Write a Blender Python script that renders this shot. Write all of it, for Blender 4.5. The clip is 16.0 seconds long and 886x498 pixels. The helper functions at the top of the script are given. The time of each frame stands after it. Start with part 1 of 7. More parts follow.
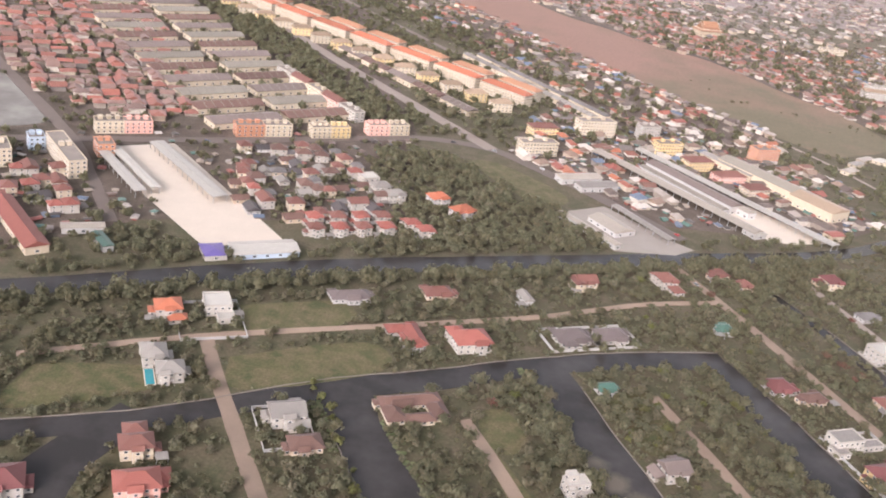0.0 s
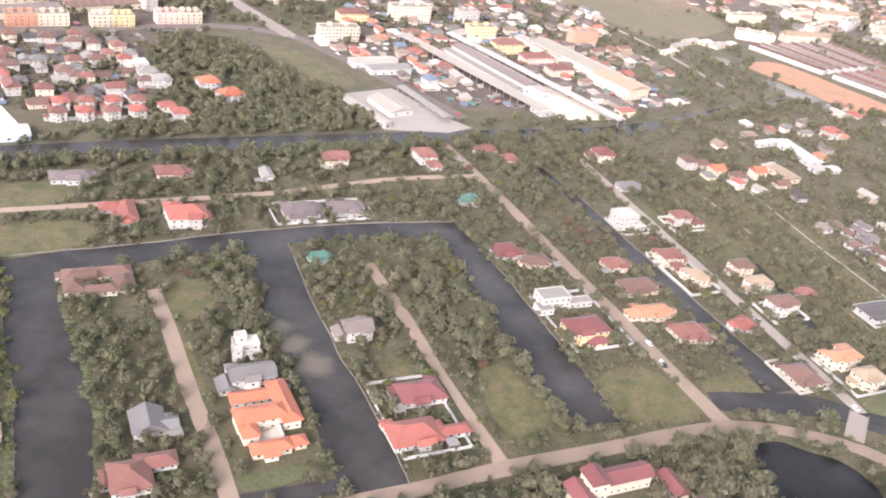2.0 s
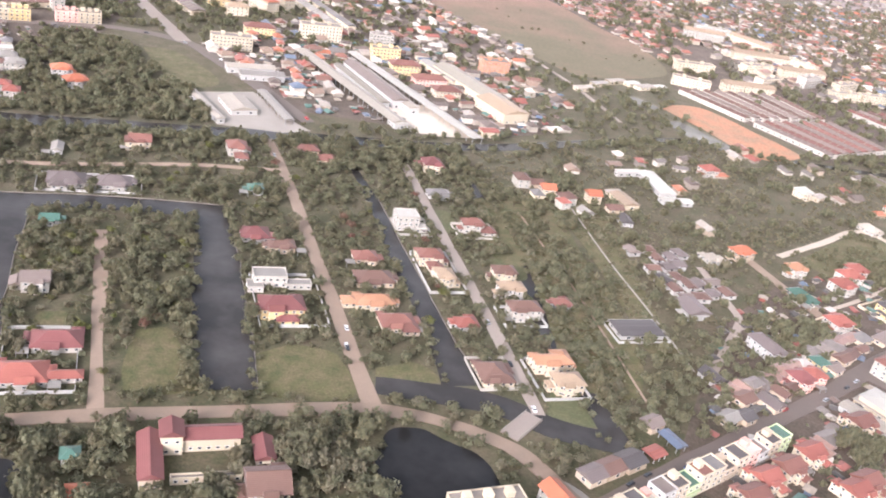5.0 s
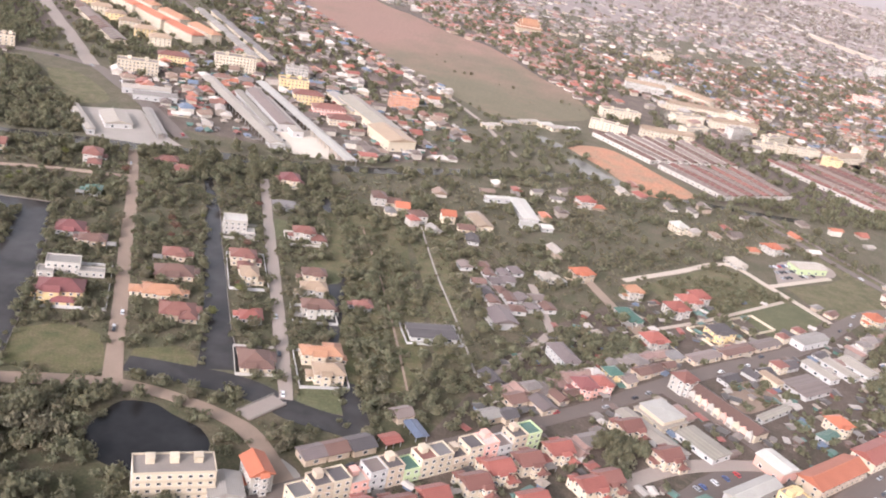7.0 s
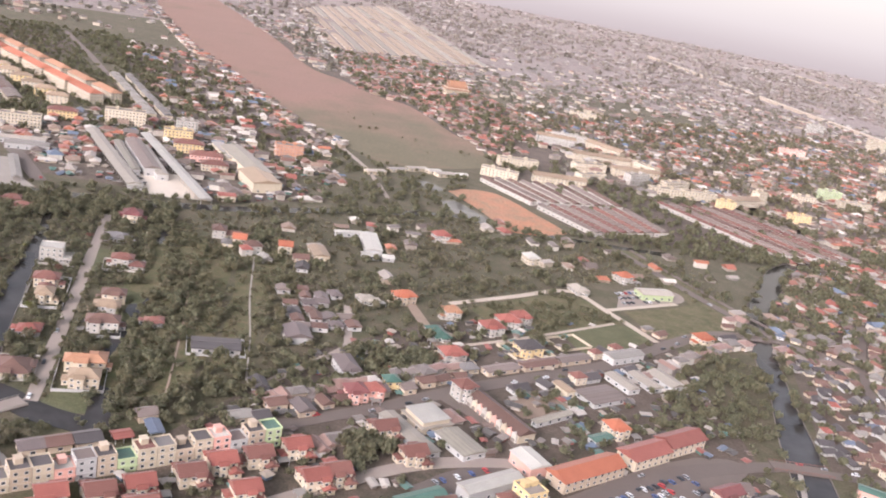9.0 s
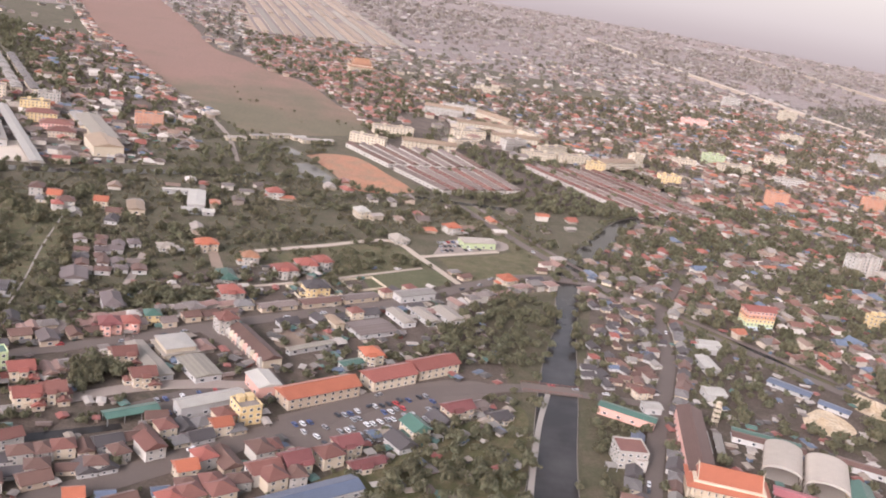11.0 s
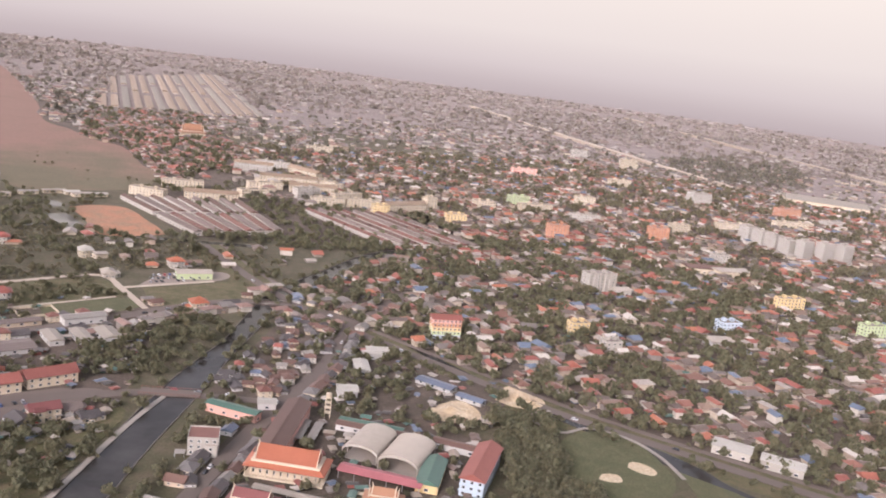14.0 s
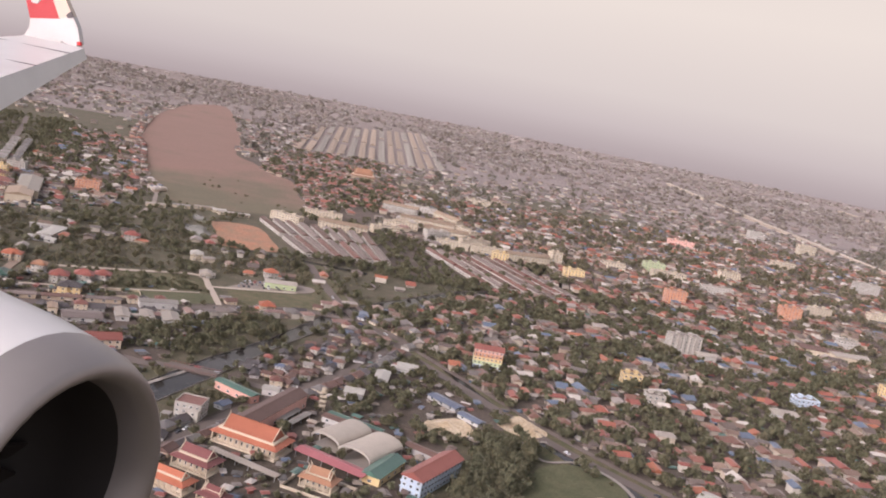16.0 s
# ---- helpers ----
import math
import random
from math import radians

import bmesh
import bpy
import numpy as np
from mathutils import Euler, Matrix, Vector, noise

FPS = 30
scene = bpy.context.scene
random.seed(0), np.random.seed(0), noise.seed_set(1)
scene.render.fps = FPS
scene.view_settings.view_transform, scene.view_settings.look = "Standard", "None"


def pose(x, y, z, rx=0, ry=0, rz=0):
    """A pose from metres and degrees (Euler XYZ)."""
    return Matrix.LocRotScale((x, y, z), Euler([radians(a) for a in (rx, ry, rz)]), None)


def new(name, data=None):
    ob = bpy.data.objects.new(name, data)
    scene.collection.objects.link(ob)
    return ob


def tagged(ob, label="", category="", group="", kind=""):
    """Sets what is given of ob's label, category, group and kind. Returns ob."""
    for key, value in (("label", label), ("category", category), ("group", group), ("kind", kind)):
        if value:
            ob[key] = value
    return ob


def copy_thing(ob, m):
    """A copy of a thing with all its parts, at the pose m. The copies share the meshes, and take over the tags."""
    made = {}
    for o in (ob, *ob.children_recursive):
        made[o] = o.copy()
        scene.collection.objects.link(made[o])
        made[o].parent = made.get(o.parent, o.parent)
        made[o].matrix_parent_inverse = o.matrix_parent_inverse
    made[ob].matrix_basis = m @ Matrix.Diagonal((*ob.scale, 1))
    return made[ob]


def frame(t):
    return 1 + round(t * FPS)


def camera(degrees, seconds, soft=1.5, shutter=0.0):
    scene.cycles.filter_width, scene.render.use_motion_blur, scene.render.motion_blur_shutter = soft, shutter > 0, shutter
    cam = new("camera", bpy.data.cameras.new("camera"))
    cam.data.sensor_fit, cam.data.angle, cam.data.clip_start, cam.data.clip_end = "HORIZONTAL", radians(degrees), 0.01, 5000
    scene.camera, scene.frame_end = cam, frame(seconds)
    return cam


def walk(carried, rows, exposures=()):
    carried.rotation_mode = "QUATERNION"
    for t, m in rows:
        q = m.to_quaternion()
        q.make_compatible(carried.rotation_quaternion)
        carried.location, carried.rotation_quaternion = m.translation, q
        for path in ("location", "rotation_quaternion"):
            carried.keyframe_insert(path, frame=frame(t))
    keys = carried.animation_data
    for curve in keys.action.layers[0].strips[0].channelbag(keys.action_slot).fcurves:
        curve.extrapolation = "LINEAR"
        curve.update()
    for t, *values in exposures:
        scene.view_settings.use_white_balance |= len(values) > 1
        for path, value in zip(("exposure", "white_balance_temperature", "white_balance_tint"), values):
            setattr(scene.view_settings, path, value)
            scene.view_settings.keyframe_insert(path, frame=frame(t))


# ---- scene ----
cam = camera(50.7, 16.0, soft=1.95)
S = 0.595          # the plan's metres to the model's
ROWS = [           # seconds, eye in the plan, turn in degrees
    (0.0, 0.34, 0.24, 258.93, 64.966, -9.254, 0.011),
    (0.5, 32.26, -2.4, 257.5, 63.423, -9.261, -1.43),
    (1.0, 64.25, -5.05, 256.08, 61.04, -9.384, -4.408),
    (1.5, 96.32, -7.73, 254.64, 60.264, -9.004, -4.243),
    (2.0, 128.46, -10.44, 253.2, 60.54, -8.775, -3.712),
    (2.5, 160.67, -13.17, 251.76, 60.252, -8.893, -3.593),
    (3.0, 192.95, -15.93, 250.3, 59.397, -9.483, -3.255),
    (3.5, 225.3, -18.71, 248.84, 59.104, -9.635, -2.213),
    (4.0, 257.7, -21.53, 247.37, 60.024, -9.751, -0.335),
    (6.5, 420.47, -36.09, 239.83, 67.014, -11.438, 6.087),
    (7.0, 453.16, -39.1, 238.28, 67.166, -11.622, 5.964),
    (7.5, 485.87, -42.15, 236.71, 67.938, -11.132, 5.913),
    (8.0, 518.62, -45.24, 235.13, 69.586, -10.621, 6.773),
    (10.5, 682.71, -61.25, 226.93, 73.146, -9.529, 4.824),
    (11.0, 715.57, -64.58, 225.22, 72.071, -9.29, 4.543),
    (11.5, 748.43, -67.95, 223.49, 73.185, -8.35, 0.627),
    (12.0, 781.3, -71.36, 221.74, 74.942, -6.504, -0.296),
    (12.5, 814.17, -74.82, 219.96, 76.332, -5.677, -1.039),
    (13.0, 847.03, -78.33, 218.16, 77.104, -5.414, -1.273),
    (13.5, 879.89, -81.88, 216.33, 77.564, -5.223, -1.222),
    (14.0, 912.73, -85.48, 214.47, 77.531, -7.1, 0.688),
    (14.5, 945.56, -89.14, 212.58, 78.187, -6.984, 0.778),
    (15.0, 978.37, -92.84, 210.66, 80.086, -6.82, -1.094),
    (15.5, 1011.16, -96.59, 208.71, 81.419, -5.782, 5.276),
    (16.0, 1043.92, -100.39, 206.72, 79.847, -10.673, 15.203),
]
EXPOSURES = [(0.0, 0.84, 5960, 16), (1.0, 1.16, 5930, 15), (2.0, 1.41, 5750, 14), (3.5, 1.42, 5650, 13), (7.0, 1.03, 5830, 16), (8.0, 0.96, 5830, 16), (10.5, 0.66, 5900, 18), (13.5, 0.57, 5980, 19), (16.0, 0.27, 6040, 20)]
walk(cam, [(t, pose(S * x, S * y, S * z, rx, ry, rz)) for t, x, y, z, rx, ry, rz in ROWS], EXPOSURES)

# ---- light ----
SUN_AZ, SUN_EL = radians(206), radians(25)          # compass bearing of the sun (from +y, clockwise) and its height
world = bpy.data.worlds.new("sky")
scene.world = world
world.use_nodes = True
sky = world.node_tree.nodes.new("ShaderNodeTexSky")
sky.sky_type = "NISHITA"
sky.sun_disc = False
sky.sun_elevation, sky.sun_rotation = SUN_EL, SUN_AZ
sky.air_density, sky.dust_density, sky.ozone_density = 1.0, 6.0, 0.6
world.node_tree.nodes["Background"].inputs[1].default_value = 0.172
soft_sky = world.node_tree.nodes.new("ShaderNodeHueSaturation")      # smoke and dust grey the sky
soft_sky.inputs["Saturation"].default_value = 0.13
world.node_tree.links.new(sky.outputs[0], soft_sky.inputs["Color"])
world.node_tree.links.new(soft_sky.outputs[0], world.node_tree.nodes["Background"].inputs[0])
sun = new("sun", bpy.data.lights.new("sun", "SUN"))
sun.data.energy, sun.data.angle, sun.data.color = 1.4, radians(14), (1.0, 0.76, 0.58)
sun_dir = Vector((math.sin(SUN_AZ) * math.cos(SUN_EL), math.cos(SUN_AZ) * math.cos(SUN_EL), math.sin(SUN_EL)))
sun.rotation_euler = sun_dir.to_track_quat("Z", "Y").to_euler()

# ---- materials ----


def nodes_of(name):
    m = bpy.data.materials.new(name)
    m.use_nodes = True
    nt = m.node_tree
    return m, nt, nt.nodes["Principled BSDF"]


def dusty(b, weight):
    """A pinkish sheen that pales surfaces at grazing angles, put in to imitate haze."""
    b.inputs["Sheen Weight"].default_value, b.inputs["Sheen Roughness"].default_value = weight, 0.5
    b.inputs["Sheen Tint"].default_value = (1.0, 0.88, 0.86, 1)


def noise_node(nt, scale, detail=4, rough=0.6, coord=None):
    n = nt.nodes.new("ShaderNodeTexNoise")
    n.inputs["Scale"].default_value, n.inputs["Detail"].default_value, n.inputs["Roughness"].default_value = scale, detail, rough
    if coord:
        nt.links.new(coord, n.inputs["Vector"])
    return n.outputs["Fac"]


def ramp(nt, fac, stops):
    r = nt.nodes.new("ShaderNodeValToRGB")
    el = r.color_ramp.elements
    while len(el) < len(stops):
        el.new(0.5)
    for e, (p, c) in zip(el, stops):
        e.position, e.color = p, (*c, 1)
    nt.links.new(fac, r.inputs[0])
    return r.outputs[0]


def mix(nt, fac, a, b, how="MIX"):
    n = nt.nodes.new("ShaderNodeMix")
    n.data_type, n.blend_type = "RGBA", how
    for sock, v in ((n.inputs[0], fac), (n.inputs[6], a), (n.inputs[7], b)):
        if isinstance(v, (int, float)):
            sock.default_value = v
        elif isinstance(v, tuple):
            sock.default_value = (*v, 1)
        else:
            nt.links.new(v, sock)
    return n.outputs[2]


def bump(nt, bsdf, height, strength, dist):
    b = nt.nodes.new("ShaderNodeBump")
    b.inputs["Strength"].default_value, b.inputs["Distance"].default_value = strength, dist
    nt.links.new(height, b.inputs["Height"])
    nt.links.new(b.outputs[0], bsdf.inputs["Normal"])


def place(nt):
    """Place in the plan's metres."""
    v = nt.nodes.new("ShaderNodeVectorMath")
    v.operation = "SCALE"
    v.inputs["Scale"].default_value = 1 / S
    nt.links.new(nt.nodes.new("ShaderNodeNewGeometry").outputs["Position"], v.inputs[0])
    return v.outputs[0]


def dull(c, k):
    return tuple(v * k for v in c)


def plain(name, c, rough=0.8, worn=0.75, coarse=0.25, fine=2.5, metal=0.0, shade=0.12):
    """Painted, plastered or poured surface with weathering at two scales and a little change from piece to piece."""
    m, nt, b = nodes_of(name)
    p = place(nt)
    col = mix(nt, noise_node(nt, coarse, 3, 0.6, p), dull(c, worn), tuple(min(1, v * 1.12) for v in c))
    col = mix(nt, 0.35, col, mix(nt, noise_node(nt, fine, 4, 0.7, p), dull(c, 0.55), dull(c, 1.25)))
    rnd = nt.nodes.new("ShaderNodeObjectInfo").outputs["Random"]
    hv = nt.nodes.new("ShaderNodeHueSaturation")
    mr = nt.nodes.new("ShaderNodeMapRange")
    mr.inputs["To Min"].default_value, mr.inputs["To Max"].default_value = 1 - shade, 1 + shade
    nt.links.new(rnd, mr.inputs[0])
    nt.links.new(mr.outputs[0], hv.inputs["Value"])
    nt.links.new(col, hv.inputs["Color"])
    nt.links.new(hv.outputs[0], b.inputs["Base Color"])
    b.inputs["Roughness"].default_value, b.inputs["Metallic"].default_value = rough, metal
    bump(nt, b, noise_node(nt, fine * 2, 4, 0.6, p), 0.3, 0.05)
    dusty(b, 0.08 if rough > 0.6 else 0)
    return m


def tiles(name, c, step=0.35, rough=0.75, metal=0.0, along=False):
    """Roof covering: courses of tiles or sheet ribs, streaks of dirt, bleached patches."""
    c = dull(c, 0.76)                                    # every roof colour darkened by a quarter
    m, nt, b = nodes_of(name)
    co = nt.nodes.new("ShaderNodeTexCoord").outputs["Object"]
    w = nt.nodes.new("ShaderNodeTexWave")
    w.bands_direction = "X" if along else "Z"
    w.inputs["Scale"].default_value = 0.31 / step
    w.inputs["Distortion"].default_value = 0.4
    nt.links.new(co, w.inputs["Vector"])
    p = place(nt)
    col = mix(nt, noise_node(nt, 0.18, 4, 0.65, p), dull(c, 0.6), tuple(min(1, v * 1.2 + 0.01) for v in c))
    col = mix(nt, 0.4, col, mix(nt, noise_node(nt, 1.6, 5, 0.7, p), dull(c, 0.5), tuple(min(1, v * 1.25 + 0.02) for v in c)))
    col = mix(nt, 0.25, col, mix(nt, w.outputs["Fac"], dull(c, 0.45), c))
    hv = nt.nodes.new("ShaderNodeHueSaturation")
    mr = nt.nodes.new("ShaderNodeMapRange")
    mr.inputs["To Min"].default_value, mr.inputs["To Max"].default_value = 0.8, 1.15
    nt.links.new(nt.nodes.new("ShaderNodeObjectInfo").outputs["Random"], mr.inputs[0])
    nt.links.new(mr.outputs[0], hv.inputs["Value"])
    nt.links.new(col, hv.inputs["Color"])
    nt.links.new(hv.outputs[0], b.inputs["Base Color"])
    b.inputs["Roughness"].default_value, b.inputs["Metallic"].default_value = rough, metal
    bump(nt, b, w.outputs["Fac"], 0.5, 0.06)
    dusty(b, 0.12)
    return m


def islands(name, stops, rough=0.8, dust=0.0):
    """Many small pieces, each with a colour of its own; dust: share of grey mixed in, standing in for haze."""
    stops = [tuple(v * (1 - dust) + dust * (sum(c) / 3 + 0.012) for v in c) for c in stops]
    m, nt, b = nodes_of(name)
    geo = nt.nodes.new("ShaderNodeNewGeometry")
    r = nt.nodes.new("ShaderNodeValToRGB")
    r.color_ramp.interpolation = "CONSTANT"
    while len(r.color_ramp.elements) < len(stops):
        r.color_ramp.elements.new(0.5)
    for i, (e, c) in enumerate(zip(r.color_ramp.elements, stops)):
        e.position, e.color = i / len(stops), (*c, 1)
    nt.links.new(geo.outputs["Random Per Island"], r.inputs[0])
    col = mix(nt, noise_node(nt, 0.35, 4, 0.7, place(nt)), (0.50, 0.48, 0.46), (1.05, 1.04, 1.03))
    nt.links.new(mix(nt, 1.0, r.outputs[0], col, "MULTIPLY"), b.inputs["Base Color"])
    b.inputs["Roughness"].default_value = rough
    dusty(b, 0.18)
    return m


def leaves(name, dark, light, fine=1.1):
    m, nt, b = nodes_of(name)
    geo = nt.nodes.new("ShaderNodeNewGeometry")
    p = place(nt)
    col = mix(nt, noise_node(nt, fine, 5, 0.75, p), dark, light)
    col = mix(nt, ramp(nt, noise_node(nt, 0.11, 3, 0.6, p), [(0.38, (0, 0, 0)), (0.66, (1, 1, 1))]), col, mix(nt, 0.6, col, (0.165, 0.138, 0.080)))
    mr = nt.nodes.new("ShaderNodeMapRange")
    mr.inputs["To Min"].default_value, mr.inputs["To Max"].default_value = 0.72, 1.28
    nt.links.new(geo.outputs["Random Per Island"], mr.inputs[0])
    hv = nt.nodes.new("ShaderNodeHueSaturation")
    nt.links.new(mr.outputs[0], hv.inputs["Value"])
    nt.links.new(col, hv.inputs["Color"])
    nt.links.new(hv.outputs[0], b.inputs["Base Color"])
    b.inputs["Roughness"].default_value = 0.8
    b.inputs["Specular IOR Level"].default_value = 0.2
    bump(nt, b, noise_node(nt, 1.7, 5, 0.75, p), 0.6, 0.4)
    dusty(b, 0.16)
    b.inputs["Sheen Tint"].default_value = (1.0, 0.92, 0.85, 1)
    thin = nt.nodes.new("ShaderNodeBsdfTranslucent")      # leaves let light through
    nt.links.new(hv.outputs[0], thin.inputs["Color"])
    both = nt.nodes.new("ShaderNodeMixShader")
    both.inputs[0].default_value = 0.44
    nt.links.new(b.outputs[0], both.inputs[1]), nt.links.new(thin.outputs[0], both.inputs[2])
    nt.links.new(both.outputs[0], nt.nodes["Material Output"].inputs[0])
    return m


def earth(name, a, c, d, big=0.012, mid=0.07, fine=0.6):
    """Ground cover of three mixed tones."""
    m, nt, b = nodes_of(name)
    p = place(nt)
    col = mix(nt, ramp(nt, noise_node(nt, big, 4, 0.6, p), [(0.38, (0, 0, 0)), (0.62, (1, 1, 1))]), a, c)
    col = mix(nt, ramp(nt, noise_node(nt, mid, 5, 0.7, p), [(0.42, (0, 0, 0)), (0.66, (1, 1, 1))]), col, d)
    col = mix(nt, 1.0, col, ramp(nt, noise_node(nt, fine, 5, 0.75, p), [(0.3, (0.6, 0.6, 0.6)), (0.7, (1.3, 1.3, 1.3))]), "MULTIPLY")
    nt.links.new(col, b.inputs["Base Color"])
    b.inputs["Roughness"].default_value = 0.95
    b.inputs["Specular IOR Level"].default_value = 0.1
    bump(nt, b, noise_node(nt, 1.3, 4, 0.7, p), 0.3, 0.2)
    dusty(b, 0.09)
    return m


def water_mat(name, c, clouds=()):
    """Still water; clouds: (x, y, radius) of pale silt stirred up in it."""
    m, nt, b = nodes_of(name)
    p = place(nt)
    col = mix(nt, ramp(nt, noise_node(nt, 0.03, 4, 0.6, p), [(0.4, (0, 0, 0)), (0.72, (1, 1, 1))]), c, tuple(v * 1.6 + 0.01 for v in c))
    for x, y, r in clouds:
        away = nt.nodes.new("ShaderNodeVectorMath")
        away.operation = "DISTANCE"
        away.inputs[1].default_value = (x, y, 0)
        nt.links.new(p, away.inputs[0])
        near = nt.nodes.new("ShaderNodeMapRange")
        near.inputs["From Min"].default_value, near.inputs["From Max"].default_value = r, r * 0.2
        nt.links.new(away.outputs["Value"], near.inputs[0])
        drift = mix(nt, 0.5, near.outputs[0], noise_node(nt, 0.09, 5, 0.65, p))
        col = mix(nt, ramp(nt, drift, [(0.42, (0, 0, 0)), (0.72, (0.75, 0.75, 0.75))]), col, (0.15, 0.125, 0.095))
    nt.links.new(col, b.inputs["Base Color"])
    b.inputs["Roughness"].default_value = 0.12
    b.inputs["Specular IOR Level"].default_value = 0.16
    bump(nt, b, noise_node(nt, 0.5, 3, 0.6, p), 0.06, 0.1)
    return m


ROOF = {
    "red": tiles("red_roof_tiles", (0.38, 0.115, 0.085)),
    "orange": tiles("orange_roof_tiles", (0.56, 0.17, 0.085)),
    "maroon": tiles("maroon_roof_tiles", (0.24, 0.075, 0.07)),
    "brown": tiles("brown_roof_tiles", (0.19, 0.10, 0.075)),
    "rust": tiles("rust_roof_tiles", (0.25, 0.10, 0.075)),
    "tan": tiles("tan_roof_tiles", (0.42, 0.30, 0.20)),
    "peach": tiles("pale_orange_roof_tiles", (0.50, 0.25, 0.14)),
    "fade": tiles("faded_tan_roof", (0.34, 0.30, 0.24)),
    "dust": tiles("dusty_brown_roof_tiles", (0.25, 0.19, 0.165)),
    "grey": tiles("grey_roof_tiles", (0.22, 0.20, 0.19)),
    "dark": tiles("dark_grey_roof_tiles", (0.10, 0.085, 0.085)),
    "purple": tiles("purple_grey_roof_tiles", (0.185, 0.143, 0.135)),
    "green": tiles("green_sheet_roof", (0.085, 0.185, 0.14), 0.7, 0.5, 0.0, True),
    "blue": tiles("blue_sheet_roof", (0.155, 0.19, 0.27), 0.7, 0.5, 0.0, True),
    "violet": tiles("violet_sheet_roof", (0.18, 0.13, 0.42), 0.7, 0.5, 0.0, True),
    "white": tiles("white_sheet_roof", (0.62, 0.58, 0.51), 0.8, 0.55, 0.0, True),
    "sheet": tiles("grey_sheet_roof", (0.35, 0.315, 0.28), 0.8, 0.6, 0.0, True),
    "pale": tiles("pale_weathered_sheet_roof", (0.50, 0.435, 0.36), 0.8, 0.6, 0.0, True),
    "pink": tiles("pink_sheet_roof", (0.50, 0.16, 0.17), 0.8, 0.6, 0.0, True),
}
WALL = {
    "white": plain("white_plaster", (0.43, 0.395, 0.35)),
    "cream": plain("cream_plaster", (0.54, 0.455, 0.34)),
    "yellow": plain("yellow_plaster", (0.64, 0.48, 0.25)),
    "pink": plain("pink_plaster", (0.70, 0.40, 0.33)),
    "blue": plain("pale_blue_plaster", (0.46, 0.54, 0.63)),
    "lime": plain("lime_green_plaster", (0.48, 0.55, 0.32)),
    "grey": plain("grey_plaster", (0.45, 0.43, 0.41)),
    "tan": plain("tan_plaster", (0.50, 0.40, 0.30)),
    "orange": plain("orange_plaster", (0.52, 0.25, 0.15)),
}
GLASS = plain("dark_window_glass", (0.055, 0.06, 0.07), 0.12, 0.9, 0.3, 1.0)
FRAME = plain("white_window_frame", (0.7, 0.68, 0.65), 0.6)
CONCRETE = plain("weathered_concrete", (0.31, 0.27, 0.235), 0.9, 0.7, 0.08, 1.2)
PALE_CONCRETE = plain("pale_concrete", (0.54, 0.46, 0.375), 0.9, 0.82, 0.06, 0.8)
ASPHALT = plain("worn_asphalt", (0.138, 0.106, 0.089), 0.9, 0.75, 0.06, 1.0)
DIRT = plain("sandy_dirt_road", (0.285, 0.205, 0.150), 0.95, 0.62, 0.07, 0.9)
LANE = plain("tan_concrete_lane", (0.42, 0.345, 0.275), 0.9, 0.8, 0.06, 0.8)
PAVING = plain("brown_paved_road", (0.29, 0.235, 0.20), 0.95, 0.75, 0.07, 0.9)
RUBBER = plain("black_rubber", (0.03, 0.03, 0.03), 0.8)
STEEL = plain("galvanised_steel", (0.5, 0.5, 0.5), 0.4, 0.8, 0.3, 2, 0.6)
BARK = plain("tree_bark", (0.13, 0.10, 0.075), 0.95)
CLOUDS = ((130, 324, 17), (121, 338, 15), (114, 350, 12))
WATER = water_mat("dark_canal_water", (0.036, 0.032, 0.030), CLOUDS)
POND = water_mat("black_pond_water", (0.012, 0.011, 0.011))
MURK = water_mat("murky_pond_water", (0.14, 0.13, 0.12))
LEAF = [leaves("tree_leaves", (0.122, 0.121, 0.078), (0.192, 0.190, 0.114)),
        leaves("dusty_leaves", (0.150, 0.138, 0.094), (0.23, 0.208, 0.14)),
        leaves("bright_leaves", (0.095, 0.11, 0.035), (0.21, 0.21, 0.07)),
        leaves("russet_leaves", (0.13, 0.06, 0.05), (0.25, 0.13, 0.10))]
GROUND = earth("scrub_ground", (0.062, 0.063, 0.031), (0.080, 0.074, 0.040), (0.112, 0.090, 0.058))
TOWN_GROUND = earth("trodden_town_ground", (0.092, 0.070, 0.055), (0.058, 0.051, 0.034), (0.130, 0.098, 0.077), 0.02, 0.08, 0.7)
GRASS = earth("rough_grass", (0.066, 0.073, 0.029), (0.100, 0.095, 0.042), (0.140, 0.110, 0.062), 0.05, 0.12, 0.9)
LAWN = earth("mown_lawn", (0.076, 0.083, 0.038), (0.087, 0.092, 0.044), (0.112, 0.106, 0.054), 0.02, 0.1, 0.9)


def field_mat():
    """Dry brown grass that turns to olive towards the wet end of the field, with a ragged change."""
    m, nt, b = nodes_of("dry_brown_field")
    p = place(nt)
    xyz = nt.nodes.new("ShaderNodeSeparateXYZ")
    nt.links.new(p, xyz.inputs[0])
    far = nt.nodes.new("ShaderNodeMapRange")
    far.inputs["From Min"].default_value, far.inputs["From Max"].default_value = 1430, 980
    nt.links.new(xyz.outputs[1], far.inputs[0])
    fac = mix(nt, 0.45, far.outputs[0], ramp(nt, noise_node(nt, 0.006, 5, 0.65, p), [(0.35, (0, 0, 0)), (0.68, (1, 1, 1))]))
    brown = mix(nt, noise_node(nt, 0.012, 4, 0.6, p), (0.25, 0.142, 0.108), (0.20, 0.122, 0.088))
    olive = mix(nt, noise_node(nt, 0.03, 4, 0.6, p), (0.150, 0.122, 0.074), (0.105, 0.096, 0.054))
    col = mix(nt, ramp(nt, fac, [(0.3, (0, 0, 0)), (0.72, (1, 1, 1))]), brown, olive)
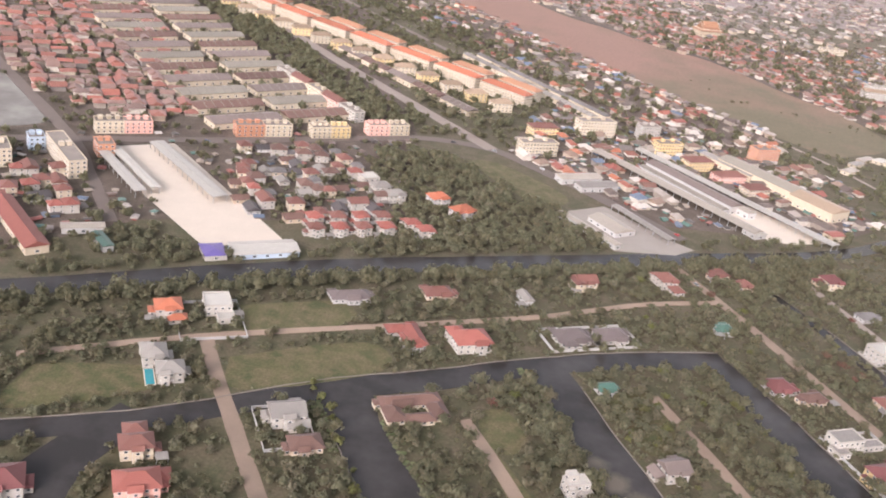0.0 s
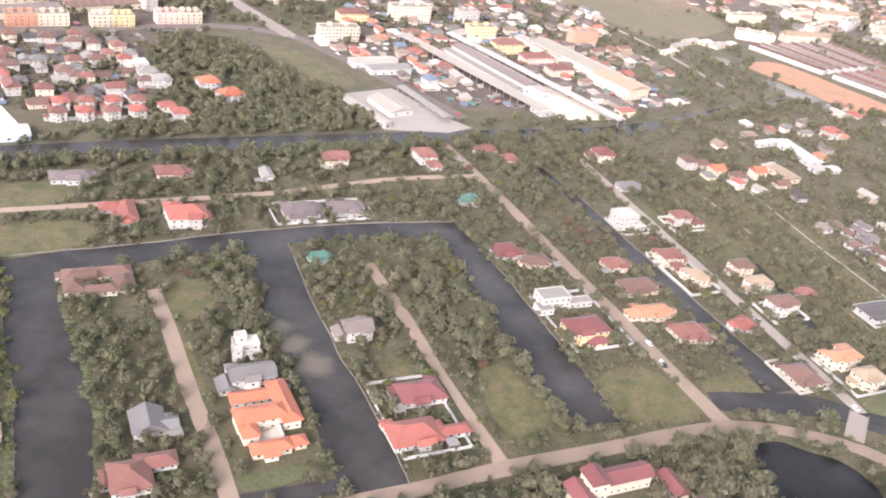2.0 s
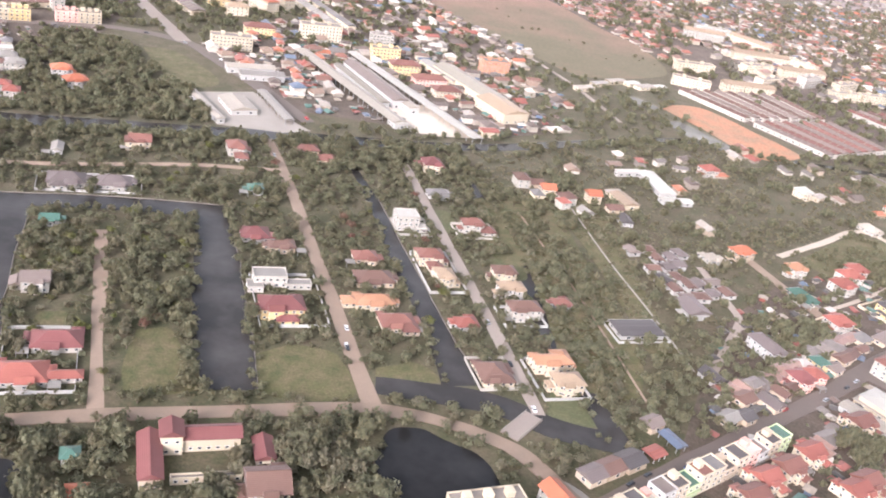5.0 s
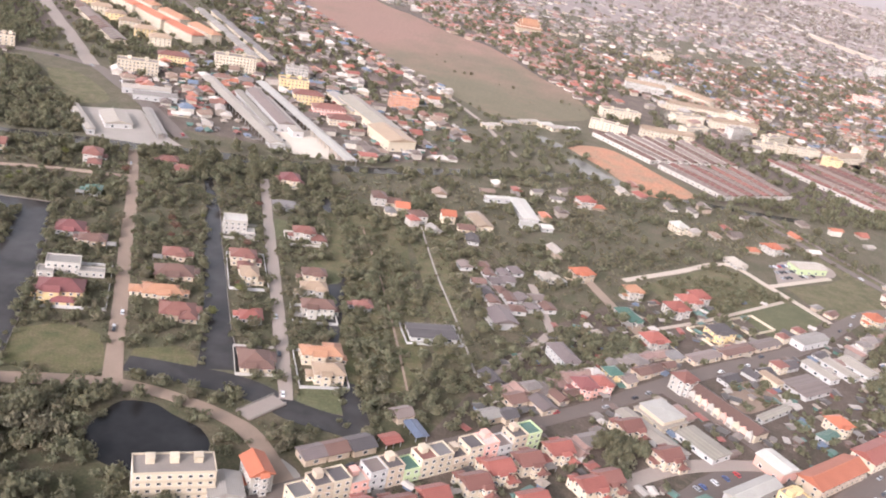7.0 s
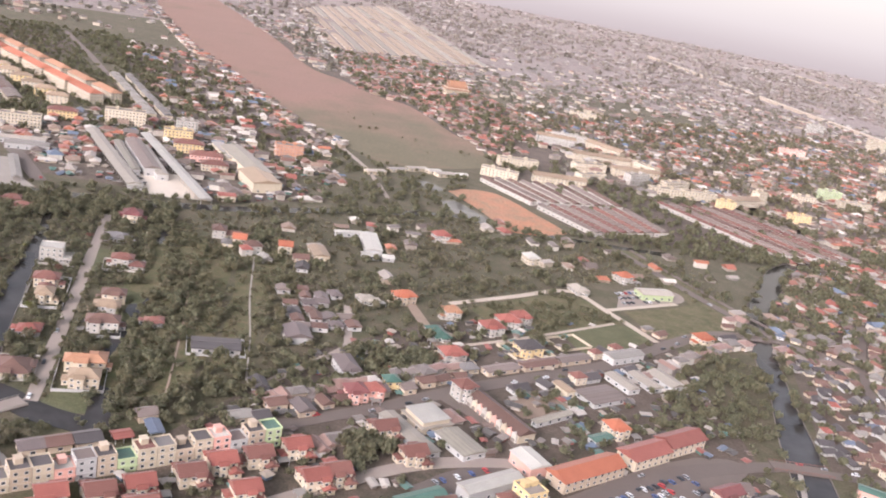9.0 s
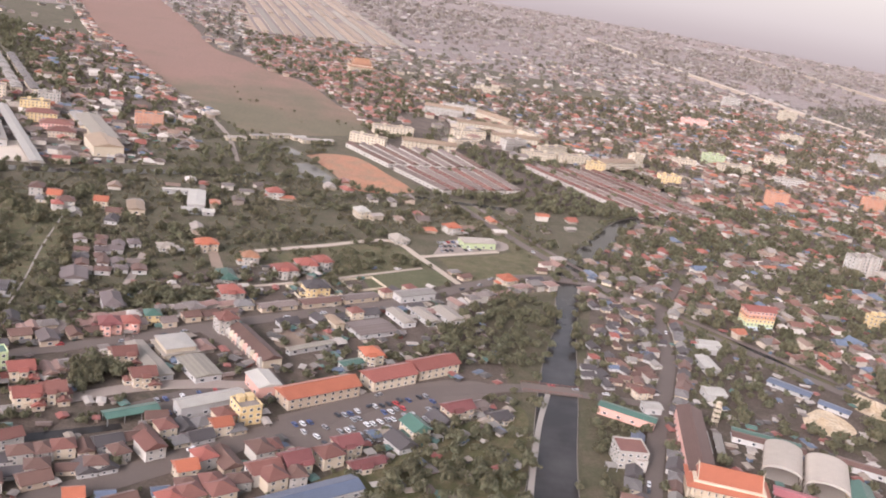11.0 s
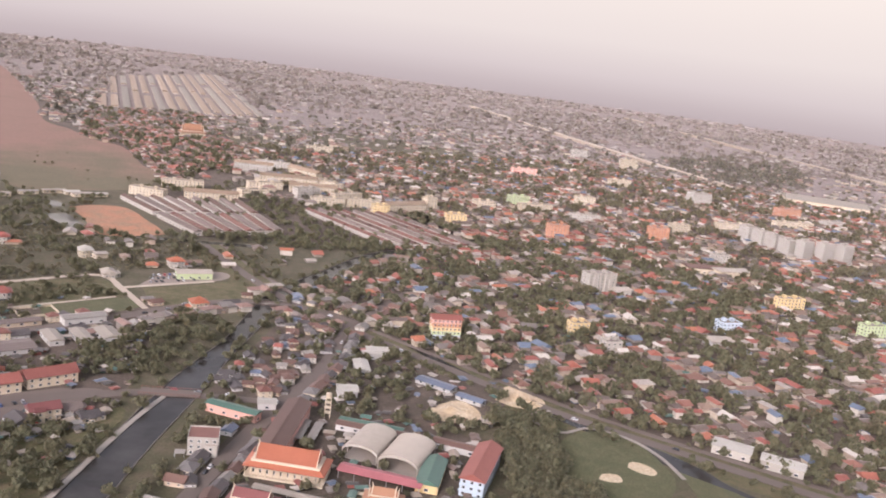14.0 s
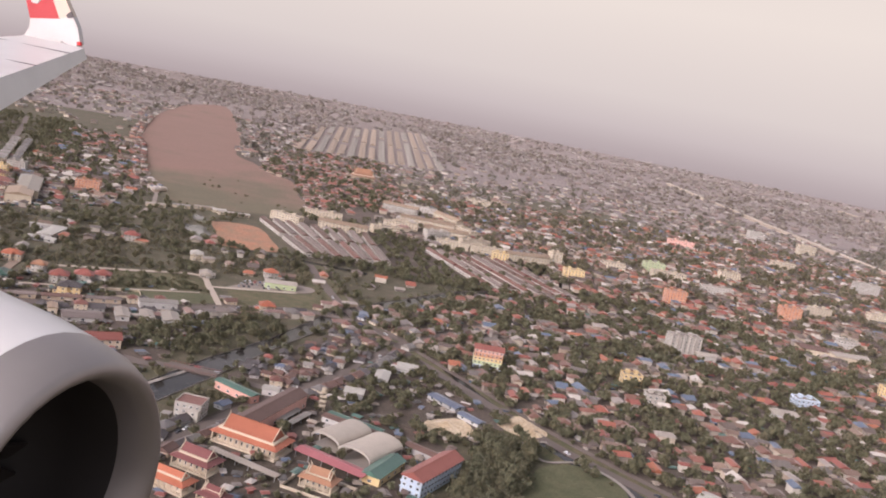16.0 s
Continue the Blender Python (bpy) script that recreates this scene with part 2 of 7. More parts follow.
    col = mix(nt, 1.0, col, ramp(nt, noise_node(nt, 0.25, 5, 0.7, p), [(0.3, (0.8, 0.8, 0.8)), (0.7, (1.15, 1.15, 1.15))]), "MULTIPLY")
    nt.links.new(col, b.inputs["Base Color"])
    b.inputs["Roughness"].default_value, b.inputs["Specular IOR Level"].default_value = 0.95, 0.1
    dusty(b, 0.09)
    return m


FIELD = field_mat()
RED_EARTH = earth("bare_orange_earth", (0.42, 0.19, 0.105), (0.36, 0.18, 0.11), (0.27, 0.18, 0.11), 0.02, 0.06, 0.4)
# far plain, with haze put into its ground colour
HAZE_GROUND = earth("haze_paled_plain", (0.228, 0.188, 0.175), (0.205, 0.170, 0.158), (0.25, 0.205, 0.19), 0.006, 0.02, 0.1)
SLAB = plain("stained_roof_slab", (0.235, 0.20, 0.172), 0.95, 0.55, 0.12, 0.9)
BANK = plain("stained_bank_concrete", (0.20, 0.17, 0.145), 0.95, 0.6, 0.1, 1.0)
LILY = leaves("lily_pads", (0.10, 0.13, 0.05), (0.20, 0.24, 0.11))
# leaf copies for far and middle distance, haze painted into their colour
HAZE_LEAF = leaves("haze_paled_leaves", (0.275, 0.24, 0.218), (0.335, 0.292, 0.264))
HALF_HAZE_LEAF = leaves("half_haze_leaves", (0.185, 0.173, 0.148), (0.26, 0.242, 0.208))
SAND = earth("pale_sand", (0.54, 0.41, 0.26), (0.47, 0.35, 0.23), (0.58, 0.48, 0.35), 0.03, 0.1, 0.6)

LEAF += [HAZE_LEAF, HALF_HAZE_LEAF]

# ---- building blocks ----


class Geo:
    """Gathers faces for one mesh; material slots by number."""

    def __init__(self):
        self.v, self.f, self.s = [], [], []

    def face(self, pts, slot=0):
        n = len(self.v)
        self.v += [tuple(p) for p in pts]
        self.f.append(tuple(range(n, n + len(pts))))
        self.s.append(slot)

    def solid(self, bottom, top, slot=0, cap=True):
        """Closed prism between two rings of points."""
        n, k = len(self.v), len(bottom)
        self.v += [tuple(p) for p in bottom] + [tuple(p) for p in top]
        for i in range(k):
            j = (i + 1) % k
            self.f.append((n + i, n + j, n + k + j, n + k + i))
            self.s.append(slot)
        if cap:
            self.f += [tuple(range(n + k - 1, n - 1, -1)), tuple(range(n + k, n + 2 * k))]
            self.s += [slot, slot]

    def box(self, x0, x1, y0, y1, z0, z1, slot=0, bevel=0.0):
        ring = lambda e, z: [(x0 + e, y0 + e, z), (x1 - e, y0 + e, z), (x1 - e, y1 - e, z), (x0 + e, y1 - e, z)]
        if bevel:
            self.solid(ring(0, z0), ring(0, z1 - bevel), slot)
            self.solid(ring(0, z1 - bevel), ring(bevel, z1), slot)
        else:
            self.solid(ring(0, z0), ring(0, z1), slot)

    def tube(self, x, y, z0, z1, r0, r1=None, k=8, slot=0):
        r1 = r0 if r1 is None else r1
        ring = lambda r, z: [(x + r * math.cos(2 * math.pi * i / k), y + r * math.sin(2 * math.pi * i / k), z) for i in range(k)]
        self.solid(ring(r0, z0), ring(r1, z1), slot)

    def roof(self, x0, x1, y0, y1, z, rise, hip=True, thick=0.22):
        """Hipped or gabled roof with eaves of real thickness; ridge along the longer side."""
        w, d = x1 - x0, y1 - y0
        base = [(x0, y0, z), (x1, y0, z), (x1, y1, z), (x0, y1, z)]
        eave = [(px, py, z + thick) for px, py, _ in base]
        self.solid(base, eave)
        if w >= d:
            e = d / 2 * (0.95 if hip else 0)
            a, b = (x0 + e, (y0 + y1) / 2, z + thick + rise), (x1 - e, (y0 + y1) / 2, z + thick + rise)
            q = [(eave[0], eave[1], b, a), (eave[1], eave[2], b), (eave[2], eave[3], a, b), (eave[3], eave[0], a)]
        else:
            e = w / 2 * (0.95 if hip else 0)
            a, b = ((x0 + x1) / 2, y0 + e, z + thick + rise), ((x0 + x1) / 2, y1 - e, z + thick + rise)
            q = [(eave[0], eave[1], a), (eave[1], eave[2], b, a), (eave[2], eave[3], b), (eave[3], eave[0], a, b)]
        for f in q:
            self.face(f)
        # ridge cap
        r = 0.16
        if w >= d:
            self.box(a[0], b[0], a[1] - r, a[1] + r, a[2] - 0.1, a[2] + 0.14)
        else:
            self.box(a[0] - r, a[0] + r, a[1], b[1], a[2] - 0.1, a[2] + 0.14)

    def mesh(self, name):
        me = bpy.data.meshes.new(name)
        me.from_pydata(self.v, [], self.f)
        if any(self.s):
            me.polygons.foreach_set("material_index", self.s)
        me.update()
        return me


def part(name, geo, mats, parent=None, label="", m=None):
    me = geo if isinstance(geo, bpy.types.Mesh) else geo.mesh(name)
    if not me.materials:
        for k in (mats if isinstance(mats, (list, tuple)) else [mats]):
            me.materials.append(k)
    ob = new(name, me)
    if parent is not None:
        ob.parent = parent
    if m is not None:
        ob.matrix_basis = m
    if label:
        ob["label"] = label
    return ob


def thing(name, x, y, rot, label, category, group="", z=0.0, kind=""):
    ob = new(name)
    ob.matrix_basis = pose(x, y, z, 0, 0, rot)
    ob.empty_display_size = 1
    return tagged(ob, label, category, group, kind)


# ---- which ground is taken ----
X0, Y0, CELL = -900, 60, 2.0
TAKEN = np.zeros((1600, 1500), bool)                  # [x, y] in cells of 2 m
GX, GY = np.meshgrid(X0 + (np.arange(1600) + 0.5) * CELL, Y0 + (np.arange(1500) + 0.5) * CELL, indexing="ij")


def inside(poly, x, y):
    hit = np.zeros(np.shape(x), bool)
    for (ax, ay), (bx, by) in zip(poly, list(poly[1:]) + [poly[0]]):
        if ay != by:
            hit ^= ((ay > y) != (by > y)) & (x < (bx - ax) * (y - ay) / (by - ay) + ax)
    return hit


def window_of(poly, pad=0):
    xs, ys = [p[0] for p in poly], [p[1] for p in poly]
    a = [int((min(xs) - pad - X0) / CELL), int((max(xs) + pad - X0) / CELL) + 2]
    b = [int((min(ys) - pad - Y0) / CELL), int((max(ys) + pad - Y0) / CELL) + 2]
    return slice(max(0, a[0]), max(0, a[1])), slice(max(0, b[0]), max(0, b[1]))


def take(poly):
    s = window_of(poly)
    TAKEN[s] |= inside(poly, GX[s], GY[s])


def take_box(x, y, rot, w, d, pad=1.0):
    c, s = math.cos(radians(rot)), math.sin(radians(rot))
    take([(x + c * a * (w / 2 + pad) - s * b * (d / 2 + pad), y + s * a * (w / 2 + pad) + c * b * (d / 2 + pad)) for a, b in ((-1, -1), (1, -1), (1, 1), (-1, 1))])


def free(x, y):
    i, j = ((np.asarray(x) - X0) / CELL).astype(int), ((np.asarray(y) - Y0) / CELL).astype(int)
    ok = (i >= 0) & (i < 1600) & (j >= 0) & (j < 1500)
    return ~TAKEN[np.clip(i, 0, 1599), np.clip(j, 0, 1499)] | ~ok


def smooth(pts, steps=6):
    """Rounds off a line of points."""
    out = []
    for i in range(len(pts) - 1):
        p0, p1, p2, p3 = (Vector(pts[max(0, min(len(pts) - 1, i + k))]) for k in (-1, 0, 1, 2))
        for s in range(steps):
            t = s / steps
            out.append(0.5 * (2 * p1 + (p2 - p0) * t + (2 * p0 - 5 * p1 + 4 * p2 - p3) * t * t + (3 * p1 - p0 - 3 * p2 + p3) * t ** 3))
    return out + [Vector(pts[-1])]


def sides(pts):
    """Left and right borders of a strip through (x, y, width)."""
    line = smooth(pts)
    L, R = [], []
    for i, p in enumerate(line):
        a, b = line[max(0, i - 1)], line[min(len(line) - 1, i + 1)]
        t = Vector((b.x - a.x, b.y - a.y)).normalized()
        n = Vector((-t.y, t.x)) * p.z / 2 * (1 + 0.13 * noise.noise((p.x * 0.06, p.y * 0.06, 4)))       # uneven borders
        L.append((p.x + n.x, p.y + n.y)), R.append((p.x - n.x, p.y - n.y))
    return L, R


def strip(name, pts, z, mat, label, category, thick=0.25, kind="structure", keep=True):
    L, R = sides(pts)
    g = Geo()
    for i in range(len(L) - 1):
        g.face([(*R[i], z), (*R[i + 1], z), (*L[i + 1], z), (*L[i], z)])
        g.face([(*R[i], z - thick), (*R[i + 1], z - thick), (*R[i + 1], z), (*R[i], z)])
        g.face([(*L[i + 1], z - thick), (*L[i], z - thick), (*L[i], z), (*L[i + 1], z)])
    ob = part(name, g, mat)
    if keep:
        take(R + L[::-1])
    return tagged(ob, label, category, kind=kind)


def sheet(name, poly, z, mat, label, category, keep=False, rounded=True):
    """Flat patch with an uneven border."""
    ring = [(p.x, p.y) for p in smooth([(*p, 0) for p in poly + [poly[0]]], 5)][:-1] if rounded else poly
    ring = [(x + 1.2 * noise.noise((x * 0.1, y * 0.1, 3)) * rounded, y + 1.2 * noise.noise((x * 0.1, y * 0.1, 9)) * rounded) for x, y in ring]
    g = Geo()
    g.solid([(x, y, z - 0.2) for x, y in ring], [(x, y, z) for x, y in ring])
    ob = part(name, g, mat)
    if keep:
        take(ring)
    return tagged(ob, label, category, kind="structure")


def bank(pts, side, skip=0, h=0.6, wide=0.35, label="low concrete retaining wall along the canal bank"):
    """Low wall along one side of a canal."""
    b = sides(pts)[side][skip:]
    g = Geo()
    for (ax, ay), (bx, by) in zip(b, b[1:]):
        t = Vector((bx - ax, by - ay)).normalized() * wide / 2
        n = Vector((-t.y, t.x))
        g.solid([(ax + n.x, ay + n.y, 0), (ax - n.x, ay - n.y, 0), (bx - n.x, by - n.y, 0), (bx + n.x, by + n.y, 0)],
                [(ax + n.x, ay + n.y, h), (ax - n.x, ay - n.y, h), (bx - n.x, by - n.y, h), (bx + n.x, by + n.y, h)])
    return tagged(part("canal_wall", g, BANK), label, "wall", kind="structure")

# ---- ground, water, roads ----
g = Geo()
RING = [(600 + 4800 * math.cos(2 * math.pi * i / 96), 4800 * math.sin(2 * math.pi * i / 96)) for i in range(96)]
g.face([(*p, 0) for p in RING])
tagged(part("ground", g, GROUND), "flat scrub and soil of the river plain", "ground", kind="structure")


# the ring wall glows by itself; haze and sky are a painted height gradient
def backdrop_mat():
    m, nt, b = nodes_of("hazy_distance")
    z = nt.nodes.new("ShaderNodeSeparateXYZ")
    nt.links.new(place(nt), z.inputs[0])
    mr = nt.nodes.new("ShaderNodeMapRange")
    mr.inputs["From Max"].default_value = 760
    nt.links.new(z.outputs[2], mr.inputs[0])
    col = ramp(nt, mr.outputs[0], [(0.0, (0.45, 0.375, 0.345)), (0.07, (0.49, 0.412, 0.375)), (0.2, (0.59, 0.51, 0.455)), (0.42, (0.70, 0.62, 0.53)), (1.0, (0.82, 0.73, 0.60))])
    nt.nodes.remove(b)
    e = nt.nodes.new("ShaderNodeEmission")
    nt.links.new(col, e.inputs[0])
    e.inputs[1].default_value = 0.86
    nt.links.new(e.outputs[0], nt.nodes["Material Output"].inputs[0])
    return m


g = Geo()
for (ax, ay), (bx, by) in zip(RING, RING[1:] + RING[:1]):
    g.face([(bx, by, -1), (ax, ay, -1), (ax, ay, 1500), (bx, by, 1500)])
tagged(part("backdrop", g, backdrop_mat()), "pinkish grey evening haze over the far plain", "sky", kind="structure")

# far part of the plain, painted paler to imitate haze
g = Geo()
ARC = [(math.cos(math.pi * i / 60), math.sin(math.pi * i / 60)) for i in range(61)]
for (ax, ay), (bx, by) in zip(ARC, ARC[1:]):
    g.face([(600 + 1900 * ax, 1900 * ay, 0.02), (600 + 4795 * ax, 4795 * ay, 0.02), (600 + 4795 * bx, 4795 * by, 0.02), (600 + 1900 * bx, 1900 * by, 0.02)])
tagged(part("ground_patch", g, HAZE_GROUND), "far built-up plain of streets and yards, paled for haze", "ground", kind="structure")

TOWN_E = [(800, 640), (870, 590), (1000, 480), (1150, 390), (1400, 330), (1900, 700), (2300, 1400), (1200, 1900), (560, 1500), (640, 1220), (960, 940), (870, 860), (820, 720)]
sheet("ground_patch", TOWN_E, 0.03, TOWN_GROUND, "dusty ground between closely built houses", "ground", rounded=False)
sheet("ground_patch", [(795, 425), (845, 425), (862, 490), (868, 570), (815, 610), (805, 530)], 0.03, TOWN_GROUND, "dusty ground between small houses by the canal", "ground", rounded=False)
sheet("ground_patch", [(796, 190), (812, 300), (826, 418), (862, 432), (925, 425), (958, 400), (948, 330), (965, 240), (930, 190)], 0.035, TOWN_GROUND, "trodden brown ground of the temple and school", "ground", rounded=False)
sheet("ground_patch", [(-420, 470), (-210, 470), (-150, 540), (20, 600), (20, 790), (-60, 1300), (-300, 1400), (-520, 900)], 0.03, TOWN_GROUND, "paved and trodden ground of a housing district", "ground", rounded=False)
sheet("ground_patch", [(120, 860), (100, 780), (200, 660), (360, 680), (430, 740), (330, 900), (180, 1000)], 0.03, TOWN_GROUND, "bare ground round market buildings", "ground", rounded=False)
sheet("ground_patch", [(440, 270), (480, 200), (690, 230), (760, 330), (750, 430), (720, 600), (560, 520), (500, 440)], 0.03, TOWN_GROUND, "bare ground and yards between shops", "ground", rounded=False)
sheet("ground_patch", [(560, 960), (680, 800), (990, 930), (880, 1130), (600, 1260)], 0.03, TOWN_GROUND, "bare ground round terraced rows", "ground", rounded=False)

CANALS = [
    ([(-420, 340, 19), (-190, 435, 19), (-85, 486, 20), (10, 527, 20), (126, 571, 18), (225, 608, 17), (320, 643, 15), (385, 677, 14), (470, 738, 12), (560, 788, 11), (640, 782, 9), (757, 800, 12)], "wide straight canal with dark still water"),
    ([(-150, 318, 14), (-85, 343, 14), (-20, 379, 16), (40, 404, 18), (90, 428, 16), (150, 450, 17), (208, 464, 18)], "narrow canal behind walled gardens"),
    ([(-8, 388, 25), (8, 340, 25), (30, 290, 27), (46, 238, 27), (60, 195, 27)], "dark canal basin between villa plots"),
    ([(97, 430, 26), (108, 400, 25), (115, 374, 24.5), (130.5, 329.5, 25.5), (145, 293.5, 26.5), (156, 260.5, 26), (160, 249, 24)], "dark canal basin between villa plots"),
    ([(201, 460, 18), (216, 420, 22), (231, 372, 25), (246, 325, 27), (254, 298, 27)], "dark canal basin between villa plots"),
    ([(268, 573, 5), (289, 522, 8), (308, 466, 11.5), (328, 412, 12.5), (343, 370, 14), (356, 334, 20)], "narrow dark canal between villa plots"),
    ([(316, 322, 13), (345, 324, 15), (372, 324, 16), (400, 314, 15), (430, 312, 14)], "dark basin at the end of the canal"),
    ([(350, 585, 6), (380, 490, 9), (396, 406, 9), (413, 355, 10), (427, 312, 12)], "narrow overgrown ditch"),
    ([(-95, 345, 20), (-118, 290, 26), (-100, 230, 28), (-80, 180, 28)], "dark canal basin between villa plots"),
    ([(766, 180, 27), (773, 307, 25), (782, 445, 21), (790, 530, 14), (796, 620, 21), (803, 660, 18), (829, 733, 20), (862, 823, 17), (905, 870, 16)], "winding canal through the town"),
    ([(905, 560, 6), (960, 495, 10), (1008, 455, 14), (1067, 405, 15), (1095, 370, 15), (1180, 310, 15)], "ditch along the railway and the golf course"),
    ([(78, 229, 6), (96, 236, 6.5), (113, 241, 7), (128, 245.5, 7.5), (144, 250.5, 8), (158, 255, 9)], "narrow water along the estate road"),
    ([(516, 258, 6), (537, 272, 6), (556, 285, 6), (577, 300, 5)], "overgrown ditch behind the shop rows"),
]
for n, (pts, text) in enumerate(CANALS):
    strip("water", pts, 0.07 + 0.008 * n, WATER, text, "canal")
for i, k, skip in ((1, 0, 0), (2, 1, 5), (3, 0, 4), (4, 0, 5), (5, 0, 6), (9, 1, 0), (9, 0, 0)):
    bank(CANALS[i][0], k, skip)
for poly, mat, text in (
        ([(322, 274), (326, 291), (337, 297), (352, 291), (366, 285), (373, 270), (368, 256), (345, 250), (328, 256)], POND, "round dark pond in a park"),
        ([(176, 228), (192, 234), (203, 226), (200, 212), (182, 206), (172, 215)], POND, "small dark pond under trees"),
        ([(528, 826), (545, 800), (572, 776), (590, 782), (562, 820), (545, 838)], MURK, "flooded pit with pale murky water"),
        ([(500, 880), (520, 865), (530, 875), (508, 895)], MURK, "small pale pond"),
        ([(-370, 690), (-300, 660), (-262, 700), (-330, 780), (-400, 800)], MURK, "pale fish pond")):
    sheet("water", poly, 0.13, mat, text, "pond", keep=True)

ROADS = [
    ([(-81, 416, 7.5), (-66.5, 378, 7.5), (-52, 344, 7.5), (-36.5, 307, 7.5), (-23.5, 276, 7.5), (-2, 222, 7.5)], DIRT, "sandy estate road"),
    ([(53, 372, 6.5), (67, 339, 7), (82, 300, 7), (96, 267, 7), (107, 238, 7), (113, 224, 7)], DIRT, "sandy estate road between villa plots"),
    ([(155, 416, 6.5), (165, 390, 6.5), (176, 361, 6.5), (185, 335, 5.5), (194, 311, 5), (202.5, 289, 5.5), (211, 266, 7)], DIRT, "sandy estate road between villa plots"),
    ([(205, 592, 7), (217, 565, 7), (244, 498, 7.5), (264.5, 442, 7.5), (287.5, 383, 7.5), (303.5, 340, 8), (317, 305, 9)], DIRT, "sandy estate road between villa plots"),
    ([(303, 594, 6), (311, 570, 6.5), (335, 495.5, 7), (357, 429, 7), (374.5, 375, 7), (389, 330, 7), (391, 322, 7.5)], PAVING, "brown paved estate road"),
    ([(40, 200, 7.5), (106, 224, 7.5), (135, 237, 7.5), (174, 251.5, 8), (209, 266, 8.5), (256, 283, 8), (307, 301, 9), (333, 305, 8), (351, 303.5, 7.5), (371, 298, 8), (386, 289, 9), (408, 262, 9)], DIRT, "main sandy road of the villa estate"),
    ([(-160, 376, 5), (-82, 414, 5), (20, 454, 5), (100, 486, 5), (170, 522, 5), (226, 541, 5)], DIRT, "dirt lane along walled plots"),
    ([(375, 228, 9), (405, 258, 9), (437, 289, 8), (472, 321, 8), (509, 354, 9), (546, 387, 10), (585, 427, 11), (616, 455, 11), (660, 493, 11), (691, 525, 11), (722, 566, 11), (748, 596, 11), (772, 613, 10), (811, 618, 9), (860, 598, 9)], ASPHALT, "town street of worn asphalt"),
    ([(579, 414, 9), (613, 388, 9), (642, 350, 9)], ASPHALT, "side street of worn asphalt"),
    ([(560, 225, 14), (641, 318, 15), (692, 376, 14), (758, 414, 9), (794, 420, 8), (840, 424, 8)], ASPHALT, "broad market street of worn asphalt"),
    ([(470, 232, 8), (522, 290, 8), (574, 340, 9), (626, 362, 9)], PAVING, "worn paved lane"),
    ([(567, 558, 5), (610, 598, 5.5), (653, 637, 5.5), (682, 608, 5.5), (714, 566, 5)], LANE, "pale tan concrete lane round a walled field"),
    ([(682, 612, 4.5), (740, 659, 4.5)], LANE, "pale tan concrete lane"),
    ([(584, 492, 3), (620, 523, 3), (685, 586, 3)], LANE, "pale tan concrete lane"),
    ([(900, 700, 8), (870, 610, 8), (860, 576, 8), (854, 493, 9), (836, 409, 10), (822, 330, 9), (812, 260, 8), (806, 200, 8)], ASPHALT, "town street of worn asphalt by the canal"),
    ([(700, 780, 9), (790, 650, 9), (867, 573, 9), (932, 520, 9), (1000, 464, 9), (1068, 424, 9), (1140, 384, 9), (1300, 300, 9)], ASPHALT, "straight road beside the railway"),
    ([(715, 790, 5), (800, 660, 5), (877, 582, 5), (942, 529, 5), (1010, 474, 5), (1076, 433, 5), (1148, 394, 5), (1308, 310, 5)], ASPHALT, "railway on dark brown ballast"),
    ([(-300, 630, 12), (-234, 659, 12), (-131, 704, 12), (-40, 752, 12), (25, 785, 12), (86, 783, 12), (130, 745, 13), (170, 704, 13), (225, 640, 12)], ASPHALT, "broad town street of worn asphalt"),
    ([(-420, 905, 10), (-355, 818, 10), (-241, 668, 10), (-200, 596, 9), (-165, 530, 8)], ASPHALT, "long straight street of worn asphalt"),
    ([(86, 783, 14), (20, 875, 14), (-60, 985, 14), (-150, 1120, 14), (-260, 1290, 14)], PAVING, "brown earth road beside apartment blocks"),
    ([(240, 905, 9), (160, 985, 9), (60, 1120, 9), (-30, 1250, 9), (-140, 1400, 9)], ASPHALT, "road along a tree belt"),
    ([(398, 980, 5), (422, 938, 5), (444, 898, 5), (464, 850, 5), (484, 798, 4)], PAVING, "worn road towards the fields"),
    ([(1000, 3300, 16), (1330, 2250, 16), (1500, 1760, 14)], LANE, "wide pale highway on an embankment"),
    ([(1650, 3800, 16), (1906, 2744, 16), (2150, 1900, 16)], LANE, "wide pale highway on an embankment"),
    ([(385, 547, 1.2), (413, 463, 1.2), (432, 397, 1.2), (445, 348, 1.2)], DIRT, "narrow concrete path across grassland"),
    ([(423, 571, 1.2), (442, 498, 1.2), (460, 440, 1.2), (475, 385, 1.2)], CONCRETE, "narrow concrete path across grassland"),
    ([(484, 385, 5), (503, 425, 5), (514, 450, 5), (513, 467, 5), (503, 515, 5)], PAVING, "paved lane between grey roofs"),
    ([(540, 545, 7), (560, 500, 8), (575, 470, 8)], DIRT, "bare dirt lane"),
]
strip("path", [(1000, 462, 2.5), (985, 448, 2.5), (1003, 430, 2.5), (1021, 441, 2.5), (1043, 433, 2.5), (1058, 412, 2.5), (1066, 385, 2.5)], 0.62, CONCRETE, "pale cart path round the golf green", "path")
strip("path", [(774, 412, 3), (769, 380, 3), (766, 348, 3), (762, 294, 3), (756, 200, 3)], 0.66, CONCRETE, "concrete walkway along the canal bank", "path")
strip("verge", [(x - 2, y - 2, 34) for x, y, w in ROADS[15][0]], 0.045, GRASS, "overgrown verge along railway and road", "verge", keep=False)
for n, (pts, mat, text) in enumerate(ROADS):
    high = "highway" in text
    strip("road", pts, 7.0 if high else 0.2 + 0.012 * n, mat, text, "road", thick=7.0 if high else 0.25)

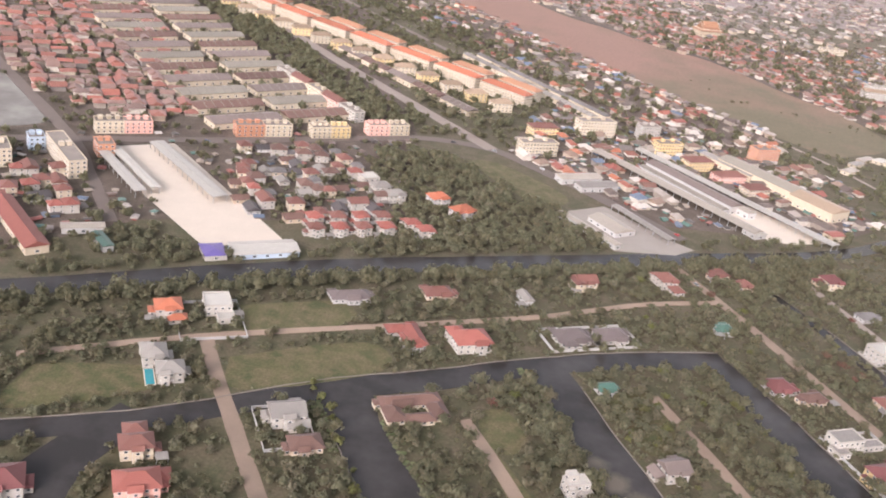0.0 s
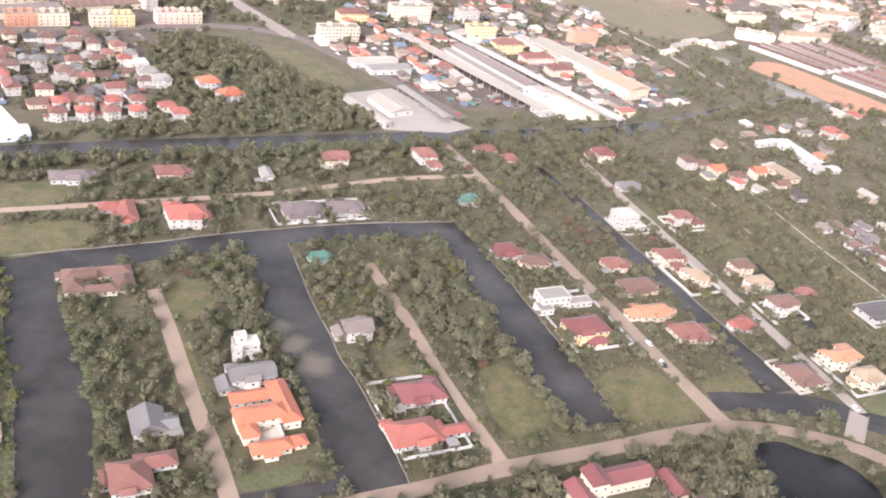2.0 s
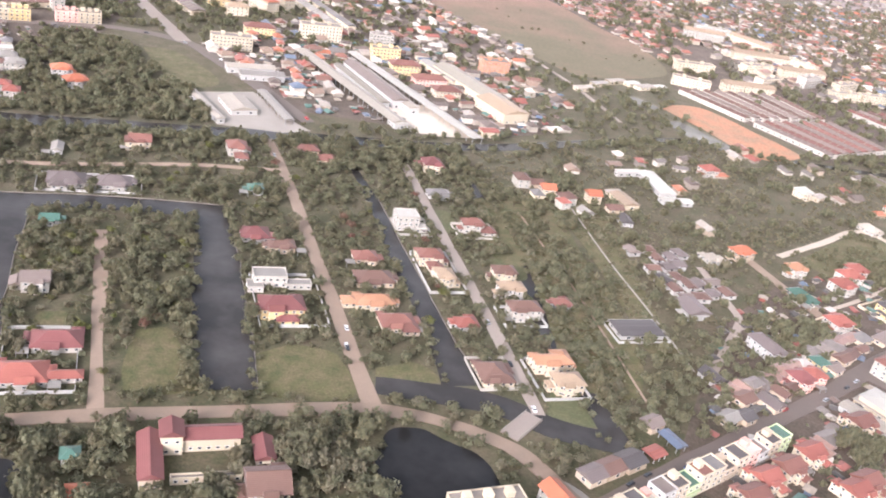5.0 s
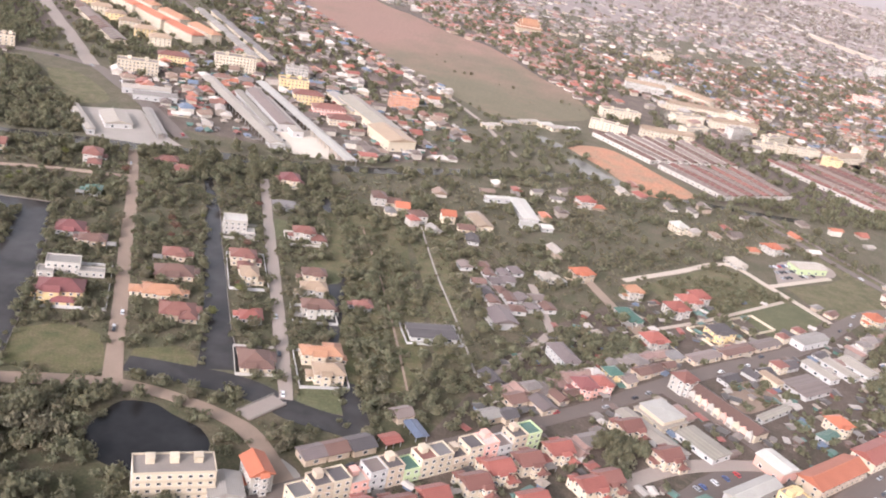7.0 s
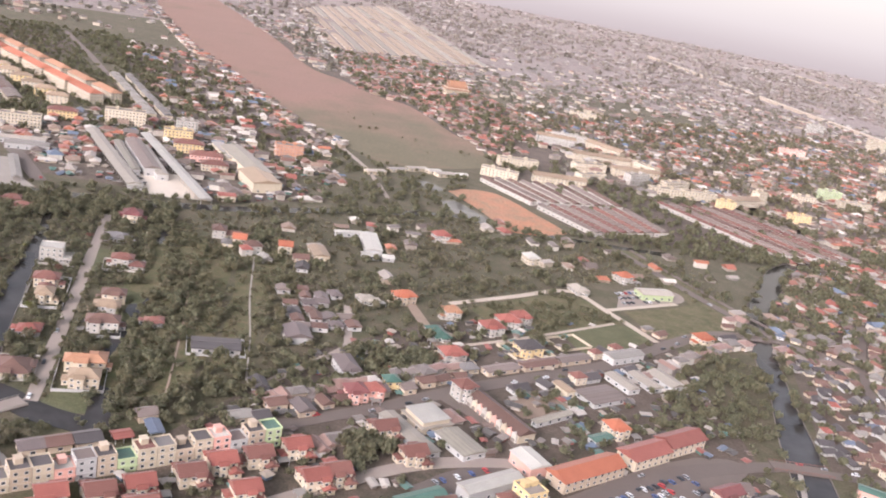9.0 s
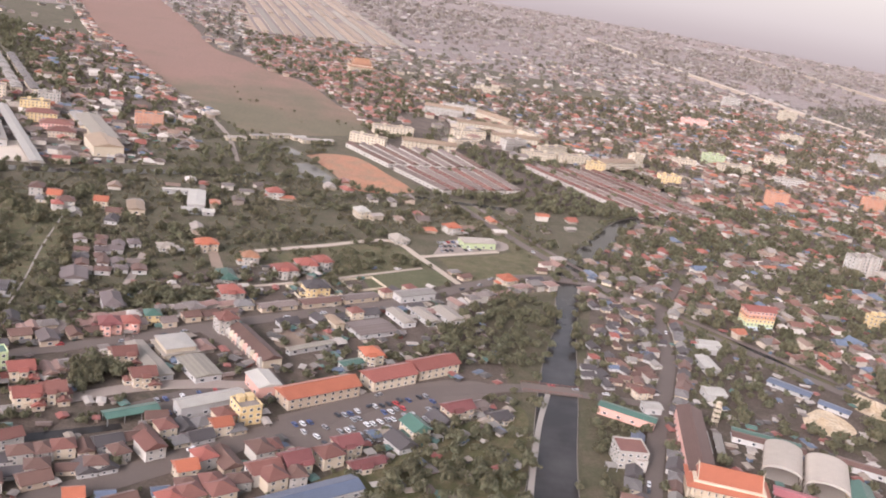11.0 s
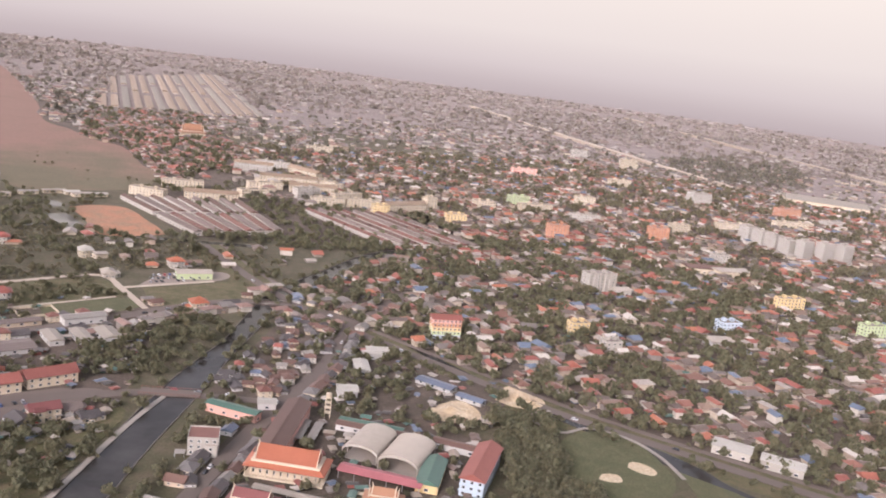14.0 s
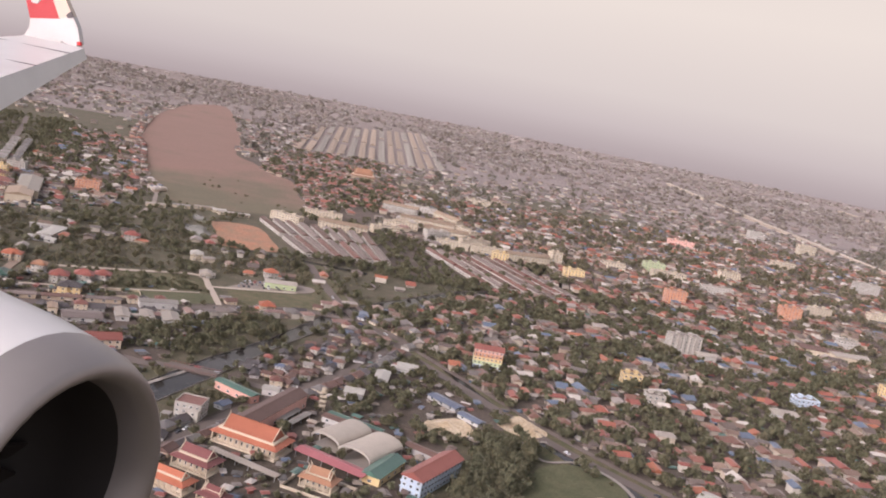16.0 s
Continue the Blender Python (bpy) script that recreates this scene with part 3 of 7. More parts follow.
FIELDS = [
    ([(432, 1331), (508, 1189), (545, 1140), (580, 1075), (640, 1220), (560, 1500), (400, 1950), (60, 2050), (60, 1880), (222, 1542)], TOWN_GROUND, "dusty ground of a red-roofed district", 0.06),
    ([(240, 930), (330, 900), (403, 978), (326, 1068), (246, 1187), (133, 1363), (60, 1425), (-60, 1420), (90, 1150)], TOWN_GROUND, "dusty ground beside the brown field", 0.06),
    ([(-404, 2419), (-385, 2628), (54, 1877), (220, 1540), (300, 1455), (369, 1374), (432, 1331), (508, 1189), (545, 1140), (565, 1030), (534, 983), (496, 955), (453, 937), (405, 985), (328, 1073), (248, 1192), (135, 1368), (42, 1496), (-189, 1909)], FIELD, "dry brown open field", 0.06),
    ([(62, 745), (90, 750), (143, 695), (116, 668)], GRASS, "long plot of green grass", 0.06),
    ([(535, 872), (553, 897), (585, 900), (625, 850), (652, 812), (650, 794), (606, 771), (566, 830)], RED_EARTH, "bare orange earth", 0.06),
    ([(581, 558), (649, 626), (690, 588), (620, 528)], GRASS, "dark overgrown ground inside a lane", 0.06),
    ([(695, 617), (740, 652), (775, 690), (770, 620), (722, 577)], GRASS, "rough olive meadow by the canal", 0.06),
    ([(645, 552), (690, 586), (708, 566), (664, 520)], LAWN, "small green meadow", 0.06),
    ([(612, 428), (632, 449), (650, 438), (640, 424), (622, 410)], DIRT, "bare dusty yard", 0.06),
    ([(255, 322), (272, 340), (295, 340), (308, 310), (280, 300), (262, 306)], GRASS, "grassy plot by the water", 0.06),
    ([(315, 335), (330, 345), (340, 342), (345, 333), (318, 327)], GRASS, "grassy plot by the water", 0.06),
    ([(395, 330), (400, 345), (420, 350), (424, 324), (400, 320)], LAWN, "green lawn by the canal", 0.06),
    ([(205, 330), (220, 335), (235, 302), (232, 290), (212, 292)], GRASS, "rough grassy plot", 0.06),
    ([(58, 378), (74, 384), (84, 356), (66, 350)], GRASS, "rough grassy plot beside the road", 0.06),
    ([(62, 345), (68, 348), (88, 302), (78, 298)], GRASS, "rough grassy plot beside the road", 0.06),
    ([(322, 520), (338, 526), (346, 500), (330, 494)], LAWN, "green lawn of a villa", 0.06),
    ([(366, 470), (384, 474), (388, 452), (370, 448)], LAWN, "green lawn of a villa", 0.06),
    ([(372, 432), (388, 436), (392, 424), (376, 420)], LAWN, "green lawn of a villa", 0.06),
    ([(160, 330), (172, 334), (178, 322), (164, 318)], GRASS, "rough grassy plot of a villa", 0.06),
    ([(106, 252), (134, 261), (139, 257), (113, 246)], LAWN, "green lawn before the orange villa", 0.06),
    ([(128, 408), (152, 420), (160, 374), (140, 365)], GRASS, "rough green ground with bushes", 0.06),
    ([(213, 302), (232, 317), (242, 303), (240, 292), (216, 284)], GRASS, "rough yellow grass by the water", 0.06),
    ([(-150, 370), (-105, 380), (-95, 362), (-150, 335)], GRASS, "rough grassy plot", 0.06),
    ([(-65, 398), (0, 430), (12, 405), (-55, 372)], GRASS, "rough grassy plot", 0.06),
    ([(-70, 450), (-20, 470), (-8, 450), (-62, 425)], GRASS, "rough grassy plot", 0.06),
    ([(1000, 400), (1004, 422), (1024, 438), (1046, 430), (1056, 410), (1060, 380), (1045, 352), (1015, 348), (1001, 370)], LAWN, "mown golf fairway", 0.06),
    ([(1065, 395), (1090, 378), (1130, 345), (1110, 320), (1075, 345)], LAWN, "mown golf fairway", 0.06),
    ([(869, 516), (895, 534), (937, 500), (966, 496), (977, 488), (955, 425), (923, 423), (896, 430), (871, 460)], TOWN_GROUND, "trodden brown earth round sheds and rubble", 0.06),
    ([(926, 445), (941, 461), (954, 451), (955, 436), (939, 426), (925, 431)], SAND, "bare sandy clearing", 0.07),
    ([(967, 486), (980, 500), (997, 481), (995, 463), (982, 461), (966, 470)], SAND, "bare sand round a rubble heap", 0.07),
    ([(1017, 374), (1021, 381), (1029, 381), (1030, 374), (1024, 371)], SAND, "golf bunker of pale sand", 0.1),
    ([(1036, 393), (1038, 400), (1046, 400), (1052, 393), (1049, 386), (1041, 388)], SAND, "golf bunker of pale sand", 0.1),
    ([(210, 1819), (60, 2300), (-60, 2700), (82, 3300), (300, 2600), (514, 2020)], HAZE_GROUND, "ground between far rows, paled for haze", 0.06),
    ([(1449, 2196), (1700, 2500), (1928, 2561), (1712, 1951), (1423, 1787)], TOWN_GROUND, "dark overgrown wasteland", 0.06),
    ([(690, 620), (700, 668), (740, 690), (745, 664)], PAVING, "gravel yard with parked cars", 0.065),
    ([(640, 335), (700, 395), (735, 412), (742, 398), (690, 335), (655, 305)], ASPHALT, "crowded asphalt car park", 0.065),
    ([(570, 318), (612, 362), (632, 352), (600, 312)], ASPHALT, "asphalt car park", 0.065),
    ([(656, 265), (680, 300), (703, 328), (734, 366), (761, 388), (757, 297), (745, 200), (640, 195)], GRASS, "overgrown grassy bank beside the canal", 0.065),
    ([(406, 350), (398, 420), (384, 500), (372, 560), (405, 580), (425, 500), (440, 440), (448, 395), (440, 350)], GRASS, "rough grassland between ditch and path", 0.052),
    ([(452, 395), (444, 440), (428, 510), (412, 575), (440, 590), (452, 540), (462, 450), (470, 400)], GRASS, "rough grassland between paths", 0.046),
    ([(391, 274), (401, 279), (413, 266), (398, 256)], CONCRETE, "grey concrete forecourt", 0.15),
    ([(360, 560), (388, 520), (398, 480), (372, 470), (350, 520)], GRASS, "rough grass between houses", 0.06),
]
for n, (poly, mat, text, z) in enumerate(FIELDS):
    sheet("field", poly, 0.0503 + 0.005 * n, mat, text, "field", keep=mat in (SAND, LAWN, FIELD, RED_EARTH, ASPHALT, CONCRETE) or "plot" in text or "meadow" in text)
RUSSET = ((211, 339), (208, 332), (282, 474), (291, 466), (276, 483), (284, 460))
sheet("yard", [(-205, 655), (-165, 681), (-60, 540), (-104, 514), (-159, 578)], 0.1, PALE_CONCRETE, "wide bright concrete yard", "yard", keep=True, rounded=False)
sheet("yard", [(276, 713), (306, 738), (354, 679), (322, 666), (301, 664)], 0.1, PALE_CONCRETE, "bright concrete market yard", "yard", keep=True, rounded=False)
sheet("yard", [(128, 657), (172, 686), (217, 634), (230, 624), (212, 609), (166, 601)], 0.1, CONCRETE, "concrete yard of a warehouse", "yard", keep=True, rounded=False)

# ---- houses ----


def window_shape(w, h):
    """Frame standing proud of the wall round a recessed pane, in one piece."""
    t, o = 0.14, 0.10
    v = [(x, y, z) for e, y in ((0, 0), (0, -o), (t, -o), (t, -0.03)) for x, z in ((-w / 2 + e, e), (w / 2 - e, e), (w / 2 - e, h - e), (-w / 2 + e, h - e))]
    f = [(4 * r + i, 4 * r + (i + 1) % 4, 4 * r + 4 + (i + 1) % 4, 4 * r + 4 + i) for r in range(3) for i in range(4)] + [(12, 13, 14, 15)]
    return v, f


WINDOW = {}


def windows(root, x0, x1, y0, y1, floors, fh, base=0.0, w=1.6, h=1.4, gap=3.4, joined=None):
    """Rows of windows on the front and the two ends of a box: single ones on near houses, too small to tell apart on far ones."""
    joined = (root.parent or root).matrix_basis.translation.y > 300 if joined is None else joined
    runs = [((x0 + x1) / 2, y0, x1 - x0, 0), (x0, (y0 + y1) / 2, y1 - y0, -90), (x1, (y0 + y1) / 2, y1 - y0, 90)]
    v, f = window_shape(w, h)
    if joined:
        f = f[:8] + [(8, 9, 10, 11)]
        v = v[:12]
    if not joined and (w, h) not in WINDOW:
        g = Geo()
        g.v, g.f, g.s = v, f, [0] * 12 + [1]
        WINDOW[w, h] = g.mesh("window")
        WINDOW[w, h].materials.append(FRAME), WINDOW[w, h].materials.append(GLASS)
    g = Geo()
    for cx, cy, run, turn in runs:
        n, a = max(1, int(run / gap)), radians(turn)
        for k in range(floors):
            for i in range(n):
                s = (i + 0.5) / n * run - run / 2
                m = pose(cx + s * math.cos(a), cy + s * math.sin(a), base + k * fh + 0.95, 0, 0, turn)
                if joined:
                    q = len(g.v)
                    g.v += [tuple(m @ Vector(c)) for c in v]
                    g.f += [tuple(q + j for j in c) for c in f]
                    g.s += [0] * 8 + [1]
                else:
                    part("window", WINDOW[w, h], None, root, m=m)
    if joined:
        part("glazing", g, [FRAME, GLASS], root)["kind"] = "stuff"


def volume(root, x, y, w, d, h, floors, roof, wall, shape="hip", over=0.8, rise=None, win=True, z=0.0):
    """One box of a house: walls, floor band, windows and its own roof."""
    g = Geo()
    g.box(x - w / 2, x + w / 2, y - d / 2, y + d / 2, z, z + h)
    g.box(x - w / 2 - 0.08, x + w / 2 + 0.08, y - d / 2 - 0.08, y + d / 2 + 0.08, z, z + 0.4)
    if shape == "gable":
        r = rise or min(w, d) * 0.3
        if w >= d:
            for s in (x - w / 2, x + w / 2 - 0.2):
                g.solid([(s, y - d / 2, z + h), (s, y + d / 2, z + h), (s, y, z + h + r * 0.93)], [(s + 0.2, y - d / 2, z + h), (s + 0.2, y + d / 2, z + h), (s + 0.2, y, z + h + r * 0.93)])
        else:
            for s in (y - d / 2, y + d / 2 - 0.2):
                g.solid([(x - w / 2, s, z + h), (x + w / 2, s, z + h), (x, s, z + h + r * 0.93)], [(x - w / 2, s + 0.2, z + h), (x + w / 2, s + 0.2, z + h), (x, s + 0.2, z + h + r * 0.93)])
    walls = part("wall", g, WALL[wall], root)
    if win and floors:
        windows(walls, x - w / 2, x + w / 2, y - d / 2, y + d / 2, floors, h / floors, z)
    g = Geo()
    if shape == "flat":
        for a in ((x - w / 2 - 0.1, x + w / 2 + 0.1, y - d / 2 - 0.1, y - d / 2 + 0.2), (x - w / 2 - 0.1, x + w / 2 + 0.1, y + d / 2 - 0.2, y + d / 2 + 0.1),
                  (x - w / 2 - 0.1, x - w / 2 + 0.2, y - d / 2 + 0.2, y + d / 2 - 0.2), (x + w / 2 - 0.2, x + w / 2 + 0.1, y - d / 2 + 0.2, y + d / 2 - 0.2)):
            g.box(*a, z + h, z + h + 0.8)
        rim = g
        g = Geo()
        g.box(x - w / 2 + 0.2, x + w / 2 - 0.2, y - d / 2 + 0.2, y + d / 2 - 0.2, z + h, z + h + 0.06)
        top = part("roof", g, ROOF[roof] if roof else SLAB, root)
        part("parapet", rim, WALL[wall], top)
    else:
        g.roof(x - w / 2 - over, x + w / 2 + over, y - d / 2 - over, y + d / 2 + over, z + h, rise or min(w, d) * 0.3, shape == "hip")
        top = part("roof", g, ROOF[roof], root)
    return walls, top


SAY = {"red": "red", "orange": "bright orange", "maroon": "dark maroon", "brown": "brown", "rust": "rust red", "tan": "tan", "peach": "pale orange", "grey": "grey", "dust": "dusty brown", "fade": "faded tan", "dark": "dark grey",
       "purple": "purple-grey", "green": "green", "blue": "blue", "white": "white", "sheet": "grey sheet", "pale": "pale weathered", "pink": "pink", "violet": "violet"}


def villa(x, y, w, d, roof, wall="white", floors=2, rot=20, shape="hip", wings=(), lot=True):
    """Detached house; wings: (dx, dy, w, d, floors) set against the main box."""
    root = thing("villa", x, y, rot, "%s villa with a %s %s roof in a garden" % ({1: "single-storey", 2: "two-storey", 3: "three-storey"}[floors] + " " + wall, SAY[roof], "flat" if shape == "flat" else "tiled"), "house", "villas of the canal estate")
    h = floors * 3.0
    walls, top = volume(root, 0, 0, w, d, h, floors, roof, wall, shape)
    for wx, wy, ww, wd, wf in wings:
        volume(root, wx, wy, ww, wd, wf * 3.0 - 0.25, wf, roof, wall, shape)
        take_box(x + wx * math.cos(radians(rot)) - wy * math.sin(radians(rot)), y + wx * math.sin(radians(rot)) + wy * math.cos(radians(rot)), rot, ww, wd, 1.5)
    r = random.Random(int(x * 13 + y * 7))
    if shape != "flat" and w > 8:                          # gabled bay and lean-to
        bx = r.uniform(-0.25, 0.25) * w
        volume(root, bx, -d / 2 - 0.9, w * 0.32, 2.2, h + 0.2, floors, roof, wall, "gable", 0.5, w * 0.13)
        sx = r.choice((-1, 1))
        volume(root, sx * (w / 2 + 1.7), r.uniform(-0.2, 0.2) * d, 3.2, d * 0.55, 2.7, 1, roof, wall, "hip", 0.4, 0.7)
        if r.random() < 0.6:
            volume(root, -sx * (w / 2 - 2.0), d / 2 + 1.6, 5.0, 3.4, h * 0.8, floors, roof, wall, "hip", 0.5)
    if r.random() < 0.5:                                   # car port on posts
        cx, cy = r.choice((-1, 1)) * (w / 2 + 3.2), -d / 2 - 1.5
        g = Geo()
        g.box(cx - 2.6, cx + 2.6, cy - 2.6, cy + 2.6, 2.5, 2.62)
        part("car_port_roof", g, ROOF["sheet"], root)
        for px_ in (-2.4, 2.2):
            for py_ in (-2.4, 2.2):
                g = Geo(); g.box(cx + px_, cx + px_ + 0.18, cy + py_, cy + py_ + 0.18, 0, 2.5); part("post", g, STEEL, root)
    g = Geo()                                              # porch over the door
    g.box(-1.6, 1.6, -d / 2 - 2.0, -d / 2 - 0.02, 2.5, 2.75)
    for s in (-1.45, 1.25):
        g.box(s, s + 0.2, -d / 2 - 1.9, -d / 2 - 1.7, 0, 2.5)
    part("porch", g, WALL[wall], root)
    g = Geo()
    g.box(-0.55, 0.55, -d / 2 - 0.12, -d / 2 + 0.02, 0.0, 2.1)
    part("door", g, BARK, walls, "dark wooden door")
    take_box(x, y, rot, w, d, 2.0)
    return root


def block(x, y, w, d, floors, wall="white", rot=20, roof=None, name="apartment_block", label="", group="", tanks=2, gap=3.2, fh=3.1, win=(1.7, 1.5), shape="flat", balcony=False):
    """Storeyed building with a window in each bay."""
    root = thing(name, x, y, rot, label or "%s %d-storey apartment block with rows of windows" % (wall, floors), "building", group)
    h = floors * fh
    walls, top = volume(root, 0, 0, w, d, h, 0, roof, wall, shape, win=False, over=0.9, rise=3.2 if shape != "flat" else None)
    windows(walls, -w / 2, w / 2, -d / 2, d / 2, floors, fh, 0, win[0], win[1], gap)
    for f in range(1, floors if balcony or y < 900 else 1):
        g = Geo()
        z = f * fh
        g.box(-w / 2 - 0.15, w / 2 + 0.15, -d / 2 - (1.1 if balcony else 0.25), -d / 2 + 0.05, z - 0.12, z + 0.1)
        if balcony:
            g.box(-w / 2 - 0.15, w / 2 + 0.15, -d / 2 - 1.1, -d / 2 - 1.0, z + 0.1, z + 0.95)
        part("balcony" if balcony else "ledge", g, WALL[wall], root)
    if shape == "flat":
        for i in range(tanks):
            g = Geo()
            bx = -w / 2 + (i + 0.7) * w / (tanks + 0.4)
            g.box(bx - 1.6, bx + 1.6, 0, min(3.5, d / 2 - 0.6), h + 0.06, h + 2.6, 0, 0.15)
            g.box(bx - 1.8, bx + 1.8, -0.2, min(3.7, d / 2 - 0.4), h + 2.6, h + 2.75)
            part("stair_head", g, WALL[wall], top)
    take_box(x, y, rot, w, d, 1.5)
    return root


def shed(x, y, w, d, h, roof, wall="grey", rot=20, shape="gable", rise=None, opened=False, name="shed", label="", group="", over=0.6):
    """Long hall: roof on walls, or on two rows of posts."""
    root = thing(name, x, y, rot, label or "long %s with a %s roof" % ("open-sided market hall" if opened else "shed", SAY[roof]), "shed", group)
    rise = rise if rise is not None else min(w, d) * 0.12
    if opened:
        n = max(3, int(max(w, d) / 8) + 1)
        for i in range(n):
            for s in (-1, 1):
                g = Geo()
                if w >= d:
                    px, py = -w / 2 + 0.3 + i * (w - 0.6) / (n - 1), s * (d / 2 - 0.3)
                else:
                    px, py = s * (w / 2 - 0.3), -d / 2 + 0.3 + i * (d - 0.6) / (n - 1)
                g.box(px - 0.15, px + 0.15, py - 0.15, py + 0.15, 0, h)
                part("post", g, STEEL, root)
        g = Geo()
        g.roof(-w / 2 - over, w / 2 + over, -d / 2 - over, d / 2 + over, h, rise, shape == "hip")
        part("roof", g, ROOF[roof], root)
    else:
        walls, top = volume(root, 0, 0, w, d, h, 1, roof, wall, shape, over, rise, win=False)
        windows(walls, -w / 2, w / 2, -d / 2, d / 2, 1, h, 0, 2.2, 1.6, 7.0, True)
    if name == "terraced_row" and max(w, d) < 120:       # party walls standing through the roof
        g, L, W = Geo(), max(w, d), min(w, d) / 2 + over
        for k in range(1, int(L / 8)):
            a = -L / 2 + k * 8
            tri = [(a, -W, h + 0.1), (a, W, h + 0.1), (a, W, h + 0.6), (a, 0, h + rise + 0.65), (a, -W, h + 0.6)]
            pts = [[(px + o, py, pz) if w >= d else (py, px + o, pz) for px, py, pz in tri] for o in (0, 0.25)]
            g.solid(*pts)
        part("party_wall", g, ROOF["fade"], top)["kind"] = "stuff"
    take_box(x, y, rot, w, d, 1.0)
    return root


# villas of the canal estate
villa(-104, 431, 13, 11, "orange", "white", 2, wings=[(4, -8, 9, 6, 1)])
villa(-81, 443, 14, 15, "white", "white", 2, shape="flat", wings=[(3, -12, 9, 8, 1)])
villa(-99, 386, 11, 12, "sheet", "white", 2, wings=[])
villa(-88, 374, 12, 10, "sheet", "white", 2)
villa(-12, 475, 22, 10, "purple", "grey", 1)
villa(39, 495, 17, 11, "rust", "tan", 1)
villa(26, 440, 9, 22, "red", "white", 1, wings=[(-7, 8, 12, 8, 1)])
villa(57, 441, 20, 15, "red", "white", 2, wings=[(-6, 8, 9, 8, 2)])
villa(116, 464, 20, 14, "purple", "white", 1, wings=[(-4, -8, 8, 5, 1)])
villa(141, 472, 18, 13, "purple", "white", 1)
villa(134, 535, 13, 11, "rust", "cream", 2, shape="gable", wings=[(-6, -2, 6, 9, 2)])
villa(192, 556, 12, 13, "rust", "white", 2, wings=[(2, -11, 8, 9, 1)])
villa(93, 505, 6, 12, "sheet", "grey", 1, shape="gable")
villa(-87, 317, 13, 10, "rust", "cream", 2, wings=[(0, 9, 9, 8, 2)])
villa(-80, 294, 17, 12, "red", "pink", 2, wings=[(9, 5, 8, 8, 1)])
villa(-30, 353, 15, 12, "sheet", "white", 2, shape="gable", wings=[(4, -7, 9, 6, 1)])
villa(-19, 335, 14, 10, "brown", "tan", 1)
villa(26, 378, 30, 8, "brown", "cream", 1, wings=[(-11, -9, 9, 12, 1), (11, -9, 8, 12, 1), (0, -14, 14, 6, 1)])
villa(-128, 286, 14, 14, "maroon", "white", 2)
villa(236, 582, 13, 9, "rust", "tan", 1)
villa(250, 570, 13, 9, "rust", "tan", 1)
villa(322, 594, 13, 13, "maroon", "cream", 2, wings=[(-6, 3, 9, 9, 1)])
villa(128, 414, 9, 7, "green", "grey", 1, shape="gable")
villa(150, 349, 12, 10, "dust", "white", 2, shape="gable", wings=[(-8, 1, 6, 7, 1)])
villa(178, 308, 20, 13, "maroon", "white", 1)
villa(174, 281, 21, 14, "red", "white", 1, wings=[(17, -2, 14, 5, 1)])
villa(101, 329, 11, 7, "white", "white", 2, shape="flat", wings=[(-2, 1.5, 5, 4, 3), (3.5, -4.5, 5, 3, 1), (-4.5, -4.5, 4, 3, 2)])
villa(106, 308, 18, 10, "grey", "white", 2, shape="gable", wings=[(-11, -2, 7, 8, 1)])
court = thing("villa", 115, 280, 22, "large white villa with bright orange roofs round an open court", "house", "villas of the canal estate")
for vx, vy, w, d, h, shape in ((-1, 17.5, 17, 6, 3.2, "hip"), (10, 10, 7, 26, 4.4, "hip"), (-1.5, 3.5, 20, 8.5, 5.6, "hip"), (-8, -3.5, 6, 8, 4.2, "hip"), (-2, -13.5, 15, 5.5, 3.0, "hip"), (9.5, -13, 4.6, 4.6, 2.8, "hip"), (-3, -17, 5, 3.4, 2.8, "gable")):
    volume(court, vx, vy, w, d, h, 1 if h < 5 else 2, "orange", "cream", shape, 0.9)
g = Geo(); g.box(-4.5, 6, -10, -1, 0.05, 0.22); part("court_floor", g, PALE_CONCRETE, court)
g = Geo(); g.box(4.6, 5.0, -8, -1.2, 0.2, 3.0); g.box(-4.5, 5.0, -1.6, -1.2, 2.6, 3.1); part("pergola", g, WALL["white"], court)
take_box(115, 280, 22, 32, 44, 1)
villa(70, 276, 12, 13, "grey", "white", 1, shape="gable", wings=[(7, -3, 7, 6, 1)])
villa(70, 246, 14, 15, "rust", "white", 1, wings=[(10, 6, 14, 7, 1)])
villa(218, 501, 9, 8, "green", "grey", 1)
villa(232, 441, 15, 13, "maroon", "grey", 1)
villa(249, 433, 14, 8, "brown", "tan", 1)
villa(251, 394, 17, 10, "sheet", "white", 2, shape="flat", wings=[(14, -4, 14, 6, 1), (-8, -6, 8, 8, 1)])
villa(263, 367, 21, 13, "maroon", "yellow", 2, wings=[(2, -9, 10, 5, 1)])
villa(295, 439, 13, 10, "rust", "tan", 1)
villa(303, 416, 20, 13, "brown", "tan", 1)
villa(306, 392, 20, 10, "peach", "cream", 1, wings=[(-13, 0, 7, 7, 1)])
villa(320, 376, 17, 12, "rust", "tan", 1, wings=[(5, -6, 8, 8, 1)])
villa(313, 492, 14, 12, "white", "white", 3, shape="flat", wings=[(8, -4, 8, 8, 1)])
villa(354, 505, 13, 9, "rust", "white", 2, wings=[(9, -4, 9, 8, 1)])
villa(331, 451, 14, 10, "rust", "cream", 2, wings=[(1, -9, 8, 9, 1)])
villa(341, 430, 9, 11, "tan", "cream", 2)
villa(374, 448, 13, 9, "brown", "cream", 2)
villa(378, 430, 14, 9, "tan", "white", 2)
villa(385, 410, 17, 10, "brown", "white", 2)
villa(369, 346, 14, 15, "brown", "cream", 1, wings=[(1, -5, 15, 7, 1)])
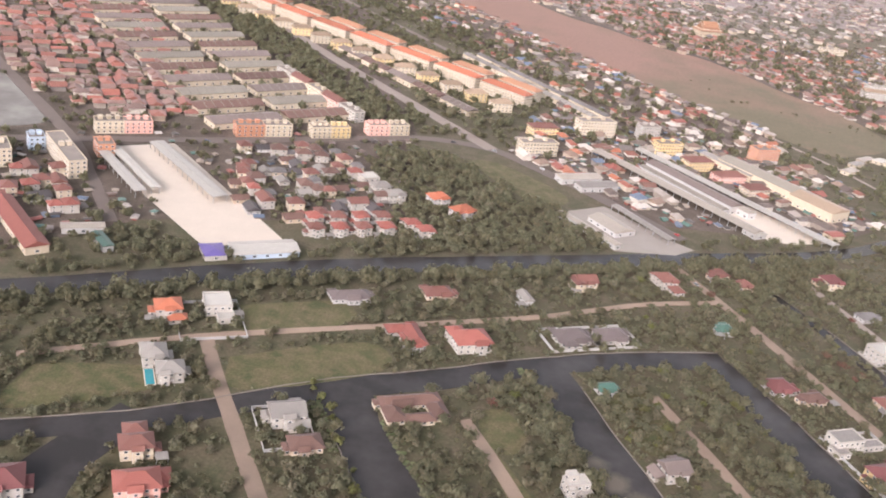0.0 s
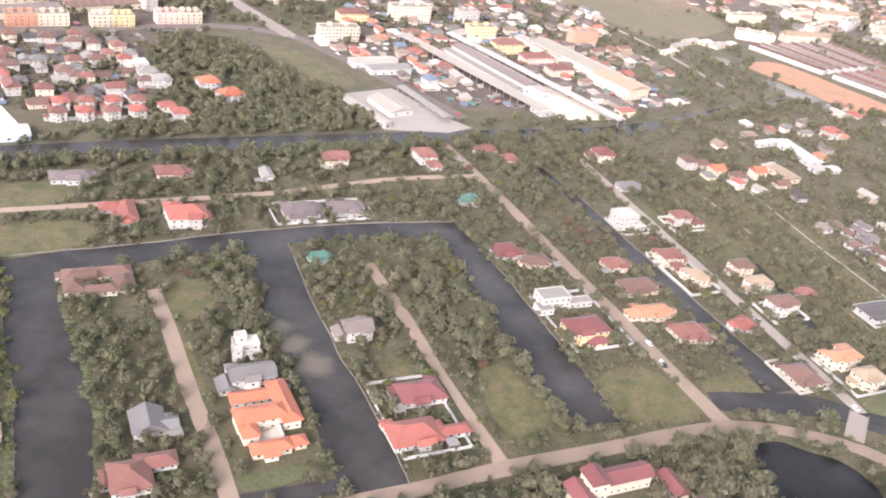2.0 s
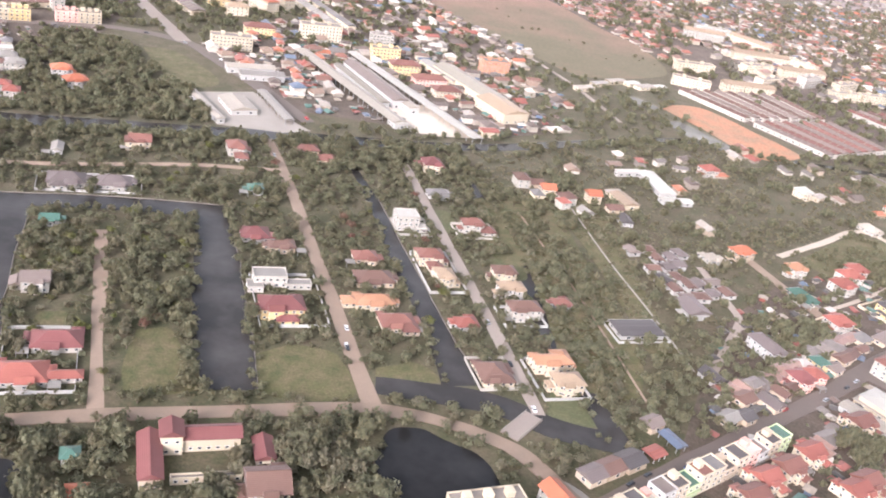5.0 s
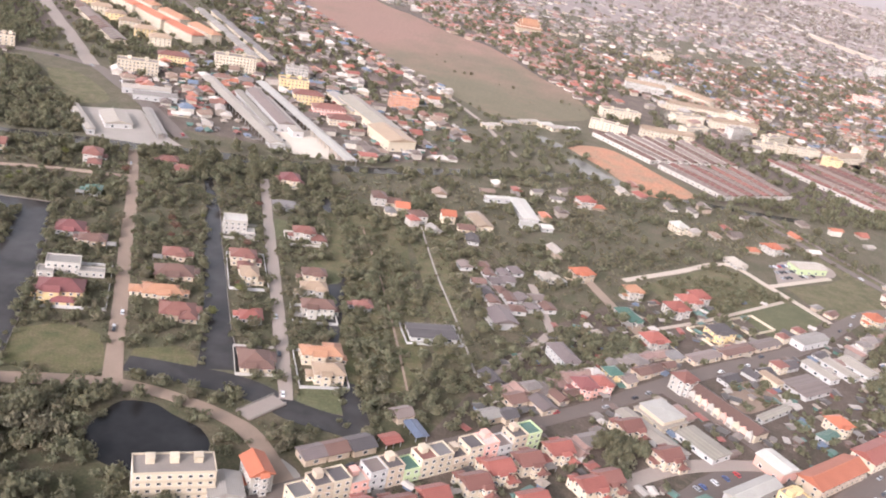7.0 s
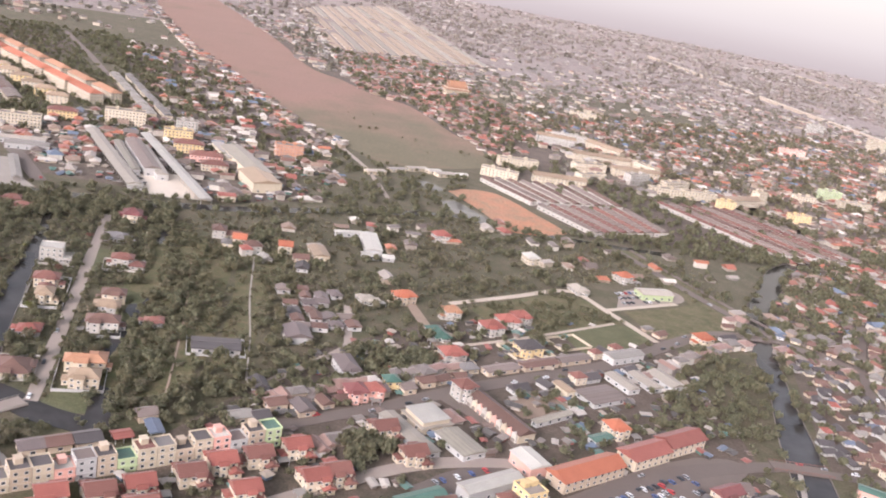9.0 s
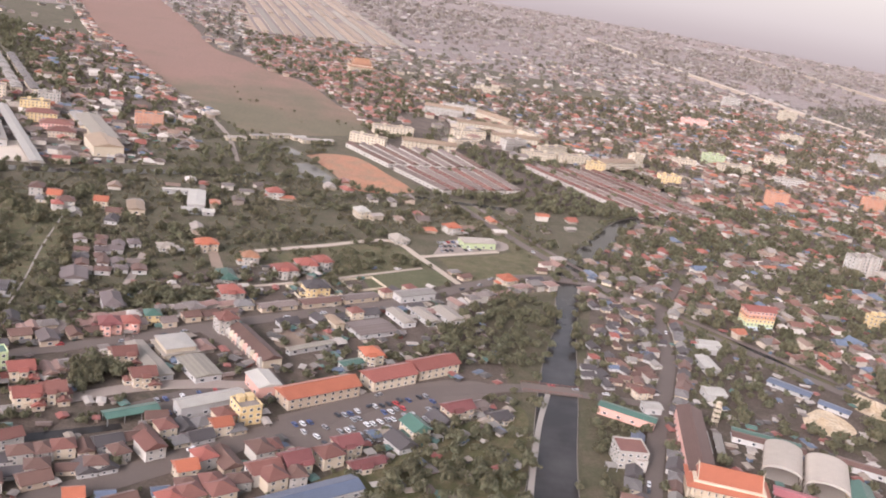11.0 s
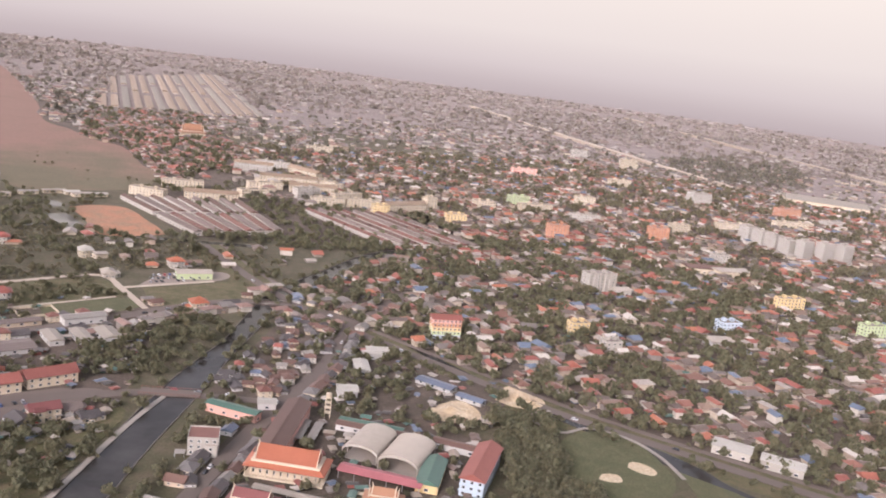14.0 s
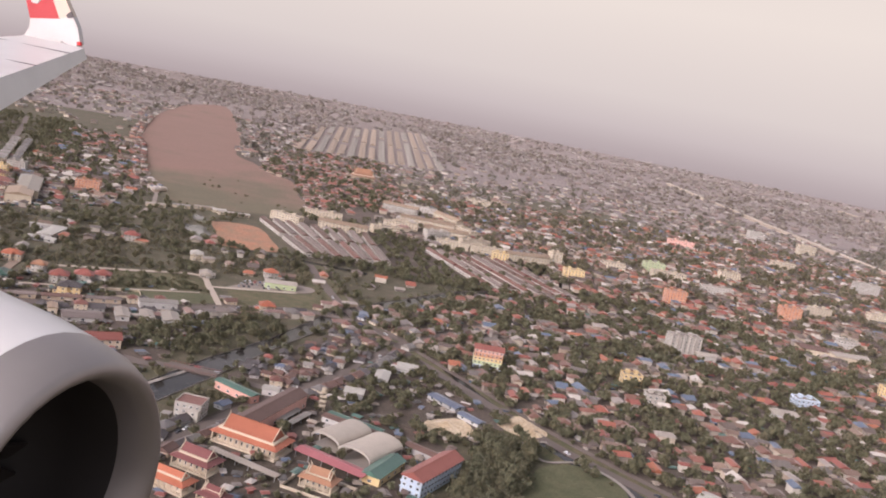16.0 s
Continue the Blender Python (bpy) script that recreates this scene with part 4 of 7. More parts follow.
villa(398, 362, 19, 8, "peach", "cream", 2, wings=[(6, 2, 8, 12, 2)])
villa(405, 347, 14, 10, "tan", "cream", 2)
villa(355, 387, 11, 9, "red", "grey", 1)
villa(330, 548, 15, 9, "grey", "grey", 1)
villa(407, 428, 10, 7, "rust", "grey", 1)

villa(9, 262, 15, 13, "tan", "tan", 1, shape="hip")

# clubhouse with a chapel gable, south of the sandy road
club = thing("clubhouse", 250, 252, 20, "cream clubhouse with dark red roofs round a court", "building")
volume(club, -12, -4, 8, 26, 5, 1, "maroon", "cream", "gable")
volume(club, 10, 7, 24, 8, 6, 1, "maroon", "cream", "gable")
volume(club, -4, 6, 8, 9, 9, 2, "maroon", "cream", "gable")
volume(club, 8, -14, 26, 2.5, 2.6, 1, None, "cream", "flat")
take_box(250, 252, 20, 36, 34)
villa(279, 262, 7, 13, "maroon", "cream", 1, shape="gable")
villa(285, 241, 15, 15, "brown", "cream", 2, shape="gable")
villa(212, 240, 6, 6, "green", "grey", 1)
villa(222, 222, 7, 6, "orange", "grey", 1)

# guard house on a gravel island and the footbridge of the estate
bridge = thing("bridge", 383, 311, 58, "flat concrete canal bridge with railings", "bridge")
g = Geo(); g.box(-11, 11, -4.5, 4.5, 0.3, 0.9, 0, 0.1); part("deck", g, PAVING, bridge)
for s in (-4.3, 4.1):
    g = Geo(); g.box(-11, 11, s, s + 0.2, 1.6, 1.8)
    for k in range(8):
        g.box(-10.8 + k * 3.05, -10.6 + k * 3.05, s, s + 0.2, 0.9, 1.6)
    part("railing", g, CONCRETE, bridge)
take_box(383, 311, 58, 22, 9)
for bx, by, L, r, text in ((776, 418, 34, 8, "flat road bridge with red-brown railings"), (796, 616, 30, 12, "small concrete road bridge")):
    b = thing("bridge", bx, by, r, text, "bridge")
    g = Geo(); g.box(-L / 2, L / 2, -5, 5, 0.4, 1.0, 0, 0.1); part("deck", g, ASPHALT, b)
    for s in (-5, 4.8):
        g = Geo(); g.box(-L / 2, L / 2, s, s + 0.2, 1.9, 2.1)
        for k in range(12):
            g.box(-L / 2 + k * (L - 0.3) / 11, -L / 2 + k * (L - 0.3) / 11 + 0.3, s, s + 0.2, 1.0, 1.9)
        part("railing", g, ROOF["rust"] if L > 32 else CONCRETE, b)
    for k in (-1, 1):
        g = Geo(); g.box(k * L / 5 - 0.5, k * L / 5 + 0.5, -4, 4, 0, 0.4); part("pier", g, CONCRETE, b)

# concrete yard and warehouses beyond the wide canal
shed(-182.5, 604, 7, 78, 5, "white", rot=36, rise=0.3, opened=True, label="long open shelter with a white roof beside the yard")
shed(-175.5, 612.5, 6, 78, 5, "white", rot=37, rise=0.3, opened=True, label="long open shelter with a white roof beside the yard")
shed(-142, 624.5, 10.5, 106, 5, "white", rot=38, rise=0.5, opened=True, label="long open shelter with a white roof beside the yard")
shed(-69, 519, 40, 17, 3.4, "white", "blue", rot=25, label="low hall with a pale sheet roof by the canal")
shed(-97, 506, 13, 16, 3.4, "violet", "white", rot=25, shape="hip", label="hall end with a violet roof by the canal")
block(-222, 612, 12, 58, 4, "cream", 35, label="long cream four-storey block with a flat roof")
block(-263, 598, 16, 24, 4, "cream", 30, label="cream four-storey block with a flat roof")
block(-250, 632, 11, 12, 3, "blue", 30, label="pale blue three-storey house block")
block(-205, 640, 12, 16, 3, "orange", 30, label="orange-brown three-storey block by the yard")
shed(-211, 504, 13, 72, 5, "red", "cream", 38, rise=3.0, label="long row with a red roof and cream gable")
shed(-160, 498, 6, 20, 4, "green", "grey", 38, label="small shed with a green sheet roof")
shed(-176, 512, 24, 7, 4, "pale", "grey", 22, label="low shed with a pale roof")
for bx, by, n, walls in ((-207, 691, 10, "cream pink"), (-107, 732, 11, "orange cream"), (-55, 752, 8, "cream yellow"), (-8, 782, 9, "pink cream")):
    cols = walls.split()
    for k in range(2):
        s = (k - 0.5) * n * 2.1
        block(bx + s * 0.9, by + s * 0.44, n * 2.1, 12, 3 + k % 2 * 0, cols[k], 26, name="shophouse_row", label="row of %s three-storey shophouses on the street" % cols[k], group="shophouse rows", tanks=3, gap=4.2, balcony=True)

# orange-roofed apartment blocks in a line
for i in range(7):                                     # two long parallel lines, stepping back block by block
    fx, fy = 108 - 50 * i, 958 + 41 * i
    block(fx, fy, 58, 15, 4, "cream", -40, roof="orange", shape="hip", label="long cream four-storey apartment block with an orange hipped roof", group="orange-roofed apartment blocks", gap=3.6, balcony=True)
    block(fx + 16, fy + 19, 50, 13, 4, "cream", -40, roof="peach", shape="hip", label="cream four-storey apartment block with a pale orange roof", group="orange-roofed apartment blocks", gap=3.8)
    for k in range(2):
        block(fx - 8 - 25 * k, fy - 48 + 22 * k, 22, 11, 3, ("cream", "yellow")[k], 24, roof="tan", shape="hip", label="%s three-storey block with a tan roof" % ("cream", "yellow")[k], group="low tan-roofed blocks", gap=3.8)
for i in range(5):
    shed(58 - 29 * i, 893 + 35 * i, 15, 42, 5, ("dust", "brown")[i % 2], "cream", 39.5, rise=2.2, name="terraced_row", label="terraced row with a %s roof and cream fronts" % ("dusty brown", "brown")[i % 2], group="brown terraced rows")
for i in range(5):
    block(-42 - 17.5 * i, 812 + 23 * i, 27, 11, 3, ("white", "pink", "cream", "cream", "white")[i], -51, roof="rust" if i % 2 else None, shape="gable" if i % 2 else "flat", name="shophouse_row", label="%s three-storey shophouses beside the tree belt" % ("white", "pink", "cream", "cream", "white")[i], group="shophouse rows", gap=4.2)
for bx, by, w, d, f, wall in ((126, 790, 36, 12, 4, "cream"), (191, 876, 40, 13, 5, "cream"), (137, 850, 28, 13, 3, "yellow"), (249, 898, 22, 12, 4, "white"), (258, 850, 28, 12, 4, "yellow"),
                              (280, 820, 28, 14, 3, "yellow"), (364, 882, 28, 14, 4, "orange"), (305, 800, 30, 14, 2, "pink"), (322, 775, 24, 14, 2, "cream")):
    block(bx, by, w, d, f, wall, 23, roof=None if f > 3 else "rust", shape="flat" if f > 3 else "hip", label="%s %d-storey block beside the market" % (wall, f), group="blocks beside the market")

# market halls
shed(238, 741, 12, 182, 5, "pale", rot=36, opened=True, label="very long narrow market hall with a pale roof")
shed(260, 757, 14, 100, 7, "dust", rot=33, rise=2.2, label="long market hall with a dusty brown ridged roof")
shed(272.5, 749, 10, 98, 5.5, "pale", rot=33, rise=1.2, label="lower eastern aisle of the market hall with a pale roof")
shed(249, 748, 7, 98, 5.5, "fade", rot=33, rise=1.0, label="lower western aisle of the market hall with a faded roof")
shed(291, 752, 9.5, 214, 5, "white", rot=35.6, opened=True, label="very long narrow market hall with a white roof")
shed(342, 806, 22, 96, 8, "fade", "cream", rot=35, label="large cream warehouse with a faded tan roof")
shed(372, 752, 26, 44, 9, "tan", "cream", rot=35, rise=2.6, label="warehouse end hall with a tan roof and cream walls")
shed(314, 832, 12, 60, 6, "sheet", "cream", rot=35, label="low side hall with a grey sheet roof")
shed(170, 643, 20, 31, 3.8, "pale", "grey", 33, label="warehouse with a wide white roof")
shed(196, 655, 7, 64, 4, "sheet", rot=32, opened=True, label="long narrow shelter with a grey roof")
shed(150, 628, 6, 60, 4, "pale", rot=37, label="low workshop range with a pale roof")
shed(157, 735, 40, 12, 5, "pale", rot=25, label="wide shed with a pale weathered roof")
shed(170, 722, 36, 12, 5, "sheet", rot=25, label="wide shed with a grey sheet roof")
shed(290, 672, 12, 14, 4, "white", rot=30, label="small market shed with a white roof")
shed(362, 690, 14, 10, 5, "red", "cream", 25, label="small house with a red roof by the canal")

# white hall and grey rows in the grassland
shed(473, 661, 22, 5, 4, "white", rot=28, rise=0.5, label="workshop wing with a white sheet roof")
shed(494, 648, 13, 42, 4, "white", rot=17, rise=0.7, label="workshop hall with a white sheet roof")
shed(499, 619, 13, 9, 3, "white", rot=20, label="small workshop with a white sheet roof")
shed(512, 622, 9, 8, 3, "white", rot=20, label="small workshop with a white sheet roof")
shed(463, 600, 12, 22, 4, "tan", "cream", rot=25, label="low cream house with a tan roof")
rk = random.Random(9)
for i in range(6):
    for k in range(4):
        if rk.random() < 0.78:
            tint = rk.choice(("purple", "brown", "dust", "dark", "purple"))
            shed(459 + 5.0 * i + 9.4 * k + rk.uniform(-1.6, 1.6), 518 - 10.8 * i + 6.2 * k + rk.uniform(-1.6, 1.6), rk.uniform(6.5, 9.5), rk.uniform(7.0, 11), rk.uniform(2.5, 3.2), tint, "grey", 25 + rk.uniform(-9, 9) + 90 * rk.randrange(2), rk.choice(("gable", "hip")), rise=1.4,
                 name="house", label="low house with a weathered %s roof in a close row" % SAY[tint], group="grey-roofed row houses")
shed(485, 450, 15, 17, 4.5, "purple", "grey", 25, rise=2.5, label="open hall with a purple-grey roof among low houses")
shed(448, 415, 26, 15, 3, "dark", rot=20, rise=0.5, label="low dark-roofed hall in the grass")

# shops, sheds and shophouses along the town street
for k in range(15):
    t = k / 14
    sx, sy = 413.5 + 89 * t, 254.5 + 76.5 * t
    block(sx, sy, 8.0, 9, 2 + (k * 7) % 3 // 1 - ((k * 7) % 3 == 2), ("cream", "tan", "cream", "pink", "grey", "tan", "lime", "cream")[k % 8], 41, roof=("grey", "dark", "dark", "white", "dust", "dark", "green", "rust")[k % 8],
          name="shophouse", label="narrow %s shophouse with a flat roof terrace" % ("cream", "tan", "cream", "pink", "grey", "tan", "lime green", "cream")[k % 8], group="shophouses on the town street", tanks=1 if k % 2 else 0, gap=3.1, balcony=k % 3 == 0)
block(367, 245, 30, 12, 4, "cream", 24, label="cream four-storey block with stair heads on the roof", tanks=3, gap=3.4, balcony=True)
shed(386, 249, 13, 14, 5, "sheet", "grey", 24, label="low shed with a grey sheet roof")
villa(395, 260, 9, 13, "orange", "white", 3, 35, "gable")
for hx, hy, col in ((437, 253, "red"), (453, 261, "rust"), (465, 272, "red"), (481, 287, "rust"), (490, 301, "red"), (503, 312, "rust"), (517, 326, "red"), (531, 304, "red"), (539, 312, "rust"), (553, 360, "rust"), (570, 342, "rust"), (506, 284, "red"), (472, 258, "rust")):
    villa(hx, hy, 11, 10, col, "cream", 2, 35, "gable", wings=[(4, -6, 5, 5, 1)])
for hx, hy, w, d, col in ((412, 284, 10, 9, "purple"), (420.5, 291, 10, 9, "brown"), (430, 298.5, 11, 10, "dark"), (444, 329, 9, 8, "dust"), (496, 365, 10, 9, "brown"), (510, 366, 9, 12, "purple"), (493, 349, 8, 8, "dark"),
                           (543, 402, 9, 9, "dust"), (557, 412, 8, 8, "dust"), (484, 345, 10, 8, "sheet"), (566, 425, 9, 8, "brown")):
    shed(hx, hy, w, d, 3.4, col, "tan", 40, "gable", rise=2.0, name="house", label="low street house with a weathered %s roof" % SAY[col], group="low houses on the town street")
shed(442, 307, 8, 7, 3, "red", "grey", 40, opened=True, label="open stall under a red roof on the street")
shed(452, 319, 6, 12, 3, "blue", "grey", 35, opened=True, label="blue sheet awning beside the street")
for hx, hy, w, d, col in ((677, 313, 11, 10, "maroon"), (658, 291, 12, 11, "maroon"), (706, 340, 10, 12, "green"), (725, 367, 15, 9, "maroon"), (688, 303, 16, 6, "maroon"), (747, 371, 9, 8, "dark"), (735, 378, 9, 8, "dust")):
    villa(hx, hy, w, d, col, "cream", 1 if d < 9 else 2, 40, "gable")
shed(572, 382, 16, 17, 6, "white", "cream", 40, rise=1.0, label="cream shop hall with a white roof", shape="hip")
shed(572, 382, 19, 20, 3.2, "pale", "cream", 40, rise=0.4, label="lower canopy round a cream shop hall")
shed(565, 363, 9, 41, 3.2, "pale", "grey", 43, rise=0.8, label="long low shop roof of pale sheet")
shed(591, 364, 14, 24, 3.6, "fade", "grey", 42, rise=1.0, label="open shop hall with a pale roof")
shed(610, 400, 11, 44, 5, "brown", "cream", 41, rise=2.5, label="long row of shophouses with a dark brown roof")
row = [o for o in scene.objects if o.name.startswith("shed") and o["label"].startswith("long row of shophouses with a dark brown")][0]
for k in range(10):
    q = -21 + k * 4.3
    g = Geo()
    ring = [(q, 0), (q + 3.9, 0), (q + 3.9, 4.4), (q + 1.95, 6.2), (q, 4.4)]
    g.solid([(-6.9, y, z) for y, z in ring], [(-5.52, y, z) for y, z in ring])
    front = part("shop_front", g, WALL[("white", "pink", "cream")[k % 3]], row)
    g = Geo(); g.box(-6.96, -6.92, q + 0.6, q + 3.3, 0.1, 2.3); part("shutter", g, SLAB, front)
villa(588, 419, 11, 10, "rust", "white", 3, 38)
shed(626, 358, 12, 17, 6, "white", "pink", 38, rise=1.2, label="shop hall with a white roof and red trim")
block(654, 360, 42, 13, 2, "tan", 43, roof="orange", shape="gable", name="market_building", label="yellow two-storey market building with an orange gabled roof", gap=4.5)
for sx, sy in ((686, 391), (708, 414)):
    block(sx, sy, 28, 13, 2, "cream", 43, roof="red", shape="gable", name="market_building", label="cream two-storey shop building with a red gabled roof", gap=4.5)
shed(668, 268, 50, 11, 4, "blue", "grey", 41.5, rise=1.6, label="large shed with a faded blue roof")
shed(608, 329, 33, 9, 6, "white", "grey", 43, rise=1.5, label="hall with a pale bluish-white roof")
shed(578, 308, 24, 7, 4, "green", "grey", 42, opened=True, label="open shelter with a faded green roof")
block(626, 326, 11, 12, 3, "yellow", 40, label="yellow three-storey corner house")
shed(682, 480, 9, 22, 3.4, "pale", rot=38, label="workshop hall with a pale roof")
shed(697, 489, 9, 22, 3.4, "pale", rot=38, label="workshop hall with a pale roof")
shed(711, 498, 12, 22, 3.4, "pale", rot=38, label="workshop hall with a pale roof")
shed(667, 455, 26, 18, 3, "dust", rot=40, rise=1, label="wide workshop with a grey weathered roof")
shed(686, 521, 28, 10, 5, "sheet", rot=40, label="low workshop with a pale sheet roof")
shed(638, 413, 28, 4, 3, "fade", rot=45, label="long narrow shed with a faded tan roof")
shed(645, 452, 6, 13, 4.5, "tan", "cream", rot=40, label="narrow hall with a tan roof and cream walls")
for hx, hy, w, d, col in ((607, 463, 24, 8, "dust"), (630, 482, 27, 8, "brown"), (652, 501, 25, 8, "dust")):
    shed(hx, hy, w, d, 3.0, col, "tan", rot=40.5, rise=1.1, label="long low range of shops with a dull weathered roof", group="low ranges along the street")
villa(673, 414, 11, 11, "orange", "cream", 2, 30)
shed(664, 401, 13, 6, 3.4, "green", rot=42, label="low shed with a teal green roof")
for hx, hy, w, d, col, wall, fl in ((598, 521, 14, 12, "red", "white", 2), (608, 538, 14, 12, "red", "white", 2), (617, 550, 12, 11, "red", "white", 2), (570, 533, 11, 10, "peach", "white", 2),
                                   (577, 466, 14, 12, "red", "white", 2), (623, 500, 16, 12, "dark", "yellow", 2), (565, 497, 10, 18, "green", "white", 1), (536, 543, 15, 10, "orange", "tan", 2),
                                   (513, 529, 10, 9, "pale", "white", 1), (548, 412, 8, 8, "green", "yellow", 2), (532, 392, 11, 11, "maroon", "pink", 2), (541, 398, 9, 9, "red", "pink", 2),
                                   (521, 420, 10, 20, "purple", "grey", 2), (748, 582, 12, 11, "orange", "cream", 2), (660, 640, 10, 16, "pale", "white", 1), (545, 700, 14, 11, "red", "white", 2),
                                   (622, 690, 11, 12, "white", "cream", 2), (700, 690, 12, 10, "orange", "white", 2)):
    villa(hx, hy, w, d, col, wall, fl, 30)
shed(722, 664, 28, 14, 5, "pale", "lime", 25, label="showroom hall with a pale roof by a car yard")

# temple and school beside the canal


def temple_hall(x, y, w, d, rot, roof, label, tiers=2, h=5.0):
    """Thai hall: steep stacked roofs with white gable boards and upturned finials, columns round the walls."""
    root = thing("temple_hall", x, y, rot, label, "temple")
    g = Geo(); g.box(-w / 2 + 2, w / 2 - 2, -d / 2 + 2, d / 2 - 2, 0.8, h + 2.5); g.box(-w / 2 - 0.5, w / 2 + 0.5, -d / 2 - 0.5, d / 2 + 0.5, 0, 0.8)
    part("wall", g, WALL["cream"], root)
    g = Geo(); g.roof(-w / 2 - 1.2, w / 2 + 1.2, -d / 2 - 1.2, d / 2 + 1.2, h, d * 0.24)
    part("lower_roof", g, ROOF[roof], root)
    for k in range(tiers):
        ww, dd, z, r = w * (0.80 - 0.16 * k), d * (0.66 - 0.10 * k), h + d * (0.12 + 0.10 * k), d * 0.30
        g = Geo(); g.roof(-ww / 2, ww / 2, -dd / 2, dd / 2, z, r, False)
        part("upper_roof", g, ROOF[roof], root)
        for s in (-1, 1):
            g = Geo()
            a = s * ww / 2
            for q in (-1, 1):
                g.solid([(a - 0.2, q * (dd / 2 + 0.1), z), (a + 0.2, q * (dd / 2 + 0.1), z), (a + 0.2, 0, z + r + 0.5), (a - 0.2, 0, z + r + 0.5)],
                        [(a - 0.2, q * (dd / 2 + 0.1), z + 0.6), (a + 0.2, q * (dd / 2 + 0.1), z + 0.6), (a + 0.2, 0, z + r + 1.1), (a - 0.2, 0, z + r + 1.1)])
            g.solid([(a - 0.25, -0.25, z + r + 0.9), (a + 0.25, -0.25, z + r + 0.9), (a + 0.25, 0.25, z + r + 0.9), (a - 0.25, 0.25, z + r + 0.9)], [(a + s * 0.8, 0, z + r + 2.6)] * 4, cap=False)
            g.solid([(a - s * 0.1, -dd / 2 + 0.3, z + 0.2), (a - s * 0.1, dd / 2 - 0.3, z + 0.2), (a - s * 0.1, 0, z + r)], [(a - s * 0.3, -dd / 2 + 0.3, z + 0.2), (a - s * 0.3, dd / 2 - 0.3, z + 0.2), (a - s * 0.3, 0, z + r)])
            part("gable_board", g, WALL["cream"], root, "cream gable board with a pointed finial")
    n = int(w / 3.2)
    for i in range(n + 1):
        for s in (-1, 1):
            g = Geo(); g.box(-w / 2 + i * w / n - 0.25, -w / 2 + i * w / n + 0.25, s * d / 2 - 0.25, s * d / 2 + 0.25, 0.8, h); part("column", g, WALL["cream"], root)
    windows(root, -w / 2 + 2, w / 2 - 2, -d / 2 + 2, d / 2 - 2, 1, 3, 1.0, 1.2, 2.2, 3.2)
    take_box(x, y, rot, w, d, 2)
    return root


temple_hall(857.5, 338, 38, 19, -5, "orange", "great temple hall with a bright orange tiered roof", 1, 6)
temple_hall(848, 297, 21, 13, -8, "maroon", "temple hall with a dark maroon tiered roof", 1, 5.5)
temple_hall(906, 315, 17, 10, -4, "peach", "white temple chapel with an orange-red tiered roof", 2, 5)
temple_hall(846, 272, 26, 10, -8, "orange", "temple hall with an orange roof", 1, 5)
temple_hall(872, 270, 13, 8, -8, "maroon", "small temple hall with maroon roofs", 2, 4)
temple_hall(480, 1540, 44, 26, 20, "peach", "far temple hall with a red-brown tiered roof", 2, 10)
wall_ring = thing("temple_wall", 907, 313, -4, "low cream wall round the temple chapel", "wall")
for a in ((-16, 16, -11, -10.6), (-16, 16, 11, 11.4), (-16, -15.6, -10.6, 11), (15.6, 16, -10.6, 11)):
    g = Geo(); g.box(*a, 0, 1.6); part("wall", g, WALL["cream"], wall_ring)


def barrel_hall(x, y, w, d, rot, h, rise, label):
    """Sports hall under a barrel vault of pale sheet."""
    root = thing("sports_hall", x, y, rot, label, "hall", "barrel-roofed halls")
    n = 14
    arc = [(-w / 2 * math.cos(math.pi * i / n), h + rise * math.sin(math.pi * i / n)) for i in range(n + 1)]
    rim = arc + [(x, z + 0.25) for x, z in reversed(arc)]
    g = Geo()
    g.solid([(x, -d / 2, z) for x, z in rim], [(x, d / 2, z) for x, z in rim])
    part("roof", g, VAULT, root)
    for s in (-d / 2 + 0.2, d / 2 - 0.5):
        g = Geo()
        band = [(ax, az - 1.2) for ax, az in arc] + [(ax, az - 0.02) for ax, az in reversed(arc)]
        g.solid([(ax, s, az) for ax, az in band], [(ax, s + 0.3, az) for ax, az in band])
        part("arch_beam", g, WALL["white"], root)
    for i in range(5):
        for s in (-1, 1):
            g = Geo(); q = -d / 2 + 0.5 + i * (d - 1) / 4; g.box(s * (w / 2 - 0.3) - 0.25, s * (w / 2 - 0.3) + 0.25, q - 0.25, q + 0.25, 0, h); part("column", g, CONCRETE, root)
    g = Geo(); g.box(-w / 2 + 0.8, w / 2 - 0.8, -d / 2 + 0.8, d / 2 - 0.8, 0.05, 0.3); part("court_floor", g, CONCRETE, root)
    take_box(x, y, rot, w, d)
    return root


VAULT = tiles("pale_vault_sheet", (0.62, 0.53, 0.43), 0.8, 0.5, 0.0, True)
barrel_hall(894.5, 375, 19.5, 31, -16.5, 5, 4.0, "open sports hall under a pale barrel roof")
barrel_hall(914.8, 366.5, 21.5, 32, -16, 5, 4.5, "open sports hall under a pale barrel roof")
shed(848.5, 376, 13, 70, 8, "brown", "pink", rot=-4, rise=2.5, label="long pink school building with a brown roof")
shed(857, 385, 3.5, 24, 3, "sheet", rot=-4, opened=True, label="narrow covered walk with a pale roof")
shed(864, 385, 3.5, 22, 3, "sheet", rot=-5, opened=True, label="narrow covered walk with a pale roof")
shed(903, 340, 42, 9, 4, "pink", rot=-13, opened=True, label="long open shelter with a faded pink roof")
shed(866, 312, 42, 4, 3, "pale", rot=-12, opened=True, label="long narrow shelter between the temple halls")
shed(928, 350, 11, 31, 4.5, "green", "yellow", rot=-8, rise=2.5, label="hall with a bright green roof")
block(953, 357, 12, 44, 3, "blue", -14, roof="red", shape="gable", name="school_building", label="pale blue three-storey school building with a red roof", gap=3.2, balcony=True)
